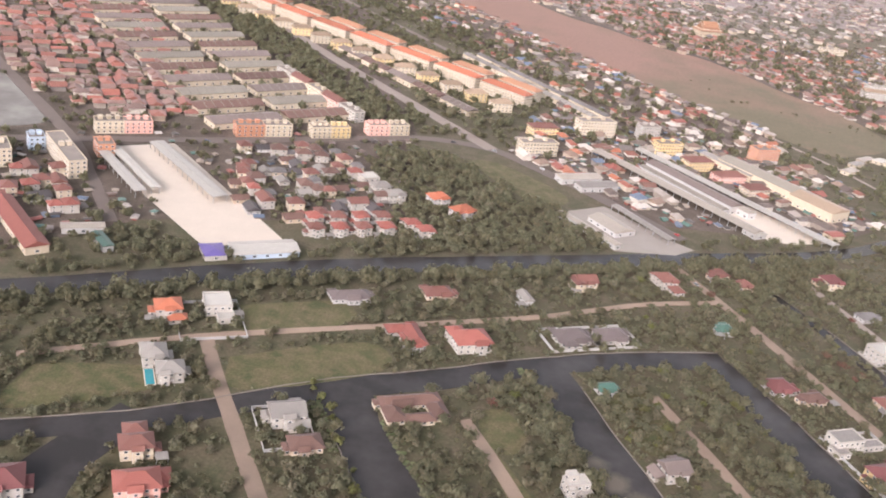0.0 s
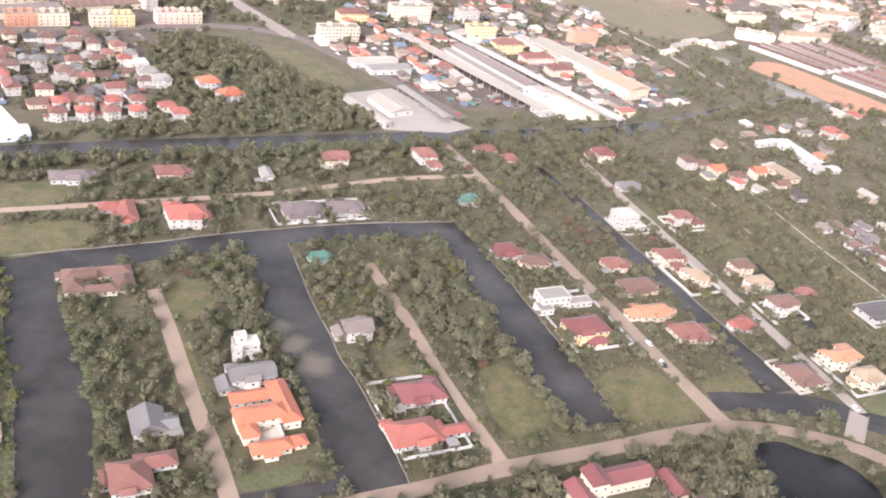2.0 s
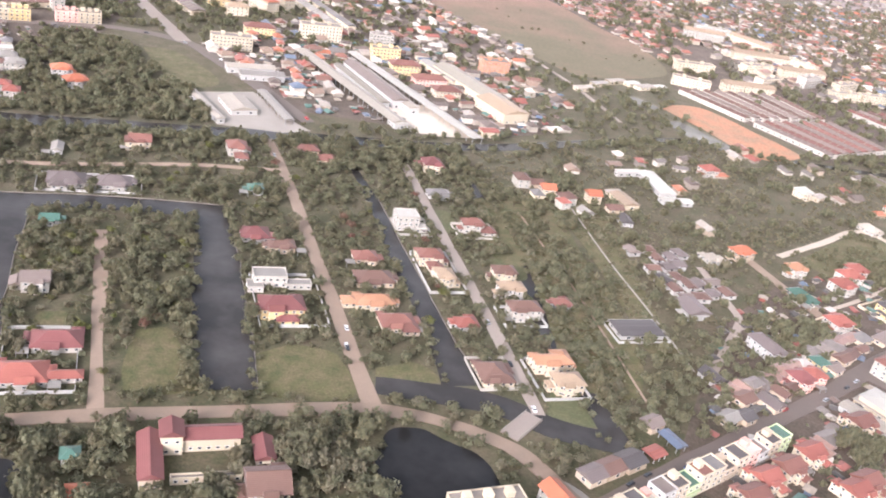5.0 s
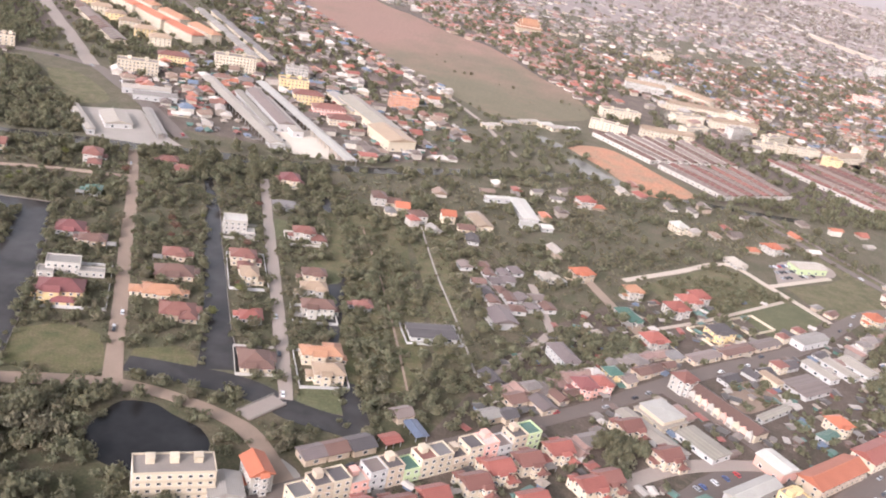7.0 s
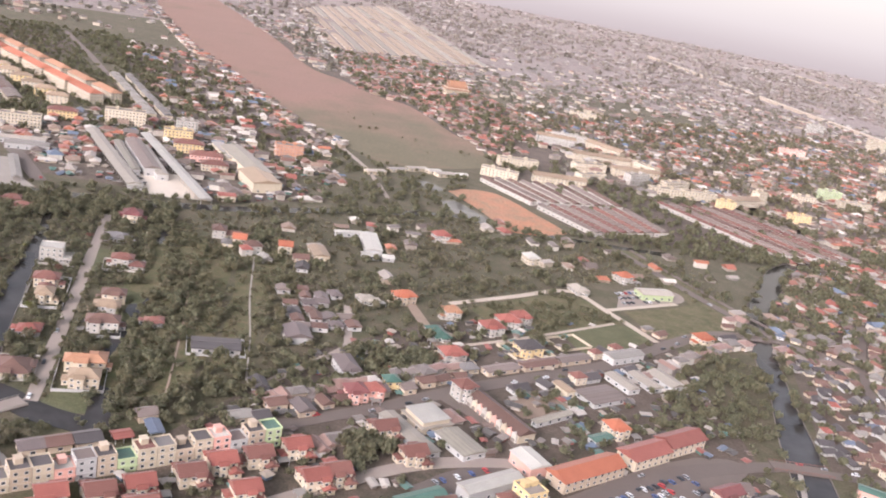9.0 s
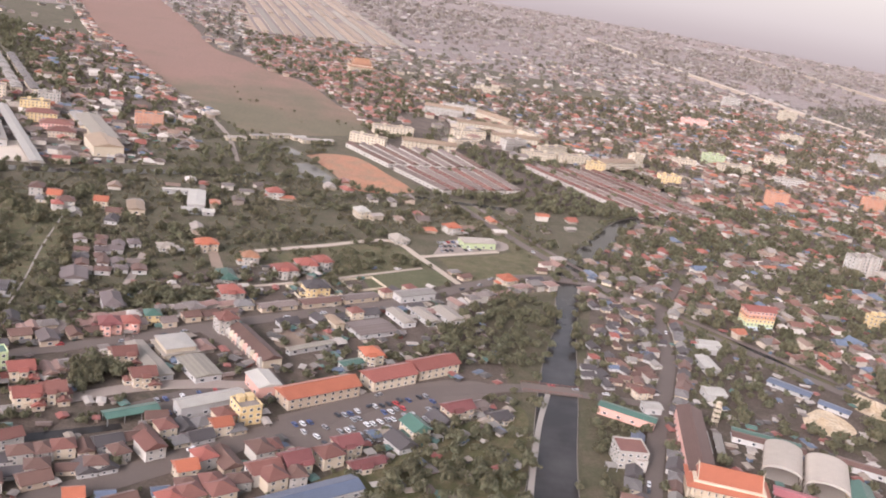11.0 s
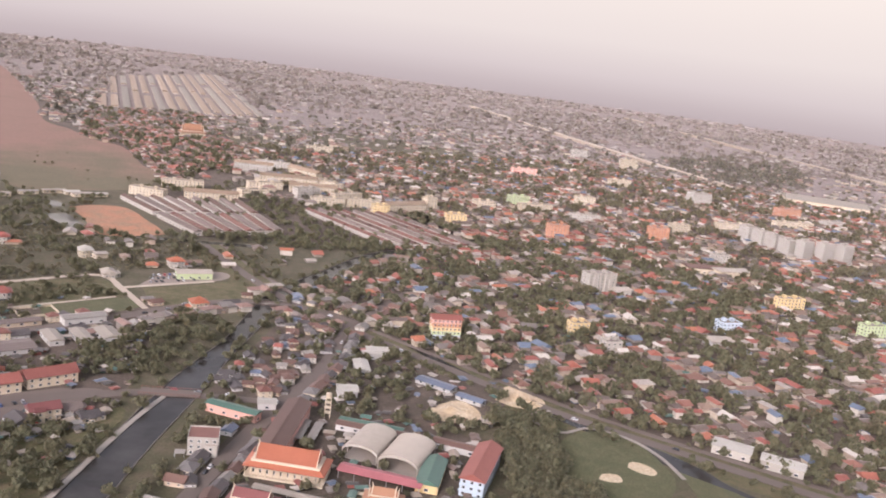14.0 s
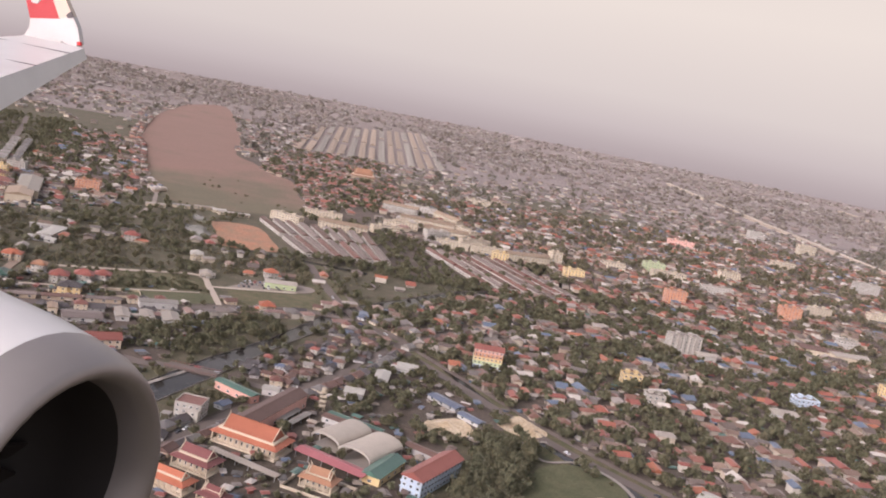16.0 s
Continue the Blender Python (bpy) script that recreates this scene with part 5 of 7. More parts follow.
shed(893, 402, 36, 4, 3.6, "green", "grey", rot=-10, label="long shed edged with green sheet roofing")
shed(941, 388, 26, 7, 3.6, "brown", "grey", rot=-16, label="low school range with a brown roof")
shed(893, 396.5, 38, 7, 3.4, "brown", "grey", rot=-10, label="long low building with a brown roof")
shed(816.5, 399, 31, 7, 5, "green", "pink", rot=-18, label="long shed with a teal green roof")
villa(812, 353, 15, 14, "rust", "white", 3, 10, "flat", wings=[(4, -6, 6, 6, 2)])
for hx, hy, w, d in ((878.5, 493, 9, 20), (874, 450, 12, 11), (886, 529, 15, 8), (883, 520, 13, 7), (832, 415, 10, 8)):
    shed(hx, hy, w, d, 4, "white", rot=12, label="small shed with a white sheet roof", group="white-roofed sheds")
for hx, hy, w, d in ((928, 481, 26, 9), (950, 462, 18, 7)):
    shed(hx, hy, w, d, 2.6, "blue", "grey", rot=-30, rise=0.9, label="low shed with a blue sheet roof", group="blue-roofed sheds")

# slender water tower beside the school
tower = thing("water_tower", 867, 412, 0, "tall cream water tower on a lattice of posts", "tower")
for sx in (-1.6, 1.4):
    for sy in (-1.6, 1.4):
        g = Geo(); g.box(sx, sx + 0.25, sy, sy + 0.25, 0, 12); part("post", g, WALL["cream"], tower)
for z in (3, 6, 9, 11.8):
    g = Geo(); g.box(-1.8, 1.8, -1.8, 1.8, z, z + 0.25); part("platform", g, WALL["cream"], tower)
g = Geo(); g.tube(0, 0, 12.05, 14.4, 1.6, 1.6, 12); g.tube(0, 0, 14.4, 15.1, 1.7, 0.2, 12); part("tank", g, WALL["cream"], tower)

def heap(x, y, r, h, mat, label):
    """Loose pile with an uneven top."""
    g, n = Geo(), 22
    ring = lambda k: [(x + r * k * math.cos(a) * (1 + 0.25 * noise.noise((x + 2 * math.cos(a), y + 2 * math.sin(a), k))), y + r * k * math.sin(a) * (1 + 0.25 * noise.noise((x + 2 * math.cos(a), y + 2 * math.sin(a), k + 5))),
                       h * (1 - k) * (1 + 0.5 * noise.noise((3 * math.cos(a), 3 * math.sin(a), k * 4 + x)))) for a in (2 * math.pi * i / n for i in range(n))]
    for a, b in ((1.0, 0.8), (0.8, 0.55), (0.55, 0.3), (0.3, 0.08)):
        g.solid(ring(a), ring(b), cap=b == 0.08)
    tagged(part("heap", g, mat), label, "heap")


heap(980, 481, 12, 3.5, SAND, "heap of pale rubble and sand on bare ground")
heap(990, 470, 7, 2.2, SAND, "low heap of pale sand on bare ground")
heap(938, 446, 8, 1.6, SAND, "low heap of yellow sand in a clearing")
heap(948, 440, 5, 1.2, SAND, "small heap of yellow sand in a clearing")

# building painted in rainbow bands
rb = thing("apartment_block", 932, 588, 14, "five-storey apartment block painted in rainbow bands", "building")
for f, c in enumerate(("blue", "lime", "yellow", "orange", "pink")):
    g = Geo(); g.box(-11, 11, -6, 6, f * 3.0, f * 3.0 + 3.0); part("storey", g, WALL[c], rb)
    windows(rb, -11, 11, -6, 6, 1, 3.0, f * 3.0, 1.5, 1.4, 3.1)
g = Geo(); g.roof(-11.8, 11.8, -6.8, 6.8, 15, 2.2, False); part("roof", g, ROOF["red"], rb)
take_box(932, 588, 14, 22, 12)

# white hotel with tall fins
hotel = block(1078, 788, 30, 14, 6, "white", 24, name="hotel", label="white six-storey hotel with tall upright fins", gap=4)
for i in range(6):
    g = Geo(); g.box(-15 + i * 5.8, -14 + i * 5.8, -8.6, -7.02, 0, 20.5); part("fin", g, WALL["white"], hotel)
shed(1100, 786, 18, 12, 6, "pale", "white", 24, label="white annex with a pale roof")

# low sheds along the lane at the field's near end
for hx, hy, w, d, tint in ((456, 884, 22, 9, "pale"), (474, 912, 20, 8, "sheet"), (493, 934, 24, 8, "pale"), (511, 938, 16, 9, "white"), (524, 934, 22, 10, "pale"), (541, 944, 14, 9, "white")):
    shed(hx, hy, w, d, 3.4, tint, "cream", 40, rise=0.9, label="low lane-side shed with a %s roof" % SAY[tint], group="lane-side sheds")

# terraced rows and white walk-up blocks beyond the orange earth
for i in range(9):
    far, near = Vector((566 + 14.2 * i, 948 + 6.6 * i)), Vector((686 + 8.8 * i, 813 + 6.4 * i))
    way = near - far
    for f0, f1 in ((0.0, 0.47), (0.53, 1.0)):
        c = far + way * (f0 + f1) / 2
        tint = ("brown", "dust", "dust", "rust")[(i * 2 + (f0 > 0)) % 4]
        shed(c.x, c.y, 8.8, way.length * (f1 - f0), 4.5, tint, "white", math.degrees(math.atan2(way.y, way.x)) + 90, rise=1.7, name="terraced_row", label="long terraced row with a faded %s roof" % SAY[tint], group="terraced rows", over=0.3)
for i in range(8):
    for k in range(2):
        shed(792 + 13.2 * i + 54 * k, 967 + 5.5 * i - 66 * k, 8.2, 82, 4.5, ("rust", "dust", "brown")[i % 3], "white", 39, rise=1.8, name="terraced_row", label="long terraced row with a faded %s roof" % ("rust red", "dusty brown", "brown")[i % 3], group="terraced rows", over=0.2)
for bx, by, w, f, turn in ((648, 1250, 54, 4, 5), (668, 1290, 50, 4, 5), (710, 1186, 78, 3, 12), (716, 1272, 72, 3, -41), (689, 1060, 42, 3, 42), (751, 1136, 62, 3, 16), (748, 1097, 34, 4, 42), (798, 1112, 42, 3, 41),
                           (780, 1062, 42, 3, 19), (823, 1078, 44, 3, 19), (875, 1088, 62, 3, 39), (582, 982, 42, 3, -8), (650, 1003, 62, 3, 14), (765, 1190, 46, 3, -41), (600, 1060, 50, 3, 20), (906, 1125, 16, 5, 39), (690, 1120, 46, 3, 30)):
    block(bx, by, w, 12, f, "cream" if f != 4 else "white", turn, roof="tan" if w > 50 else None, shape="gable" if w > 50 else "flat", label="%s %d-storey walk-up block among terraced rows" % ("cream" if f != 4 else "white", f), group="walk-up blocks", gap=4.2, balcony=f == 4)
for i in range(4):
    block(1345 + 10 * i, 1180 - 24 * i, 15, 20, 7, "white", 26, label="white seven-storey apartment block in a close row", group="white apartment towers", gap=3.6, balcony=True)
for i in range(3):
    block(1391 + 26.5 * i, 1093 + 2 * i, 17, 15, 8, "white", 26, label="narrow white eight-storey apartment block", group="white apartment towers", gap=3.6, balcony=True)
for bx, by, w, d, f, wall in ((1066, 1042, 25, 14, 5, "orange"), (1206, 1112, 26, 14, 5, "orange"), (848, 1040, 20, 12, 4, "yellow"), (1032, 1252, 30, 14, 4, "lime"), (1054, 1216, 48, 14, 3, "cream"), (1250, 1180, 28, 14, 4, "cream"), (1360, 1500, 38, 20, 6, "white"), (1310, 1890, 34, 18, 7, "cream"), (1219, 2003, 34, 18, 6, "white"), (1119, 1180, 44, 12, 3, "white"), (1352, 1266, 60, 14, 3, "cream"), (1471, 1354, 70, 14, 3, "cream"), (1500, 1463, 44, 18, 5, "orange"), (1272, 808, 30, 10, 4, "yellow"),
                              (980, 1190, 30, 14, 3, "cream"), (940, 1060, 26, 13, 3, "yellow"), (1140, 1330, 30, 14, 4, "cream"), (1240, 1600, 40, 16, 4, "cream"), (1500, 1000, 40, 16, 4, "cream"), (1260, 1010, 24, 12, 3, "white"),
                              (1180, 700, 20, 12, 3, "blue"), (1040, 640, 16, 10, 3, "yellow"), (1060, 600, 14, 11, 3, "white"), (1325, 740, 24, 12, 4, "lime"), (1560, 1420, 40, 18, 3, "white"), (700, 1560, 44, 16, 3, "cream"), (1065, 1590, 45, 16, 4, "pink")):
    block(bx, by, w, d, f, wall, 20, label="%s %d-storey block among low houses" % (wall, f), group="blocks among low houses", gap=4)
shed(1222, 940, 46, 22, 6, "brown", "cream", 10, label="cream factory hall with a brown roof")
shed(1250, 935, 40, 20, 7, "pale", "cream", 22, label="cream factory hall with a pale roof")
shed(1655, 1690, 150, 60, 8, "pale", "cream", -12, label="very large hall with a pale yellowish roof")
shed(1160, 655, 22, 16, 5, "pale", "grey", 15, label="hall with a pale sheet roof")
shed(1105, 430, 22, 14, 5, "white", "white", -25, label="hall with a white sheet roof")
shed(1130, 415, 24, 12, 5, "white", "white", -25, label="hall with a white sheet roof")

# two orange-roofed houses in the wood, and a walled cluster of small villas
villa(38, 640, 14, 11, "orange", "grey", 2, 30)
villa(56, 622, 16, 12, "orange", "grey", 2, 40)
for i in range(4):
    for k in range(2):
        villa(-42 + 15 * i - 3 * k, 556 + 6 * i + 17 * k, 10, 9, "red" if (i + k) % 2 else "rust", "white", 2, 24)
villa(20, 586, 10, 9, "red", "white", 2, 24)
villa(30, 578, 10, 9, "red", "white", 2, 24)
villa(-15, 660, 13, 12, "white", "white", 2, 30, "flat")
villa(-5, 645, 13, 10, "sheet", "white", 2, 30)
villa(6, 633, 14, 10, "sheet", "white", 2, 30)

# terraces of the far western district
for i in range(13):
    for k in range(2):
        tx, ty = (-126 - 20.5 * i, 751 + 31 * i) if k == 0 else (-72 - 19.5 * i, 795 + 31 * i)
        shed(tx, ty, 62, 20, 5, ("dust", "brown", "fade")[(i + k) % 3], "cream", 38, rise=3.0, name="terraced_row", label="broad terraced row with a dull %s roof" % ("dusty brown", "brown", "faded tan")[(i + k) % 3], group="western terraced rows")

# row of tan two-storey houses and a long grey row beside the orange-roofed blocks
for i in range(7):
    shed(190 - 18.5 * i, 940 + 27 * i, 11, 31, 5, "sheet", "cream", 33, rise=1.6, name="terraced_row", label="grey-roofed terraced row along the road", group="grey terraced rows")
    shed(206 - 18.5 * i, 948 + 27 * i, 9, 31, 5, "grey", "cream", 33, rise=1.6, name="terraced_row", label="grey-roofed terraced row along the road", group="grey terraced rows")


def garden_wall(x, y, rot, w, d, mat="white", h=1.7, label="white plastered garden wall round a villa plot"):
    root = thing("garden_wall", x, y, rot, label, "wall", "garden walls")
    for a in ((-w / 2, w / 2, -d / 2, -d / 2 + 0.25), (-w / 2, -w / 2 + 0.25, -d / 2 + 0.25, d / 2), (w / 2 - 0.25, w / 2, -d / 2 + 0.25, d / 2), (-w / 2 + 0.25, w / 2 - 0.25, d / 2 - 0.25, d / 2)):
        g = Geo(); g.box(*a, 0, h); part("wall", g, WALL[mat], root)


for x, y, rot, w, d, mat in ((384, 407, 20, 24, 20, "grey"), (400, 354, 20, 24, 34, "grey"), (337, 440, 20, 22, 46, "grey"), (317, 492, 20, 22, 22, "white"), (356, 503, 20, 26, 20, "white"), (369, 348, 20, 20, 26, "white"),
                             (-82, 430, 20, 34, 38, "grey"), (128, 468, 20, 58, 24, "grey"), (264, 380, 20, 34, 50, "grey"),
                             (-30, 347, 20, 24, 32, "grey"), (176, 295, 20, 30, 48, "grey"), (448, 415, 20, 32, 22, "grey"), (622, 502, 38, 30, 24, "cream"), (650, 530, 40, 26, 20, "cream"), (577, 466, 40, 22, 22, "cream")):
    garden_wall(x, y, rot, w, d, mat)
pool = thing("swimming_pool", -97, 372, 20, "small turquoise swimming pool beside a villa", "pool")
g = Geo(); g.box(-2.5, 2.5, -7, 7, 0, 0.35, 0, 0.1); part("pool_edge", g, PALE_CONCRETE, pool)
g = Geo(); g.box(-2, 2, -6.5, 6.5, 0.3, 0.38); part("pool_water", g, plain("turquoise_water", (0.05, 0.28, 0.32), 0.1), pool)

# ---- trees ----
ICO_V = np.array([(0, 0, 1)] + [(0.894 * math.cos(radians(72 * i)), 0.894 * math.sin(radians(72 * i)), 0.447) for i in range(5)]
                 + [(0.894 * math.cos(radians(72 * i + 36)), 0.894 * math.sin(radians(72 * i + 36)), -0.447) for i in range(5)] + [(0, 0, -1)])
ICO_F = np.array([(0, 1 + i, 1 + (i + 1) % 5) for i in range(5)] + [(1 + i, 6 + i, 1 + (i + 1) % 5) for i in range(5)]
                 + [(1 + (i + 1) % 5, 6 + i, 6 + (i + 1) % 5) for i in range(5)] + [(11, 6 + (i + 1) % 5, 6 + i) for i in range(5)])


OCT_V = np.array([(0, 0, 1), (1, 0, 0), (0, 1, 0), (-1, 0, 0), (0, -1, 0), (0, 0, -1)], float)
OCT_F = np.array([(0, 1, 2), (0, 2, 3), (0, 3, 4), (0, 4, 1), (5, 2, 1), (5, 3, 2), (5, 4, 3), (5, 1, 4)])


def raw_mesh(name, v, f, slots=None):
    me = bpy.data.meshes.new(name)
    me.vertices.add(len(v))
    me.vertices.foreach_set("co", np.ascontiguousarray(v, np.float32).ravel())
    me.loops.add(3 * len(f))
    me.loops.foreach_set("vertex_index", np.ascontiguousarray(f, np.int32).ravel())
    me.polygons.add(len(f))
    me.polygons.foreach_set("loop_start", np.arange(0, 3 * len(f), 3, dtype=np.int32))
    if slots is not None:
        me.polygons.foreach_set("material_index", np.ascontiguousarray(slots, np.int32))
    me.update(calc_edges=True)
    return me


def crown(seed, clumps, tall=1.0, cards=0):
    """A crown about 1 wide in radius: a dark uneven heart, and bent leaf sprays all over a lobed dome, with gaps between."""
    r = np.random.RandomState(seed)
    V, F = (ICO_V, ICO_F) if clumps > 7 else (OCT_V, OCT_F)
    lop = r.uniform(-0.15, 0.15, 2)
    heart = V * (1 + r.uniform(-0.25, 0.25, (len(V), 1))) * np.array((0.56, 0.56, 0.40 * tall)) + np.array((lop[0], lop[1], 0.38 * tall))
    n = (220 if clumps > 20 else int(4 + 3.6 * clumps)) + cards // 3
    a, up = r.uniform(0, 6.283, n), 1 - 1.2 * r.uniform(0, 1, n)
    q = np.sqrt(np.maximum(0.0, 1 - up * up))
    turn = r.uniform(0, 6.283, 4)
    lobes = 1 + 0.20 * np.sin(2 * a + turn[0]) + 0.16 * np.sin(3 * a + turn[1] + 2 * up) + 0.12 * np.sin(5 * a + turn[2] + 3 * up)
    out = np.stack([q * np.cos(a), q * np.sin(a), up], 1)
    mid = out * (lobes * r.uniform(0.62, 1.02, n))[:, None] * np.array((0.9, 0.9, 0.60 * tall)) + np.array((lop[0], lop[1], 0.42 * tall))
    face = out + r.normal(0, 0.45, (n, 3))
    face /= np.linalg.norm(face, axis=1)[:, None] + 1e-6
    side = np.cross(face, r.normal(0, 1, (n, 3)))
    side /= np.linalg.norm(side, axis=1)[:, None] + 1e-6
    rise = np.cross(face, side)
    s = (math.sqrt(7.0 / n) * r.uniform(0.6, 1.25, n))[:, None] / 1.6
    bend = face * s * 0.35
    spray = np.stack([mid + side * s * 1.1, mid + rise * s - bend, mid - side * s * 0.9, mid - rise * s * 0.8 - bend], 1).reshape(-1, 3)
    k = np.arange(n)[:, None] * 4 + len(V)
    sf = np.concatenate([k + np.array((0, 1, 2)), k + np.array((0, 2, 3))])
    return np.concatenate([heart, spray]), np.concatenate([F, sf])


def tree_prototype(seed, leaf, h, r, tall, label):
    root = thing("tree", 0, 0, 0, label, "tree", "garden trees")
    g = Geo()
    g.tube(0, 0, 0, h * 0.55, 0.28, 0.16, 7)
    for k in range(4):
        a = k * 1.7 + seed
        top = (math.cos(a) * r * 0.55, math.sin(a) * r * 0.55, h * 0.75)
        o = [(0.09 * math.cos(b), 0.09 * math.sin(b)) for b in (0, 2.1, 4.2)]
        g.solid([(x, y, h * 0.38) for x, y in o], [(top[0] + x * 0.5, top[1] + y * 0.5, top[2]) for x, y in o])
    part("trunk", g, BARK, root)
    v, f = crown(seed, 34, tall, 60)
    v = v * np.array([r, r, r]) + np.array([0, 0, h * 0.36])
    me = raw_mesh("crown", v, f)
    me.shade_flat()
    me.materials.append(LEAF[leaf])
    part("crown", me, None, root)
    return root


PROTO = [tree_prototype(1, 0, 6.5, 3.6, 1.0, "broad leafy green garden tree"), tree_prototype(2, 1, 7.0, 3.3, 1.25, "dusty olive green garden tree"),
         tree_prototype(3, 0, 8.5, 4.2, 1.1, "tall spreading dark green tree"), tree_prototype(4, 2, 5.0, 3.0, 0.9, "low tree with yellow-green leaves"),
         tree_prototype(5, 3, 5.5, 3.2, 0.9, "small tree with reddish-brown leaves"), tree_prototype(6, 0, 5.5, 2.6, 1.5, "slim upright green tree")]
rng = np.random.RandomState(7)
used = [False] * len(PROTO)


def plant(x, y, kind, size):
    m = pose(x, y, 0, 0, 0, rng.uniform(0, 360)) @ Matrix.Scale(size, 4)
    if not used[kind]:
        PROTO[kind].matrix_basis, used[kind] = m, True
    else:
        ob = copy_thing(PROTO[kind], m)
        ob.matrix_basis = m


def patches(x, y):
    """Slow change over the plan, from about -1 to 1: gardens here, houses there."""
    return np.sin(x * 0.047 + 2.1 * np.sin(y * 0.021)) * 0.5 + np.sin(y * 0.058 + 1.9 * np.sin(x * 0.027 + 1)) * 0.5


def scatter(poly, step, prob, seed, rot=0, jitter=0.48, lean=0.0):
    """Places on free ground in a polygon, in loose rows; lean: how far they follow the slow change."""
    r = np.random.RandomState(seed)
    c, s = math.cos(radians(rot)), math.sin(radians(rot))
    us, vs = [c * p[0] + s * p[1] for p in poly], [c * p[1] - s * p[0] for p in poly]
    gu, gv = np.meshgrid(np.arange(min(us), max(us), step), np.arange(min(vs), max(vs), step))
    u, v = gu.ravel() + r.uniform(-jitter, jitter, gu.size) * step, gv.ravel() + r.uniform(-jitter, jitter, gu.size) * step
    x, y = c * u - s * v, s * u + c * v
    prob = np.clip(prob + lean * patches(x, y), 0.02, 1)
    keep = inside(poly, x, y) & (r.uniform(0, 1, x.size) < prob) & free(x, y)
    return x[keep], y[keep]


def grove(name, places, sizes, leaf, label, clumps, seed, protos=4, tall=1.0, cards=0, base=0.25, thin=0.74):
    """Many trees as one thing: crowns of clumps down to the undergrowth."""
    r = np.random.RandomState(seed)
    x, y = places
    some = r.uniform(0, 1, len(x)) < thin
    x, y = x[some], y[some]
    if not len(x):
        return
    vs, fs, n = [], [], 0
    pick = r.randint(0, protos, len(x))
    for k in range(protos):
        v, f = crown(seed * 10 + k, clumps, tall, cards)
        i = np.where(pick == k)[0]
        if not len(i):
            continue
        a, s = r.uniform(0, 6.283, len(i)), 1.25 * (sizes[0] + (sizes[1] - sizes[0]) * r.uniform(0, 1, len(i)) ** 1.5)
        c, d = np.cos(a), np.sin(a)
        w = np.empty((len(i), len(v), 3))
        w[:, :, 0] = (c[:, None] * v[:, 0] - d[:, None] * v[:, 1]) * s[:, None] + x[i][:, None]
        w[:, :, 1] = (d[:, None] * v[:, 0] + c[:, None] * v[:, 1]) * s[:, None] + y[i][:, None]
        w[:, :, 2] = (v[:, 2][None] + base) * (s * r.uniform(1.0, 1.5, len(i)))[:, None]
        vs.append(w.reshape(-1, 3))
        fs.append((f[None] + (np.arange(len(i)) * len(v))[:, None, None]).reshape(-1, 3) + n)
        n += len(i) * len(v)
    me = raw_mesh(name, np.concatenate(vs), np.concatenate(fs))
    me.shade_flat()
    me.materials.append(LEAF[leaf])
    return tagged(new(name, me), label, "trees", kind="stuff")


# ---- small houses of the town ----
TOWN_ROOFS = islands("assorted_house_roofs", [(0.21, 0.105, 0.078), (0.36, 0.12, 0.08), (0.145, 0.112, 0.097), (0.23, 0.155, 0.12), (0.44, 0.16, 0.09), (0.185, 0.16, 0.145), (0.28, 0.12, 0.085), (0.38, 0.335, 0.295),
                                              (0.31, 0.10, 0.075), (0.165, 0.125, 0.105), (0.15, 0.19, 0.26), (0.22, 0.115, 0.085), (0.60, 0.55, 0.49), (0.29, 0.205, 0.155)])
RED_ROOFS = islands("red_house_roofs", [(0.36, 0.13, 0.095), (0.29, 0.12, 0.09), (0.24, 0.135, 0.11), (0.33, 0.14, 0.105), (0.20, 0.135, 0.115), (0.27, 0.17, 0.14)])
TOWN_WALLS = islands("assorted_house_walls", [(0.42, 0.37, 0.32), (0.66, 0.61, 0.54), (0.34, 0.29, 0.25), (0.48, 0.39, 0.31), (0.28, 0.25, 0.23), (0.60, 0.52, 0.42)])


def houses(name, places, size, rot, label, seed, roofs=TOWN_ROOFS, spread=8, tall=(2.4, 4.6), walls=TOWN_WALLS):
    r = np.random.RandomState(seed)
    x, y = places
    n = len(x)
    if not n:
        return
    w, d = r.uniform(size[0], size[1], n) / 2, r.uniform(size[0] * 0.7, size[1] * 0.75, n) / 2
    h = np.where(r.uniform(0, 1, n) < 0.55, tall[0], tall[1]) * r.uniform(0.9, 1.15, n)
    a = np.radians(rot + r.normal(0, spread, n) + 90 * r.randint(0, 2, n))
    rise, ins = d * r.uniform(0.4, 0.7, n), np.where(r.uniform(0, 1, n) < 0.5, 0.9, 0.0) * d
    one = np.ones(n)
    o = 1.1
    P = lambda px, py, pz: np.stack([px, py, pz], 1)
    body = [P(-w, -d, 0 * h), P(w, -d, 0 * h), P(w, d, 0 * h), P(-w, d, 0 * h), P(-w, -d, h), P(w, -d, h), P(w, d, h), P(-w, d, h)]
    top = [P(-w - o, -d - o, h), P(w + o, -d - o, h), P(w + o, d + o, h), P(-w - o, d + o, h), P(-w - o + ins, 0 * d, h + rise), P(w + o - ins, 0 * d, h + rise)]
    v = np.stack(body + top, 1)
    c, s = np.cos(a)[:, None], np.sin(a)[:, None]
    v[:, :, 0], v[:, :, 1] = c * v[:, :, 0] - s * v[:, :, 1] + x[:, None], s * v[:, :, 0] + c * v[:, :, 1] + y[:, None]
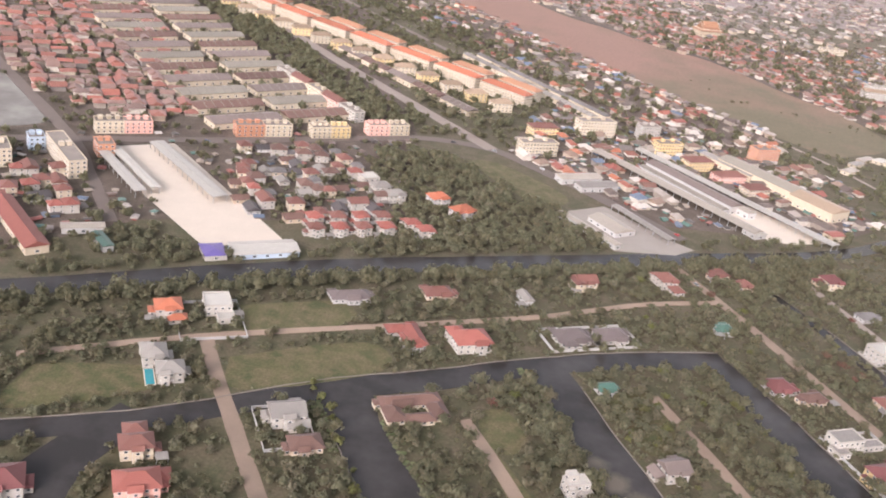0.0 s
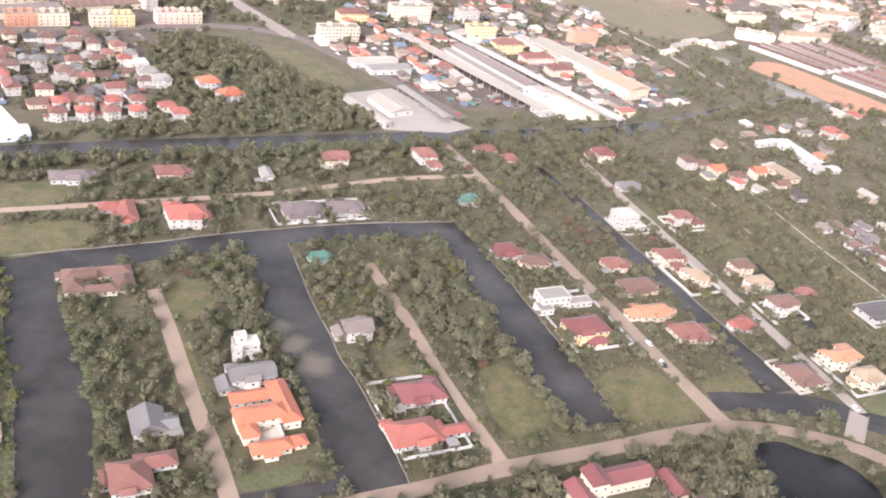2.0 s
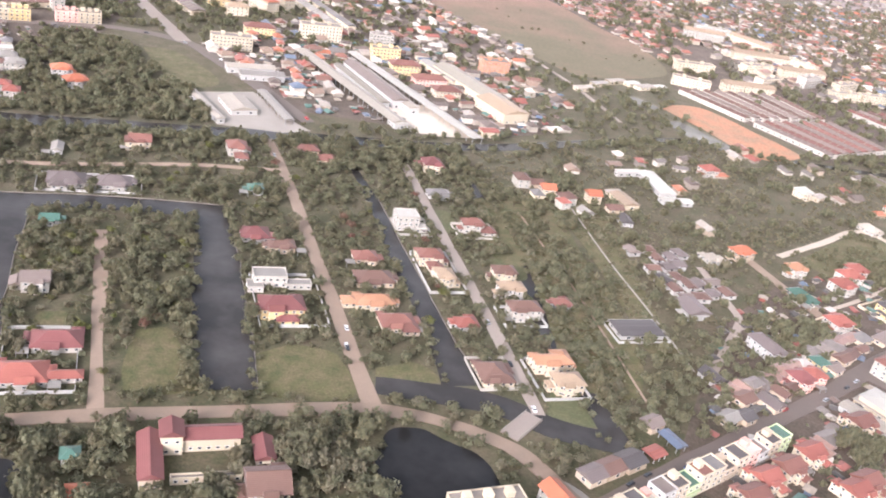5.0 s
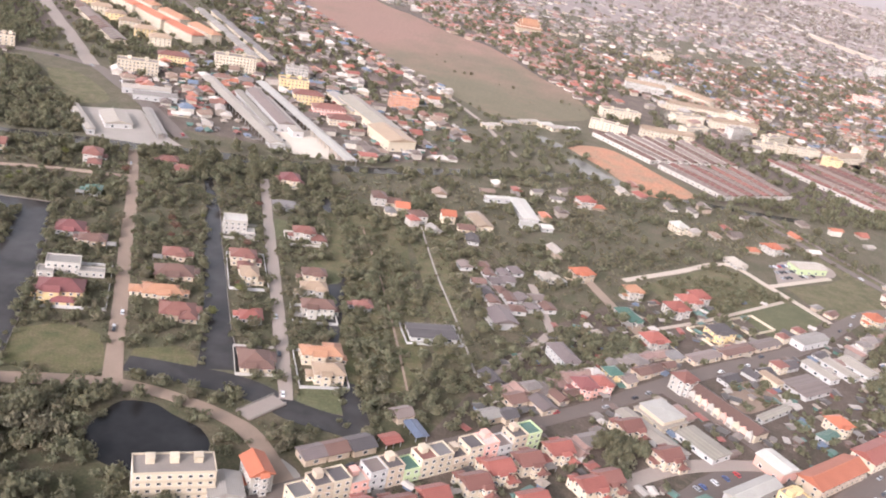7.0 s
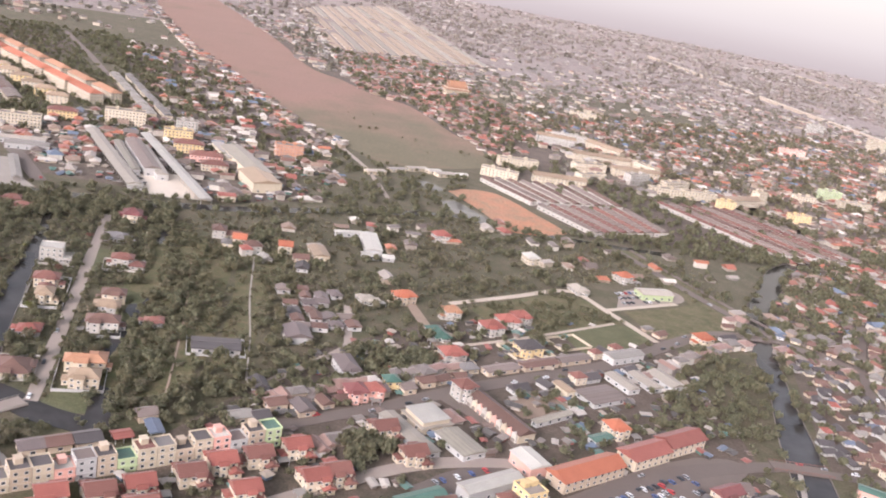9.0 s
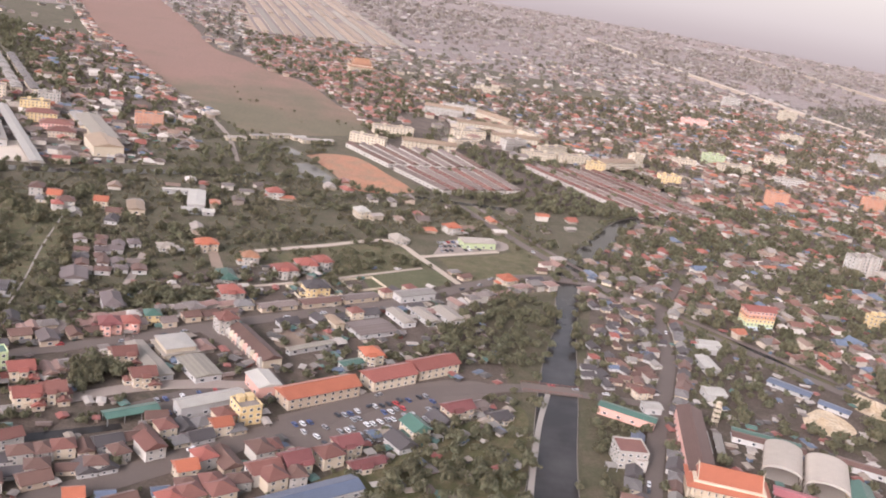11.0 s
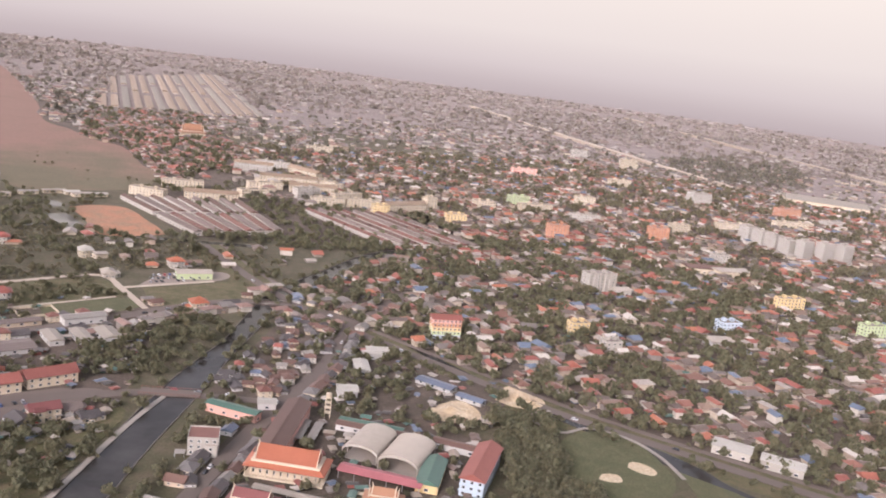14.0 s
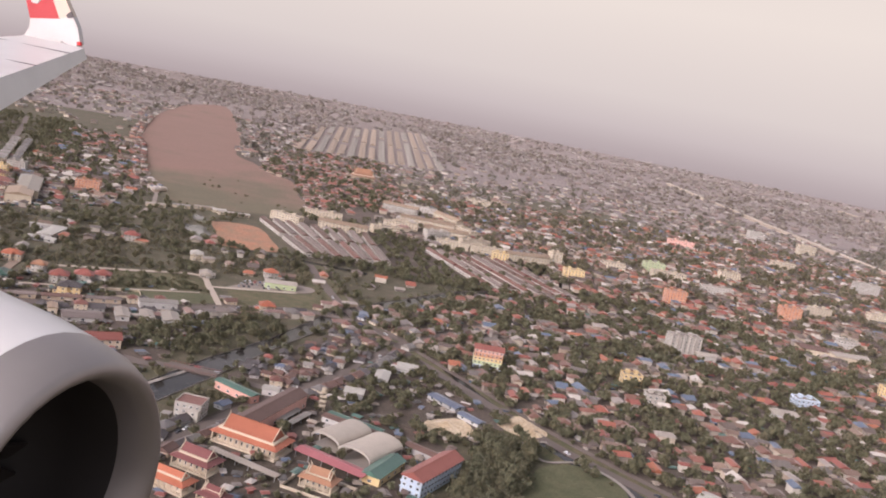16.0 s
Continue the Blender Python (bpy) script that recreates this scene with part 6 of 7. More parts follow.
    f = np.array([(0, 1, 5), (0, 5, 4), (1, 2, 6), (1, 6, 5), (2, 3, 7), (2, 7, 6), (3, 0, 4), (3, 4, 7),
                  (8, 9, 13), (8, 13, 12), (9, 10, 13), (10, 11, 12), (10, 12, 13), (11, 8, 12), (8, 10, 9), (8, 11, 10)])
    slots = np.tile(np.array([0] * 8 + [1] * 8), n)
    me = raw_mesh(name, v.reshape(-1, 3), (f[None] + (np.arange(n) * 14)[:, None, None]).reshape(-1, 3), slots)
    me.shade_flat()
    me.materials.append(walls), me.materials.append(roofs)
    return tagged(new(name, me), label, "houses", kind="stuff")


def small_house(w, d, floors, roof, wall, shape):
    root = thing("house", 0, 0, 0, "small %s house with a %s roof" % (wall, SAY[roof]), "house", "small town houses")
    h = floors * 2.9
    walls, top = volume(root, 0, 0, w, d, h, 0, roof, wall, shape, 0.7, win=False)
    windows(walls, -w / 2, w / 2, -d / 2, d / 2, floors, 2.9, 0, 1.5, 1.3, 4.2, True)
    panes, bm = walls.children[0], bmesh.new()             # far too small to tell apart: one mesh with the wall
    bm.from_mesh(walls.data)
    n = len(bm.faces)
    bm.from_mesh(panes.data)
    bm.faces.ensure_lookup_table()
    for f in bm.faces[n:]:
        f.material_index += 1
    bm.to_mesh(walls.data)
    bm.free()
    walls.data.materials.append(FRAME), walls.data.materials.append(GLASS)
    bpy.data.objects.remove(panes)
    return root


KINDS = [(10, 9, 2, "rust", "cream", "hip"), (11, 8, 1, "brown", "tan", "gable"), (9, 8, 2, "red", "white", "hip"), (12, 9, 1, "dark", "grey", "gable"), (9, 9, 2, "orange", "cream", "gable"),
         (10, 8, 1, "sheet", "white", "gable"), (11, 9, 2, "brown", "white", "hip"), (9, 7, 1, "blue", "grey", "gable"), (12, 9, 2, "rust", "white", "gable"), (10, 8, 1, "grey", "cream", "hip")]
SMALL = [None] * len(KINDS)


def put_house(x, y, k, rot, size=1.0):
    m = pose(x, y, 0, 0, 0, rot) @ Matrix.Scale(size, 4)
    if SMALL[k] is None:
        SMALL[k] = small_house(*KINDS[k])
        SMALL[k].matrix_basis = m
    else:
        copy_thing(SMALL[k], m).matrix_basis = m


def district(poly, step, prob, rot, seed, spread=8, weights=None, size=1.0):
    """Single small houses on free ground."""
    r = np.random.RandomState(seed)
    for x, y in zip(*scatter(poly, step, prob, seed)):
        if free(x, y):
            k = r.choice(len(KINDS), p=weights)
            turn = rot + r.normal(0, spread) + 90 * r.randint(0, 2)
            put_house(x, y, k, turn, size * r.uniform(0.9, 1.1))
            take_box(x, y, turn, KINDS[k][0] * size, KINDS[k][1] * size, 0.8)


district([(796, 430), (842, 430), (856, 490), (858, 575), (812, 606), (806, 530)], 8.5, 0.75, 15, 21, 12, [0.05, 0.36, 0.02, 0.3, 0.02, 0.06, 0.04, 0.05, 0.02, 0.08], 0.68)
district([(800, 210), (815, 330), (830, 330), (812, 205)], 9, 0.6, 10, 22, 8, [0.08, 0.3, 0.03, 0.3, 0.02, 0.02, 0.1, 0.05, 0.02, 0.08], 0.72)
district([(470, 330), (560, 415), (540, 440), (500, 420), (460, 350)], 15, 0.15, 40, 23, 8, [0.1, 0.35, 0.0, 0.35, 0.0, 0.0, 0.1, 0.0, 0.0, 0.1])
district([(585, 425), (650, 485), (720, 580), (700, 590), (640, 505), (570, 440)], 13, 0.55, 40, 24, 8, [0.12, 0.3, 0.02, 0.3, 0.03, 0.03, 0.1, 0.03, 0.02, 0.05])
district([(540, 225), (625, 318), (640, 296), (690, 335), (735, 398), (748, 385), (702, 325), (668, 295), (600, 215)], 13, 0.8, 42, 26, 4, [0.2, 0.2, 0.1, 0.14, 0.1, 0.04, 0.1, 0.06, 0.04, 0.02])
district([(-105, 580), (-60, 560), (5, 610), (-25, 700), (-60, 725), (-120, 690)], 14, 0.85, 25, 27, 4, [0.2, 0.1, 0.02, 0.2, 0.0, 0.08, 0.2, 0.0, 0.1, 0.1])
district([(-330, 480), (-250, 470), (-190, 540), (-215, 600), (-300, 600)], 15, 0.7, 35, 28, 5, [0.3, 0.05, 0.25, 0.05, 0.1, 0.05, 0.05, 0.0, 0.15, 0.0])
district([(440, 540), (470, 560), (450, 600), (420, 590)], 13, 0.7, 20, 30)
district([(400, 560), (425, 570), (410, 620), (385, 600)], 13, 0.6, 20, 31)

r0 = np.random.RandomState(3)
PLACES = scatter(TOWN_E, 12.2, 0.50, 41, 22, 0.34, 0.45)
houses("town_houses", PLACES, (5.5, 12.5), 22, "close-set small houses with red, brown and grey roofs", 41, spread=7)
for px_, py_ in zip(*PLACES):
    take_box(px_, py_, 22, 8, 8, 0)
houses("town_houses", scatter([(-520, 930), (-400, 780), (-190, 715), (-165, 760), (-380, 1330), (-560, 1300)], 14, 0.8, 42, 26, 0.2, 0.15), (9, 14), 26, "red-roofed detached houses in rows", 42, RED_ROOFS, 4)
houses("town_houses", scatter([(240, 930), (330, 880), (420, 930), (250, 1180), (60, 1420), (-60, 1420), (90, 1150)], 15, 0.45, 43), (8, 13), 30, "scattered small houses along a road", 43)
houses("town_houses", scatter([(360, 1330), (470, 1130), (580, 1080), (640, 1220), (560, 1500), (400, 1900), (200, 1800)], 14, 0.55, 44, 36, 0.4, 0.3), (8, 13), 26, "rows of red and brown roofed houses", 44, RED_ROOFS, 5)
EDGE_W = [(x, y, 1) for x, y in ((404, 974), (322, 1060), (240, 1178), (127, 1355), (34, 1483), (-195, 1895))]
for n, off in ((140, 4), (141, -8)):
    b, r = sides([(x, y, 2 * abs(off)) for x, y, w in EDGE_W])[0 if off > 0 else 1], np.random.RandomState(n)
    q = [(ax + (bx - ax) * f, ay + (by - ay) * f) for (ax, ay), (bx, by) in zip(b, b[1:]) for f in np.arange(0, 1, 12.5 / max(13, math.hypot(bx - ax, by - ay))) if r.uniform() < 0.85]
    houses("town_houses", (np.array([c[0] for c in q]), np.array([c[1] for c in q])), (6, 10), -34, "row of small houses along the brown field", n, spread=5)
houses("town_houses", scatter([(400, 700), (560, 800), (700, 800), (560, 690), (520, 560), (440, 620)], 24, 0.35, 45), (8, 13), 26, "scattered small houses among trees", 45)
houses("town_houses", scatter([(560, 780), (760, 815), (840, 780), (800, 640), (740, 700), (640, 660)], 20, 0.3, 46), (8, 13), 26, "scattered small houses among trees", 46)
houses("town_houses", scatter([(1150, 380), (1400, 330), (1900, 700), (2300, 1400), (1900, 1700), (1400, 900)], 13, 0.5, 47, 20, 0.3, 0.4), (6, 12), 20, "small houses of the eastern town", 47, spread=14)


def far_places(step, y0, y1, prob, seed):
    r = np.random.RandomState(seed)
    gx, gy = np.meshgrid(np.arange(-2600, 4600, step), np.arange(y0, y1, step))
    x, y = gx.ravel() + r.uniform(-0.5, 0.5, gx.size) * step, gy.ravel() + r.uniform(-0.5, 0.5, gx.size) * step
    patch = np.sin(x * 0.0061 + 1.3 * np.sin(y * 0.0034)) + np.sin(y * 0.0075 + 1.7 * np.sin(x * 0.0043))
    keep = (r.uniform(0, 1, x.size) < np.clip(prob + 0.17 * patch, 0.06, 0.9)) & free(x, y) & (np.hypot(x - 600, y) < 4700)
    for poly, mat, text, z in FIELDS:
        if max(p[1] for p in poly) > 1200 and mat is not TOWN_GROUND:
            keep &= ~inside(poly, x, y)
    keep &= (np.abs(x + (y - 800) * 0.9 + 60) > 30) | (y > 1500)
    keep &= (x > -600) | (y > 900)
    keep &= ~(inside(TOWN_E, x, y) | ((y < 1500) & (x > -560) & (x < 640)))
    return x[keep], y[keep]


# distance palettes: contrast cut and colours greyed, haze painted in
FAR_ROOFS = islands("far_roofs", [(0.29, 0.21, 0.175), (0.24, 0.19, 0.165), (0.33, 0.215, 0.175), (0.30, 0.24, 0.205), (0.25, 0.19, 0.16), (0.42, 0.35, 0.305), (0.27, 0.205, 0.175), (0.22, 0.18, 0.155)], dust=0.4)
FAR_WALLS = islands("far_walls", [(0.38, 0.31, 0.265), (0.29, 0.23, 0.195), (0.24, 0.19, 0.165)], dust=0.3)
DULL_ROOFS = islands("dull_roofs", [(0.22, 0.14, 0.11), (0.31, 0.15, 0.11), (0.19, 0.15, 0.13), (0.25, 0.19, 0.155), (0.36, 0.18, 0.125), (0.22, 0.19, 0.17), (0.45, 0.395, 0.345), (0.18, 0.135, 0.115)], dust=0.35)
houses("far_houses", far_places(19, 1050, 2300, 0.40, 51), (9, 16), 24, "far low houses with roof colours greyed for haze", 51, DULL_ROOFS, 20)
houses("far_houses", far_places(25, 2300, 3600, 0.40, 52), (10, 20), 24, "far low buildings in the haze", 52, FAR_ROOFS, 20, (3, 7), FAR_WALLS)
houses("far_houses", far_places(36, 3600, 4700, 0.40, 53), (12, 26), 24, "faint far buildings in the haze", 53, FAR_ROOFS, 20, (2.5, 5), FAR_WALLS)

# shops and dwellings shoulder to shoulder along the streets


def street_row(line, offset, width, kinds, seed, gaps=0.12, i0=0, i1=None):
    pts = smooth(line)
    length, d, r = 0.0, 0.0, np.random.RandomState(seed)
    for a, b in list(zip(pts, pts[1:]))[i0:i1]:
        t = Vector((b.x - a.x, b.y - a.y))
        L = t.length
        t.normalize()
        while d < L:
            x, y = a.x + t.x * d - t.y * offset, a.y + t.y * d + t.x * offset
            d += width * r.uniform(0.95, 1.25)
            if r.uniform() > gaps and free(x, y):
                turn = math.degrees(math.atan2(t.y, t.x)) + r.normal(0, 3) + (90 if r.uniform() < 0.3 else 0)
                put_house(x, y, r.choice(kinds), turn, r.uniform(0.72, 0.95))
                take_box(x, y, turn, 8, 7, 0.5)
        d -= L


MAIN, MARKET, CANALSIDE = ROADS[7][0], ROADS[9][0], ROADS[14][0]
grove("wood", scatter([(538, 346), (557, 364), (562, 344), (552, 320), (542, 321)], 5, 0.9, 111), (2.5, 4.2), 0, "dense trees behind the shops", 18, 111, 4, 1.1, 20)
EAST = [p for p in MAIN if p[0] > 500]
street_row(EAST, 12, 10.5, [1, 3, 3, 1, 9, 1, 7, 0], 31)
street_row([p for p in MAIN if p[0] > 580], -12, 10.5, [1, 3, 1, 9, 3, 0], 33, 0.6)
street_row([(505, 235, 1), (538, 267, 1), (572, 300, 1), (622, 330, 1)], 0, 9.5, [1, 1, 0, 6, 8, 1], 35, 0.05)
street_row([(520, 222, 1), (551, 248, 1), (598, 272, 1), (648, 302, 1)], 0, 9.5, [1, 6, 0, 1, 3, 2], 36, 0.05)
street_row([(535, 205, 1), (575, 235, 1), (625, 262, 1), (665, 285, 1)], 0, 10, [1, 6, 0, 4, 7, 1], 37, 0.1)
for a, b, n in (((586, 275), (628, 315), 142), ((578, 283), (620, 322), 146), ((550, 238), (600, 279), 143), ((544, 256), (582, 283), 144), ((579, 247), (598, 266), 145), ((612, 279), (634, 302), 147), ((556, 226), (590, 254), 148)):
    street_row([(*a, 1), ((a[0] + b[0]) / 2, (a[1] + b[1]) / 2, 1), (*b, 1)], 0, 8.2, [1, 3, 6, 1, 9, 3, 0], n, 0.03)
street_row(CANALSIDE, 10, 10, [1, 3, 9, 5, 1], 38, 0.15)
street_row(CANALSIDE, -10, 11, [1, 3, 9, 7, 5], 39, 0.3)
for k, (off, wid) in enumerate(((22, 12), (-23, 12))):
    L, R = sides([(x, y, 2 * abs(off)) for x, y, w in EAST])
    q = [((L if off > 0 else R)[i]) for i in range(0, len(L))]
    q = [(x, y) for x, y in q if free(x, y) and not 585 < x < 690]
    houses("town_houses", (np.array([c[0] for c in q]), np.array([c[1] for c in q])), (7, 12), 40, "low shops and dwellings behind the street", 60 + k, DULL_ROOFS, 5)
MARKET_AREA = [(120, 860), (100, 780), (200, 660), (360, 680), (430, 740), (440, 860), (330, 900), (180, 1000)]
houses("town_houses", scatter(MARKET_AREA, 15, 0.55, 48), (7, 15), 25, "small shops and sheds between market halls", 48, spread=8)

CLUTTER = islands("assorted_sheets_and_paint", [(0.42, 0.38, 0.34), (0.10, 0.09, 0.085), (0.30, 0.10, 0.08), (0.22, 0.19, 0.17), (0.55, 0.50, 0.45), (0.13, 0.17, 0.24), (0.17, 0.12, 0.10), (0.36, 0.30, 0.24), (0.08, 0.075, 0.07), (0.10, 0.19, 0.16)])
SHOPS = [(440, 270), (480, 200), (560, 215), (690, 240), (760, 330), (750, 430), (720, 600), (560, 520), (500, 440)]
houses("yard_clutter", scatter(MARKET_AREA, 6.5, 0.34, 150), (2.2, 6.0), 25, "stalls, awnings and pickups between the market halls", 150, CLUTTER, 20, (1.3, 2.2), CLUTTER)
houses("yard_clutter", scatter(SHOPS, 6.0, 0.30, 151), (1.8, 5.2), 40, "stalls, awnings and stored goods in the yards", 151, CLUTTER, 20, (1.2, 2.2), CLUTTER)
houses("yard_clutter", scatter([(796, 200), (842, 420), (868, 570), (815, 610), (880, 560), (985, 490), (955, 400), (950, 260)], 7.0, 0.30, 152), (1.8, 5.0), 15, "lean-tos and stored goods behind the houses", 152, CLUTTER, 20, (1.2, 2.2), CLUTTER)
houses("yard_clutter", scatter([(-420, 470), (-210, 470), (-150, 540), (20, 600), (20, 790), (-300, 640)], 8.0, 0.28, 153), (2.0, 5.5), 30, "lean-tos and parked pickups between the houses", 153, CLUTTER, 20, (1.3, 2.2), CLUTTER)
houses("yard_clutter", scatter(TOWN_E[:6] + [(1400, 900), (870, 860), (820, 720)], 9.0, 0.25, 154), (2.0, 5.0), 22, "lean-tos, awnings and cars between close-set houses", 154, CLUTTER, 20, (1.3, 2.4), CLUTTER)

# trees: single ones in the gardens, then groves and belts
ESTATE = [(-150, 180), (110, 215), (330, 250), (440, 300), (430, 400), (400, 560), (330, 640), (120, 545), (-60, 465), (-190, 410)]
tx, ty = scatter(ESTATE, 11.5, 0.30, 61)
near = np.argsort(np.hypot(tx - 250, ty - 380))[:190]
for x, y in zip(tx[near], ty[near]):
    plant(x, y, rng.choice(6, p=[0.32, 0.26, 0.16, 0.10, 0.06, 0.10]), rng.uniform(0.6, 1.25))
for x, y in RUSSET:
    plant(x, y, 4, rng.uniform(0.8, 1.2))
plant(336, 382, 3, 1.1)
grove("shrubbery", scatter(ESTATE, 5.0, 0.5, 62), (1.3, 3.6), 0, "dense garden trees and shrubs between the villas", 18, 62, 6, 1.0, 16, thin=0.55)
grove("shrubbery", scatter(ESTATE, 6.0, 0.34, 63), (1.0, 3.2), 1, "dusty shrubs and small trees between the villas", 18, 63, 6, 1.0, 10, thin=0.6)
grove("shrubbery", scatter([(108, 390), (150, 440), (205, 440), (230, 300), (150, 290)], 8, 0.25, 64), (1.5, 3.2), 2, "bright green shrubs by the water", 9, 64, 4, 0.8, 40)
MEADOW = [(345, 640), (400, 330), (440, 330), (520, 420), (580, 490), (560, 560), (650, 640), (690, 680), (780, 690), (790, 760), (640, 775), (560, 780), (470, 725)]
grove("scrub", scatter(ESTATE, 3.0, 0.42, 132, 20, 0.48, 0.35), (0.7, 1.9), 0, "low green scrub on the villa plots", 5, 132, 6, 0.8, thin=0.8)
grove("scrub", scatter(MEADOW, 3.6, 0.36, 133, 20, 0.48, 0.35), (0.7, 1.9), 1, "low dusty scrub on the grassland", 5, 133, 6, 0.8, thin=0.8)
BELT = [(75, 400), (92, 412), (140, 262), (118, 262), (95, 335)]
grove("canal_trees", scatter(BELT, 4.6, 0.8, 65), (2.4, 4.2), 0, "thick row of trees beside the canal", 18, 65, 6, 1.1, 20, thin=0.6)
grove("canal_trees", scatter([(160, 410), (205, 445), (245, 300), (222, 285), (205, 330)], 5, 0.75, 66), (2.2, 4.2), 0, "thick row of trees beside the canal", 18, 66, 6, 1.1, 20, thin=0.5)
grove("canal_trees", scatter([(200, 590), (340, 640), (350, 600), (270, 560), (240, 535), (225, 580)], 5.5, 0.7, 67), (2.4, 4.6), 0, "dense trees along the wide canal", 18, 67, 6, 1.1, 20)
WOOD = [(0, 545), (120, 590), (205, 625), (190, 640), (140, 660), (110, 665), (55, 742), (0, 755), (-20, 700), (5, 620)]
grove("wood", scatter(WOOD, 5.4, 0.8, 68), (2.2, 4.4), 0, "overgrown plot of dark green trees", 13, 68, 5, 1.0, 6)
grove("wood", scatter(WOOD, 9, 0.4, 69), (2.0, 4.0), 1, "dusty trees in an overgrown plot", 13, 69, 5, 1.0, 6)
grove("wood", scatter(MEADOW, 7.0, 0.40, 70), (1.6, 4.2), 0, "trees and thickets on open grassland", 13, 70, 5, 1.0, 6, thin=0.38)
grove("wood", scatter(MEADOW, 10, 0.3, 71), (1.4, 3.6), 1, "dusty thickets on open grassland", 13, 71, 5, 1.0, 6, thin=0.6)
grove("wood", scatter([(380, 500), (420, 500), (440, 330), (405, 330)], 5.5, 0.6, 72), (1.8, 3.8), 0, "thicket beside the ditch", 13, 72, 5, 1.0, 6, thin=0.4)
grove("wood", scatter([(500, 440), (560, 470), (570, 430), (520, 395)], 5.5, 0.75, 73), (2.0, 4.0), 0, "dark thicket behind the shops", 13, 73, 4, 1.0, 6)
grove("wood", scatter([(640, 400), (720, 430), (765, 440), (785, 560), (745, 570), (700, 450)], 6, 0.7, 74), (2.0, 4.2), 0, "trees between workshops and the canal", 13, 74, 4, 1.0, 6)
grove("wood", scatter([(630, 190), (765, 190), (760, 400), (735, 390), (700, 330), (665, 285)], 5.2, 0.85, 75), (2.2, 4.4), 0, "overgrown bank of dark green trees", 14, 75, 5, 1.0, 16, thin=0.36)
grove("wood", scatter([(958, 452), (1001, 440), (1002, 400), (1000, 360), (1015, 345), (1030, 300), (960, 300), (968, 335), (966, 400)], 4.6, 0.9, 76), (3.0, 5.2), 0, "dense dark trees beside the golf course", 18, 76, 5, 1.1, 40)
grove("wood", scatter([(1050, 345), (1075, 350), (1140, 310), (1120, 250), (1000, 280), (980, 310)], 7, 0.6, 77), (2.0, 4.2), 0, "trees round the golf course", 13, 77, 4, 1.0, 6)
grove("wood", scatter([(858, 430), (905, 440), (925, 470), (900, 540), (868, 560), (862, 490)], 6.5, 0.6, 78), (1.8, 3.6), 0, "trees between sheds", 14, 78, 4, 1.0, 10)
grove("wood", scatter([(300, 180), (380, 215), (375, 240), (318, 300), (230, 240), (130, 200), (180, 150)], 6, 0.75, 79), (2.0, 4.4), 0, "park trees round the pond", 18, 79, 6, 1.0, 20)
grove("wood", scatter([(-260, 440), (-150, 490), (-130, 510), (-170, 560), (-200, 490), (-330, 470)], 6.5, 0.6, 80), (2.0, 4.0), 0, "trees along the wide canal", 13, 80, 4, 1.0, 6)
grove("wood", scatter([(420, 340), (430, 300), (470, 320), (500, 350), (470, 400)], 6.5, 0.6, 81), (1.8, 3.6), 0, "thicket by the ditch", 14, 81, 4, 1.0, 10)
grove("town_trees", scatter([(-420, 470), (20, 600), (20, 790), (430, 740), (560, 800), (560, 900), (330, 900), (-60, 1450), (-560, 1350)], 10, 0.55, 82), (1.6, 3.8), 0, "street and garden trees among the houses", 6, 82, 5)
grove("town_trees", scatter([(790, 640), (870, 590), (1150, 390), (1500, 420), (1700, 900), (1100, 1000), (870, 900)], 6.4, 0.74, 83, 22, 0.48, -0.45), (1.6, 4.6), 0, "garden trees among close-set houses", 7, 83, 6)
grove("town_trees", scatter([(790, 640), (870, 590), (1150, 390), (1500, 420), (1700, 900), (1100, 1000), (870, 900)], 14, 0.5, 84), (1.8, 4.4), 1, "pale-leaved trees among close-set houses", 10, 84, 6)
grove("town_trees", scatter([(440, 270), (560, 215), (760, 330), (760, 620), (560, 520), (500, 440)], 6.5, 0.42, 85), (0.9, 2.6), 0, "trees in yards between the shops", 8, 85, 5)
grove("town_trees", scatter([(795, 200), (950, 260), (960, 420), (860, 600), (800, 620)], 9, 0.4, 86), (1.4, 3.4), 0, "trees among temple and canal houses", 8, 86, 5)
grove("belt", scatter([(60, 830), (100, 850), (-120, 1300), (-230, 1300)], 12, 0.7, 87), (2.5, 5), 1, "dusty tree belt between the districts", 5, 87, 5)
grove("belt", scatter([(200, 990), (250, 980), (60, 1300), (-80, 1450), (-120, 1420)], 12, 0.8, 88), (2.5, 5), 0, "tree belt beside the road", 5, 88, 5)
grove("belt", scatter([(440, 1090), (600, 1000), (640, 1060), (560, 1090), (470, 1130)], 11, 0.6, 89), (2.2, 4.5), 0, "trees at the edge of the brown field", 5, 89, 5)
grove("belt", scatter([(330, 1300), (360, 1320), (250, 1500), (200, 1560), (240, 1440)], 11, 0.8, 90), (2.5, 5), 0, "tree belt at the edge of the brown field", 5, 90, 5)
# leaves 4 and 5 are paled by distance, a painted haze
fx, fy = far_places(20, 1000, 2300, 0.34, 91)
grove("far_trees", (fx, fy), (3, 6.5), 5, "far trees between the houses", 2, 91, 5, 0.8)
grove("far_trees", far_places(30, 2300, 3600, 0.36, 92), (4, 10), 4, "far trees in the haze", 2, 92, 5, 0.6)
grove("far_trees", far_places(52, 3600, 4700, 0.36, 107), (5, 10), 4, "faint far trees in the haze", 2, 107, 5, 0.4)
grove("far_trees", scatter([(1449, 2196), (1700, 2500), (1928, 2561), (1712, 1951), (1423, 1787)], 18, 0.6, 93), (4, 8), 5, "far wood of trees paled for haze", 4, 93, 5, 0.7)

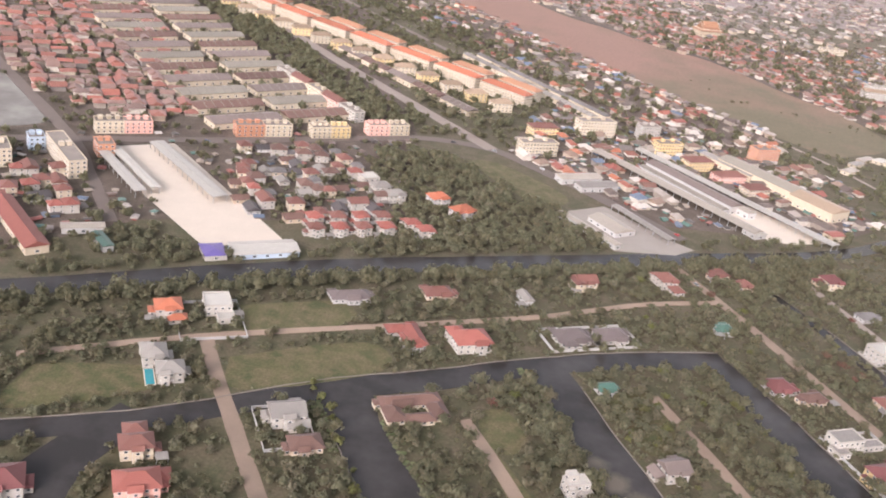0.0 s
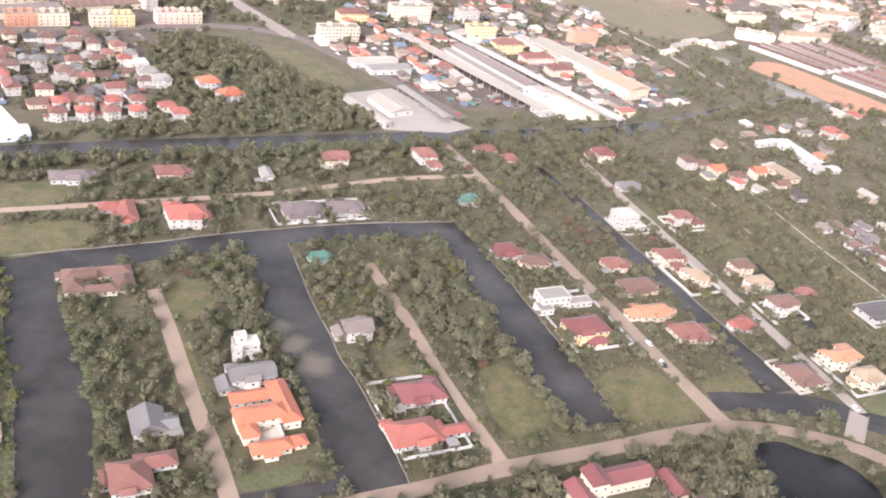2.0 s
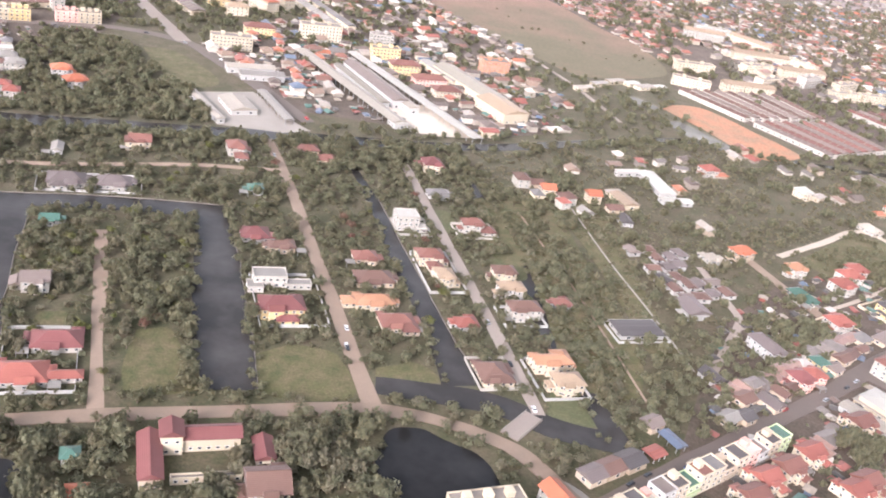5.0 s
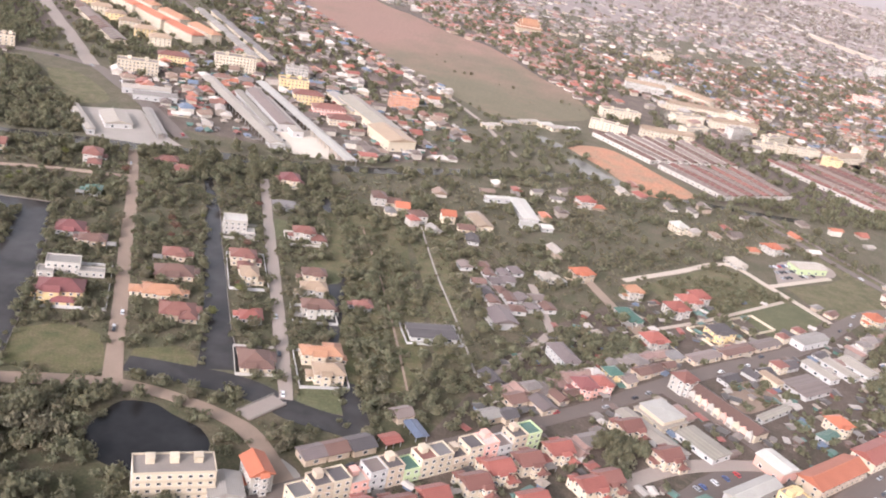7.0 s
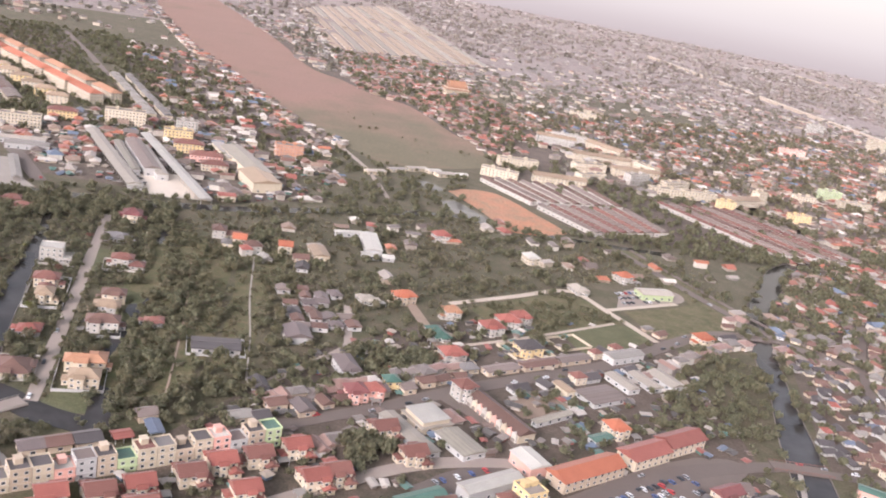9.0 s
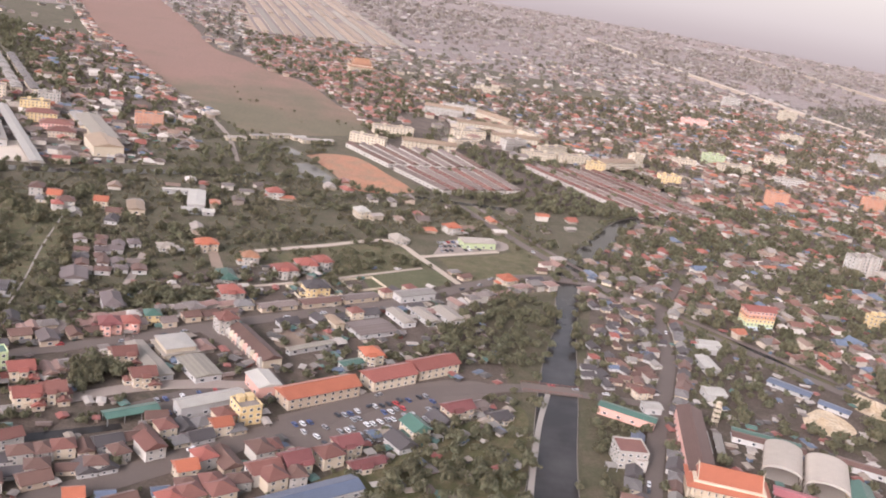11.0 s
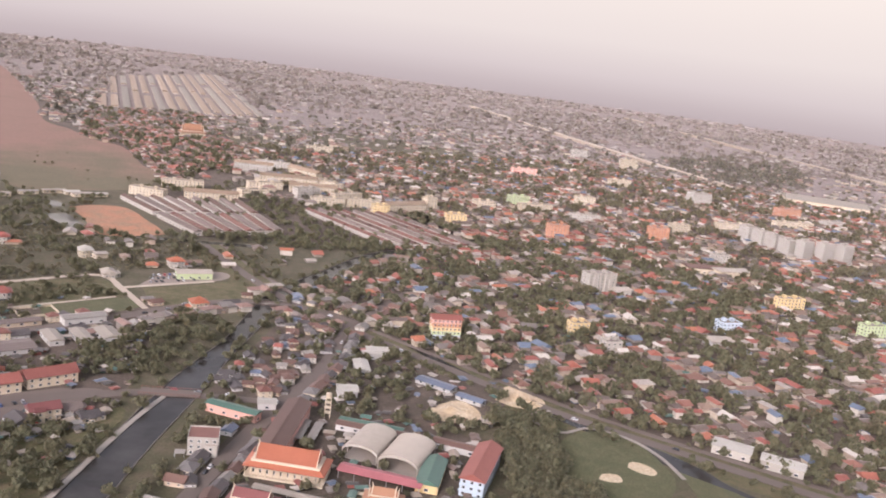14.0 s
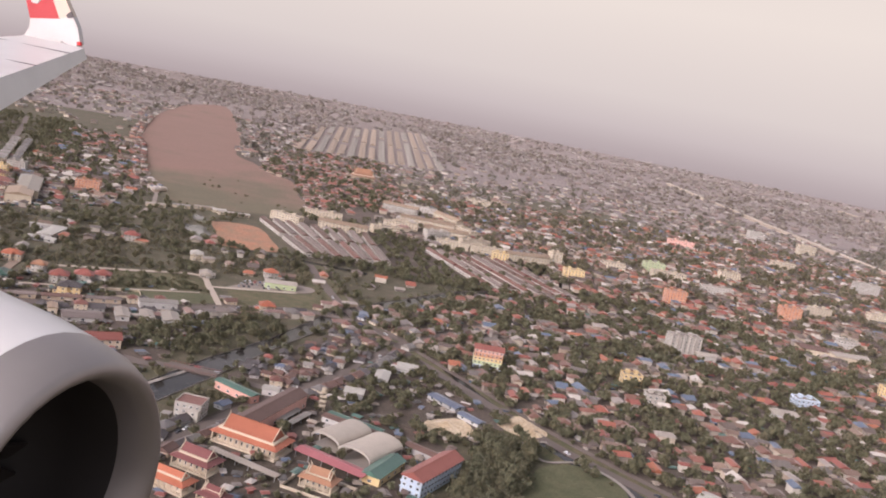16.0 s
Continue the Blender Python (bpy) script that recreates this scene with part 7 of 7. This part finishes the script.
TOWN_N = [(870, 900), (1100, 1000), (1700, 900), (2300, 1400), (1200, 1900), (560, 1500), (640, 1220), (960, 940)]
grove("town_trees", scatter(TOWN_N, 10, 0.56, 94, 22, 0.48, -0.4), (2.0, 5.0), 1, "garden trees among close-set houses", 4, 94, 5)
# leaf 5 again: crowns paled in colour to imitate haze
grove("town_trees", scatter(TOWN_N, 22, 0.5, 95), (2.4, 5.0), 5, "pale-leaved trees among close-set houses", 5, 95, 5)
grove("canal_trees", scatter([(-420, 300), (-190, 405), (-85, 460), (20, 505), (126, 545), (225, 585), (225, 597), (126, 556), (10, 512), (-85, 471), (-190, 420), (-420, 322)], 4.0, 0.85, 96), (2.6, 4.6), 0, "thick tree row on the near bank of the wide canal", 18, 96, 6, 1.1, 20)
grove("canal_trees", scatter([(-190, 446), (-85, 497), (10, 538), (126, 582), (225, 617), (320, 652), (385, 688), (380, 700), (315, 665), (220, 632), (120, 597), (5, 555), (-90, 512), (-195, 460)], 5.0, 0.6, 97), (1.8, 3.6), 0, "trees on the far bank of the wide canal", 18, 97, 6, 1.1, 20)
grove("canal_trees", scatter([(225, 590), (320, 625), (385, 660), (470, 720), (560, 770), (640, 765), (640, 775), (560, 781), (465, 731), (378, 669), (315, 634), (222, 598)], 5.0, 0.75, 98), (2.2, 4.2), 0, "thick tree row along the narrowing canal", 18, 98, 6, 1.1, 20)
for i, k, n in ((3, 1, 99), (2, 1, 100), (4, 1, 101), (4, 0, 102), (5, 1, 103), (7, 0, 104), (7, 1, 105), (9, 1, 106), (9, 0, 128)):
    b = sides(CANALS[i][0])[k]
    r = np.random.RandomState(n)
    q = [(x + r.uniform(-2.5, 2.5), y + r.uniform(-2.5, 2.5)) for (ax, ay), (bx, by) in zip(b, b[1:]) for x, y in ((ax, ay), ((ax + bx) / 2, (ay + by) / 2)) if r.uniform() < 0.6]
    grove("bank_shrubs", (np.array([c[0] for c in q]), np.array([c[1] for c in q])), (2.0, 3.8) if i == 9 else (1.2, 2.8), 2 if i == 2 else 0, "shrubs leaning over the canal bank", 8, n, 4, 0.8, 40)


grove("town_trees", scatter([(-105, 580), (-60, 560), (5, 610), (-25, 700), (-60, 725), (-120, 690)], 6.0, 0.55, 160), (1.2, 3.0), 0, "garden trees between close-set houses", 8, 160, 5)
grove("town_trees", scatter([(-175, 500), (-160, 520), (-141, 530), (-114, 516), (-100, 496), (-147, 479)], 5.5, 0.75, 161), (1.8, 3.6), 0, "thick trees beside the concrete yard", 12, 161, 5)
grove("town_trees", scatter([(-330, 480), (-210, 500), (-185, 560), (-215, 640), (-300, 640)], 8.0, 0.4, 162), (1.2, 3.0), 0, "garden trees between red-roofed houses", 8, 162, 5)

# big trees south of the estate road, and belts between the rows
grove("wood", scatter([(40, 150), (40, 195), (112, 218), (177, 243), (222, 262), (285, 286), (300, 290), (318, 260), (250, 190), (160, 150)], 6.5, 0.62, 121), (2.6, 5.2), 0, "large park trees beside the estate road", 19, 121, 6, 1.0, 24)
grove("wood", scatter([(250, 225), (320, 250), (318, 285), (300, 290), (262, 262)], 6.0, 0.5, 122), (2.2, 4.4), 1, "dusty park trees round the clubhouse", 19, 122, 5, 1.0, 24)
grove("belt", scatter([(-185, 1045), (-84, 880), (-14, 788), (20, 820), (-62, 950), (-136, 1082), (-260, 1260), (-300, 1230)], 6.5, 0.85, 123), (2.6, 4.6), 0, "dark tree belt between two housing districts", 8, 123, 5)
grove("belt", scatter([(640, 900), (680, 830), (760, 800), (800, 850), (960, 880), (985, 940), (900, 1060), (760, 1040), (640, 1110)], 9.0, 0.5, 124), (2.4, 4.8), 0, "trees filling the ground between terraced rows", 8, 124, 5)
grove("belt", scatter([(640, 760), (760, 800), (860, 830), (900, 880), (800, 880), (700, 810), (600, 800)], 6.5, 0.7, 125), (2.2, 4.6), 0, "thick trees along the narrow canal", 9, 125, 5)
grove("belt", scatter([(360, 1330), (470, 1130), (580, 1080), (640, 1220), (560, 1500), (400, 1900), (200, 1800)], 12, 0.6, 126), (2.6, 5.2), 0, "trees among red-roofed houses", 6, 126, 5)
grove("wood", scatter([(640, 560), (690, 600), (700, 580), (655, 530)], 6, 0.4, 127), (1.6, 3.0), 0, "bushes in a walled plot", 12, 127, 4)

grove("wood", scatter([(530, 340), (545, 350), (566, 345), (556, 325), (540, 330)], 5, 0.9, 129), (2.6, 4.4), 0, "clump of dense trees behind the shops", 19, 129, 4, 1.1, 24)
grove("wood", scatter([(615, 430), (640, 450), (650, 440), (650, 380), (640, 370), (662, 385), (690, 425), (665, 430)], 6.5, 0.55, 130), (1.6, 3.6), 0, "trees round walled yards", 16, 130, 4, 1.0, 20)
grove("wood", scatter([(440, 330), (470, 400), (520, 440), (560, 470), (575, 445), (520, 385), (470, 340)], 6.0, 0.6, 131), (1.8, 3.8), 0, "trees behind the street houses", 16, 131, 4, 1.0, 20)

grove("wood", scatter([(415, 240), (470, 285), (520, 335), (560, 330), (530, 280), (480, 240), (440, 225)], 6.5, 0.55, 134), (1.3, 2.9), 0, "garden trees between red-roofed houses", 12, 134, 5, 1.0, 20)
grove("wood", scatter([(581, 558), (649, 626), (690, 588), (620, 528)], 5.0, 0.5, 135), (1.0, 2.4), 0, "dark scrub on overgrown ground inside a lane", 8, 135, 5)

EDGE = [(330, 1290), (368, 1262), (458, 1104), (566, 1060), (505, 985), (430, 1010), (380, 1130)]
r = np.random.RandomState(136)
ex, ey = r.uniform(330, 566, 1500), r.uniform(985, 1290, 1500)
on = inside(EDGE, ex, ey) & (r.uniform(0, 1, 1500) < 0.5 * (patches(ex * 2, ey * 2) - 0.25))
grove("scrub", (ex[on], ey[on]), (1.0, 2.6), 1, "dry bushes spreading over the brown field", 6, 136, 5, 0.8)

OPEN_N = [(20, 800), (86, 800), (330, 900), (440, 860), (560, 800), (560, 930), (480, 960), (330, 1080), (60, 1420), (-300, 1420), (-60, 1000)]
grove("belt", scatter(OPEN_N, 10, 0.55, 108), (1.8, 4.2), 0, "trees between roads and houses", 6, 108, 5)
grove("belt", scatter([(400, 700), (560, 800), (640, 800), (560, 900), (440, 860)], 9, 0.5, 109), (1.8, 4.0), 0, "trees among scattered houses", 6, 109, 5)
grove("wood", scatter([(440, 330), (560, 420), (700, 560), (640, 640), (520, 560), (440, 620), (400, 640)], 6.5, 0.42, 110), (1.4, 3.6), 0, "garden trees and thickets by the town", 12, 110, 5, 1.0, 20, thin=0.5)

line = [(x, y, 1) for x, y, w in ROADS[15][0]]
for off, n in ((-13, 112), (15, 113), (19, 114)):
    L, R = sides([(x, y, 2 * abs(off)) for x, y, w in line])
    b, r = (L if off > 0 else R), np.random.RandomState(n)
    q = [(ax + (bx - ax) * f + r.normal(0, 2), ay + (by - ay) * f + r.normal(0, 2)) for (ax, ay), (bx, by) in zip(b, b[1:]) for f in (0, 0.25, 0.5, 0.75) if r.uniform() < 0.5]
    grove("verge_trees", (np.array([c[0] for c in q]), np.array([c[1] for c in q])), (1.5, 4.2), 0, "trees and bushes along the railway", 12, n, 4)
grove("wood", scatter([(796, 425), (845, 425), (868, 570), (815, 610), (805, 530)], 7.5, 0.5, 115), (1.6, 3.6), 0, "trees between canal houses", 12, 115, 4)
grove("wood", scatter([(795, 210), (850, 210), (835, 345), (845, 420), (795, 420)], 7.0, 0.55, 116), (1.6, 3.8), 0, "trees on the canal side by the temple", 12, 116, 4)
grove("wood", scatter([(860, 300), (940, 270), (1000, 250), (960, 345), (900, 330), (880, 365), (862, 372)], 5.5, 0.5, 117), (1.3, 3.2), 0, "trees in the temple grounds", 12, 117, 4)
grove("wood", scatter([(868, 420), (930, 405), (965, 400), (955, 425), (920, 425), (880, 445)], 6, 0.6, 118), (2.0, 4.0), 0, "trees behind the school", 14, 118, 4)

# lily pads along the banks
for i, k, a, b, n in ((2, 0, 4, 16, 120), (2, 1, 2, 20, 121), (3, 1, 0, 9, 122)):
    line, r = sides(CANALS[i][0])[k][a:b], np.random.RandomState(n)
    g = Geo()
    for (ax, ay), (bx, by) in zip(line, line[1:]):
        mid = CANALS[i][0][len(CANALS[i][0]) // 2]
        for _ in range(9):
            f, o, s = r.uniform(), abs(r.normal(0, 2.0)), r.uniform(0.5, 1.6)
            cx, cy = ax + (bx - ax) * f, ay + (by - ay) * f
            to = Vector((mid[0] - cx, mid[1] - cy)).normalized() if k == 2 else Vector((1, 0.36)).normalized() * (-1 if k == 0 else 1) * (1 if k else -1)
            cx, cy = cx + to.x * o * (1 if k == 0 else -1), cy + to.y * o * (1 if k == 0 else -1)
            g.solid([(cx + s * math.cos(t) * r.uniform(0.7, 1.1), cy + s * math.sin(t) * r.uniform(0.7, 1.1), 0.1) for t in (0, 1.05, 2.1, 3.14, 4.2, 5.2)], [(cx + s * math.cos(t), cy + s * math.sin(t), 0.3 + 0.02 * s) for t in (0, 1.05, 2.1, 3.14, 4.2, 5.2)])
    tagged(part("lily_pads", g, LILY), "pale green water plants along the bank", "water plants", kind="stuff")


# ---- cars ----
CAR_PAINT = {"white": plain("white_car_paint", (0.75, 0.75, 0.75), 0.3), "silver": plain("silver_car_paint", (0.45, 0.45, 0.46), 0.3, metal=0.5), "black": plain("black_car_paint", (0.03, 0.03, 0.035), 0.3),
             "red": plain("red_car_paint", (0.45, 0.04, 0.04), 0.3), "blue": plain("dark_blue_car_paint", (0.06, 0.09, 0.22), 0.3)}
CARS = {}


def car(x, y, rot, colour):
    m = pose(x, y, 0.28, 0, 0, rot)
    if colour in CARS:
        return copy_thing(CARS[colour], m)
    root = thing("car", x, y, rot, "parked %s car on the asphalt" % colour, "car", "parked cars", 0.28)
    g = Geo()
    ring = lambda e, z: [(-2.15 + e, -0.86 + e * 0.3, z), (2.15 - e, -0.86 + e * 0.3, z), (2.15 - e, 0.86 - e * 0.3, z), (-2.15 + e, 0.86 - e * 0.3, z)]
    g.solid(ring(0.1, 0.25), ring(0, 0.5)), g.solid(ring(0, 0.5), ring(0.15, 0.92))
    g.solid([(-1.5, -0.66, 1.36), (0.75, -0.66, 1.36), (0.75, 0.66, 1.36), (-1.5, 0.66, 1.36)], [(-1.4, -0.6, 1.45), (0.65, -0.6, 1.45), (0.65, 0.6, 1.45), (-1.4, 0.6, 1.45)])
    part("body", g, CAR_PAINT[colour], root)
    g = Geo()
    g.solid([(-1.95, -0.76, 0.92), (1.3, -0.76, 0.92), (1.3, 0.76, 0.92), (-1.95, 0.76, 0.92)], [(-1.5, -0.66, 1.36), (0.75, -0.66, 1.36), (0.75, 0.66, 1.36), (-1.5, 0.66, 1.36)])
    part("window_glass", g, GLASS, root)
    for sx in (-1.35, 1.35):
        for sy in (-0.86, 0.68):
            g = Geo()
            o = [(sx + 0.31 * math.cos(a), 0.31 + 0.31 * math.sin(a)) for a in (i * math.pi / 5 for i in range(10))]
            g.solid([(px_, sy, pz) for px_, pz in o], [(px_, sy + 0.18, pz) for px_, pz in o])
            part("wheel", g, RUBBER, root)
    CARS[colour] = root
    return root


COLOURS = ["white", "silver", "black", "white", "silver", "black", "blue", "red"]
rc = np.random.RandomState(12)
for row in range(5):
    for k in range(22):
        if rc.uniform() < 0.52:
            s, o = k * 4.1, row * 7.6
            car(650 + s * 0.70 + o * 0.62 + rc.normal(0, 0.4), 340 - 24 + s * 0.66 - o * 0.60 + 12 + rc.normal(0, 0.4), 133 + rc.normal(0, 4), COLOURS[rc.randint(8)])
for row in range(2):
    for k in range(8):
        if rc.uniform() < 0.75:
            car(583 + k * 3.2 + row * 9, 327 + k * 2.8 - row * 9, 130 + rc.normal(0, 4), COLOURS[rc.randint(8)])
for row in range(3):
    for k in range(9):
        if rc.uniform() < 0.85:
            car(696 + k * 3.6 - row * 2, 634 + k * 2.6 + row * 10, 125 + rc.normal(0, 4), COLOURS[rc.randint(8)])
for i, count, side in ((7, 18, 2.6), (14, 10, 2.2), (3, 4, 1.5), (4, 3, 1.5), (9, 6, 4.0), (15, 5, 2.0), (17, 8, 2.6)):
    line = smooth(ROADS[i][0])
    for k in range(count):
        j = rc.randint(1, len(line) - 1)
        t = (line[j + 1] - line[j - 1]).normalized()
        s = side if rc.uniform() < 0.5 else -side
        f = rc.uniform(-0.5, 0.5)
        c = line[j] + (line[j + 1] - line[j]) * f
        car(c.x - t.y * s, c.y + t.x * s, math.degrees(math.atan2(t.y, t.x)) + (180 if s > 0 else 0), COLOURS[rc.randint(8)])

# ---- far field of pale rows ----
for i in range(15):
    t = i / 14
    a, b = Vector((215 + 290 * t, 1835 + 185 * t)), Vector((-80 + 150 * t, 2640 + 690 * t))
    d, turn = b - a, math.degrees(math.atan2((b - a).y, (b - a).x)) - 90
    for f0, f1 in (((0.0, 0.42), (0.45, 0.98)), ((0.03, 0.30), (0.40, 0.97)), ((0.0, 0.55), (0.66, 0.95)))[i % 3]:
        c, L = a + d * (f0 + f1) / 2, d.length * (f1 - f0)
        shed(c.x, c.y, 14, L, 2.6, ("tan", "fade")[i % 3 == 2], "tan", turn, rise=0.8, name="terraced_row", label="very long far row of faded tan roofs", group="far pale rows")

# ---- the airliner whose window the view is from, at the end of its way ----


def enamel(name, c, rough, metal=0.0):
    """Smooth aircraft finish with faint streaks of dirt."""
    m, nt, b = nodes_of(name)
    p = place(nt)
    nt.links.new(mix(nt, ramp(nt, noise_node(nt, 0.7, 4, 0.6, p), [(0.35, (0, 0, 0)), (0.75, (1, 1, 1))]), c, dull(c, 0.86)), b.inputs["Base Color"])
    b.inputs["Roughness"].default_value, b.inputs["Metallic"].default_value = rough, metal
    return m


METAL = enamel("bare_intake_metal", (0.34, 0.30, 0.285), 0.42, 0.55)
SKIN = enamel("white_aircraft_paint", (0.62, 0.59, 0.57), 0.4)
CREAM = enamel("cream_aircraft_paint", (0.66, 0.54, 0.44), 0.5)
LIVERY = enamel("red_aircraft_paint", (0.50, 0.05, 0.055), 0.5)
DARK = enamel("dark_intake_lining", (0.030, 0.024, 0.022), 0.7)
SEAM = enamel("dark_panel_seam", (0.12, 0.10, 0.10), 0.8)
LENS = enamel("red_tip_light", (0.8, 0.05, 0.05), 0.2)
airliner = thing("airliner", 1043.92, -100.39, 0, "white airliner wing, red winglet and engine in flight", "aircraft", z=206.72)
HUB = pose(-3.62, 5.46, -3.42, 0, 2, -5.5)


def turned(profile, k=40):
    """Surface of revolution about the engine's axis."""
    g = Geo()
    for (ax, ar), (bx, br) in zip(profile, profile[1:]):
        for i in range(k):
            a, b = 2 * math.pi * i / k, 2 * math.pi * (i + 1) / k
            g.face([HUB @ Vector((x, r * math.cos(t), r * math.sin(t))) for x, r, t in ((ax, ar, a), (bx, br, a), (bx, br, b), (ax, ar, b))])
    me = g.mesh("nacelle")
    bm = bmesh.new()
    bm.from_mesh(me)
    bmesh.ops.remove_doubles(bm, verts=bm.verts, dist=1e-4)
    for f in bm.faces:
        f.smooth = True
    bmesh.ops.recalc_face_normals(bm, faces=bm.faces)
    bm.to_mesh(me)
    bm.free()
    return me


part("cowling", turned([(-0.42, 1.17), (-0.8, 1.22), (-1.5, 1.26), (-2.4, 1.24), (-3.2, 1.12), (-3.9, 0.88), (-3.9, 0.7)]), SKIN, airliner)
part("intake_lip", turned([(-0.42, 1.17), (-0.2, 1.13), (-0.06, 1.07), (0.0, 1.01), (-0.03, 0.95), (-0.14, 0.90), (-0.3, 0.86)]), METAL, airliner, "bare metal intake lip")
part("intake_lining", turned([(-0.3, 0.86), (-0.7, 0.83), (-1.3, 0.83), (-1.3, 0.02)]), DARK, airliner)
part("spinner", turned([(-1.25, 0.25), (-1.0, 0.17), (-0.8, 0.01)]), DARK, airliner)
for i in range(20):
    a = 2 * math.pi * i / 20
    g = Geo()
    g.solid([HUB @ Vector((x, 0.24 * math.cos(a + e), 0.24 * math.sin(a + e))) for x, e in ((-1.27, -0.2), (-1.15, 0.2), (-1.18, 0.25), (-1.29, -0.15))],
            [HUB @ Vector((x, 0.81 * math.cos(a + e), 0.81 * math.sin(a + e))) for x, e in ((-1.27, -0.12), (-1.12, 0.1), (-1.14, 0.12), (-1.29, -0.1))])
    part("fan_blade", g, DARK, airliner)
root_ring = [(-5.6, 4.2, -2.15), (-5.9, 4.2, -1.6), (-10.6, 4.2, -1.75), (-10.6, 4.2, -1.95)]
tip_ring = [(-10.76, 15.05, -0.80), (-10.85, 15.05, -0.62), (-12.1, 15.05, -0.60), (-12.1, 15.05, -0.70)]
g = Geo(); g.solid(root_ring, tip_ring); part("wing", g, SKIN, airliner)


def fin(name, outline, mat, label="", y=15.24, thick=0.12):
    """Flat upright piece of the winglet; outline: fore and aft, height."""
    g = Geo()
    g.solid([(x, y, z) for x, z in outline], [(x, y + thick, z) for x, z in outline])
    return part(name, g, mat, airliner, label)


fin("winglet_base", [(-13.2, -0.92), (-12.85, -0.84), (-12.48, -0.72), (-12.27, -0.58), (-12.2, -0.44), (-12.2, -0.28), (-11.57, -0.19), (-11.48, -0.58), (-11.5, -0.70), (-12.2, -0.90)], SKIN)
fin("winglet", [(-12.2, -0.28), (-12.29, -0.06), (-12.33, 0.04), (-12.62, 0.9), (-12.75, 1.7), (-12.35, 1.7), (-11.98, 0.7), (-11.75, 0.13), (-11.57, -0.19)], LIVERY, "red painted winglet")
fin("winglet_edge", [(-11.57, -0.19), (-11.75, 0.13), (-11.98, 0.7), (-12.35, 1.7), (-12.1, 1.7), (-11.75, 0.8), (-11.49, 0.18), (-11.29, -0.10)], CREAM, "cream leading edge of the winglet")
fin("winglet_root", [(-11.48, -0.58), (-11.57, -0.19), (-11.29, -0.10), (-11.16, -0.30), (-11.08, -0.56), (-11.2, -0.66)], SKIN)
fin("edge_marking", [(-11.43, -0.10), (-11.33, -0.02), (-11.27, -0.12), (-11.38, -0.15)], SEAM, "dark marking on the leading edge", 15.22, 0.02)
fin("emblem", [(-12.20, 0.02), (-12.18, 0.16), (-12.06, 0.22), (-11.95, 0.16), (-12.0, 0.08), (-12.08, 0.0)], SKIN, "white emblem on the red winglet", 15.22, 0.02)
g = Geo(); g.box(-11.12, -11.05, 15.2, 15.27, -0.60, -0.53, 0, 0.015); part("tip_light", g, LENS, airliner, "red wingtip light")
for f in (0.72, 0.9):                                  # panel seams across the wing
    a, b = [tuple(p + (q - p) * f for p, q in zip(root_ring[k], tip_ring[k])) for k in (1, 2)]
    g = Geo(); g.solid([(a[0], a[1], a[2] + 0.005), (a[0], a[1] + 0.05, a[2] + 0.005), (b[0], b[1] + 0.05, b[2] + 0.005), (b[0], b[1], b[2] + 0.005)], [(a[0], a[1], a[2] + 0.015), (a[0], a[1] + 0.05, a[2] + 0.015), (b[0], b[1] + 0.05, b[2] + 0.015), (b[0], b[1], b[2] + 0.015)])
    part("panel_seam", g, SEAM, airliner)

# the plan set to the model's size
for ob in scene.objects:
    if ob.parent is None and ob.type in ("MESH", "EMPTY"):
        ob.matrix_basis = Matrix.Scale(S, 4) @ ob.matrix_basis
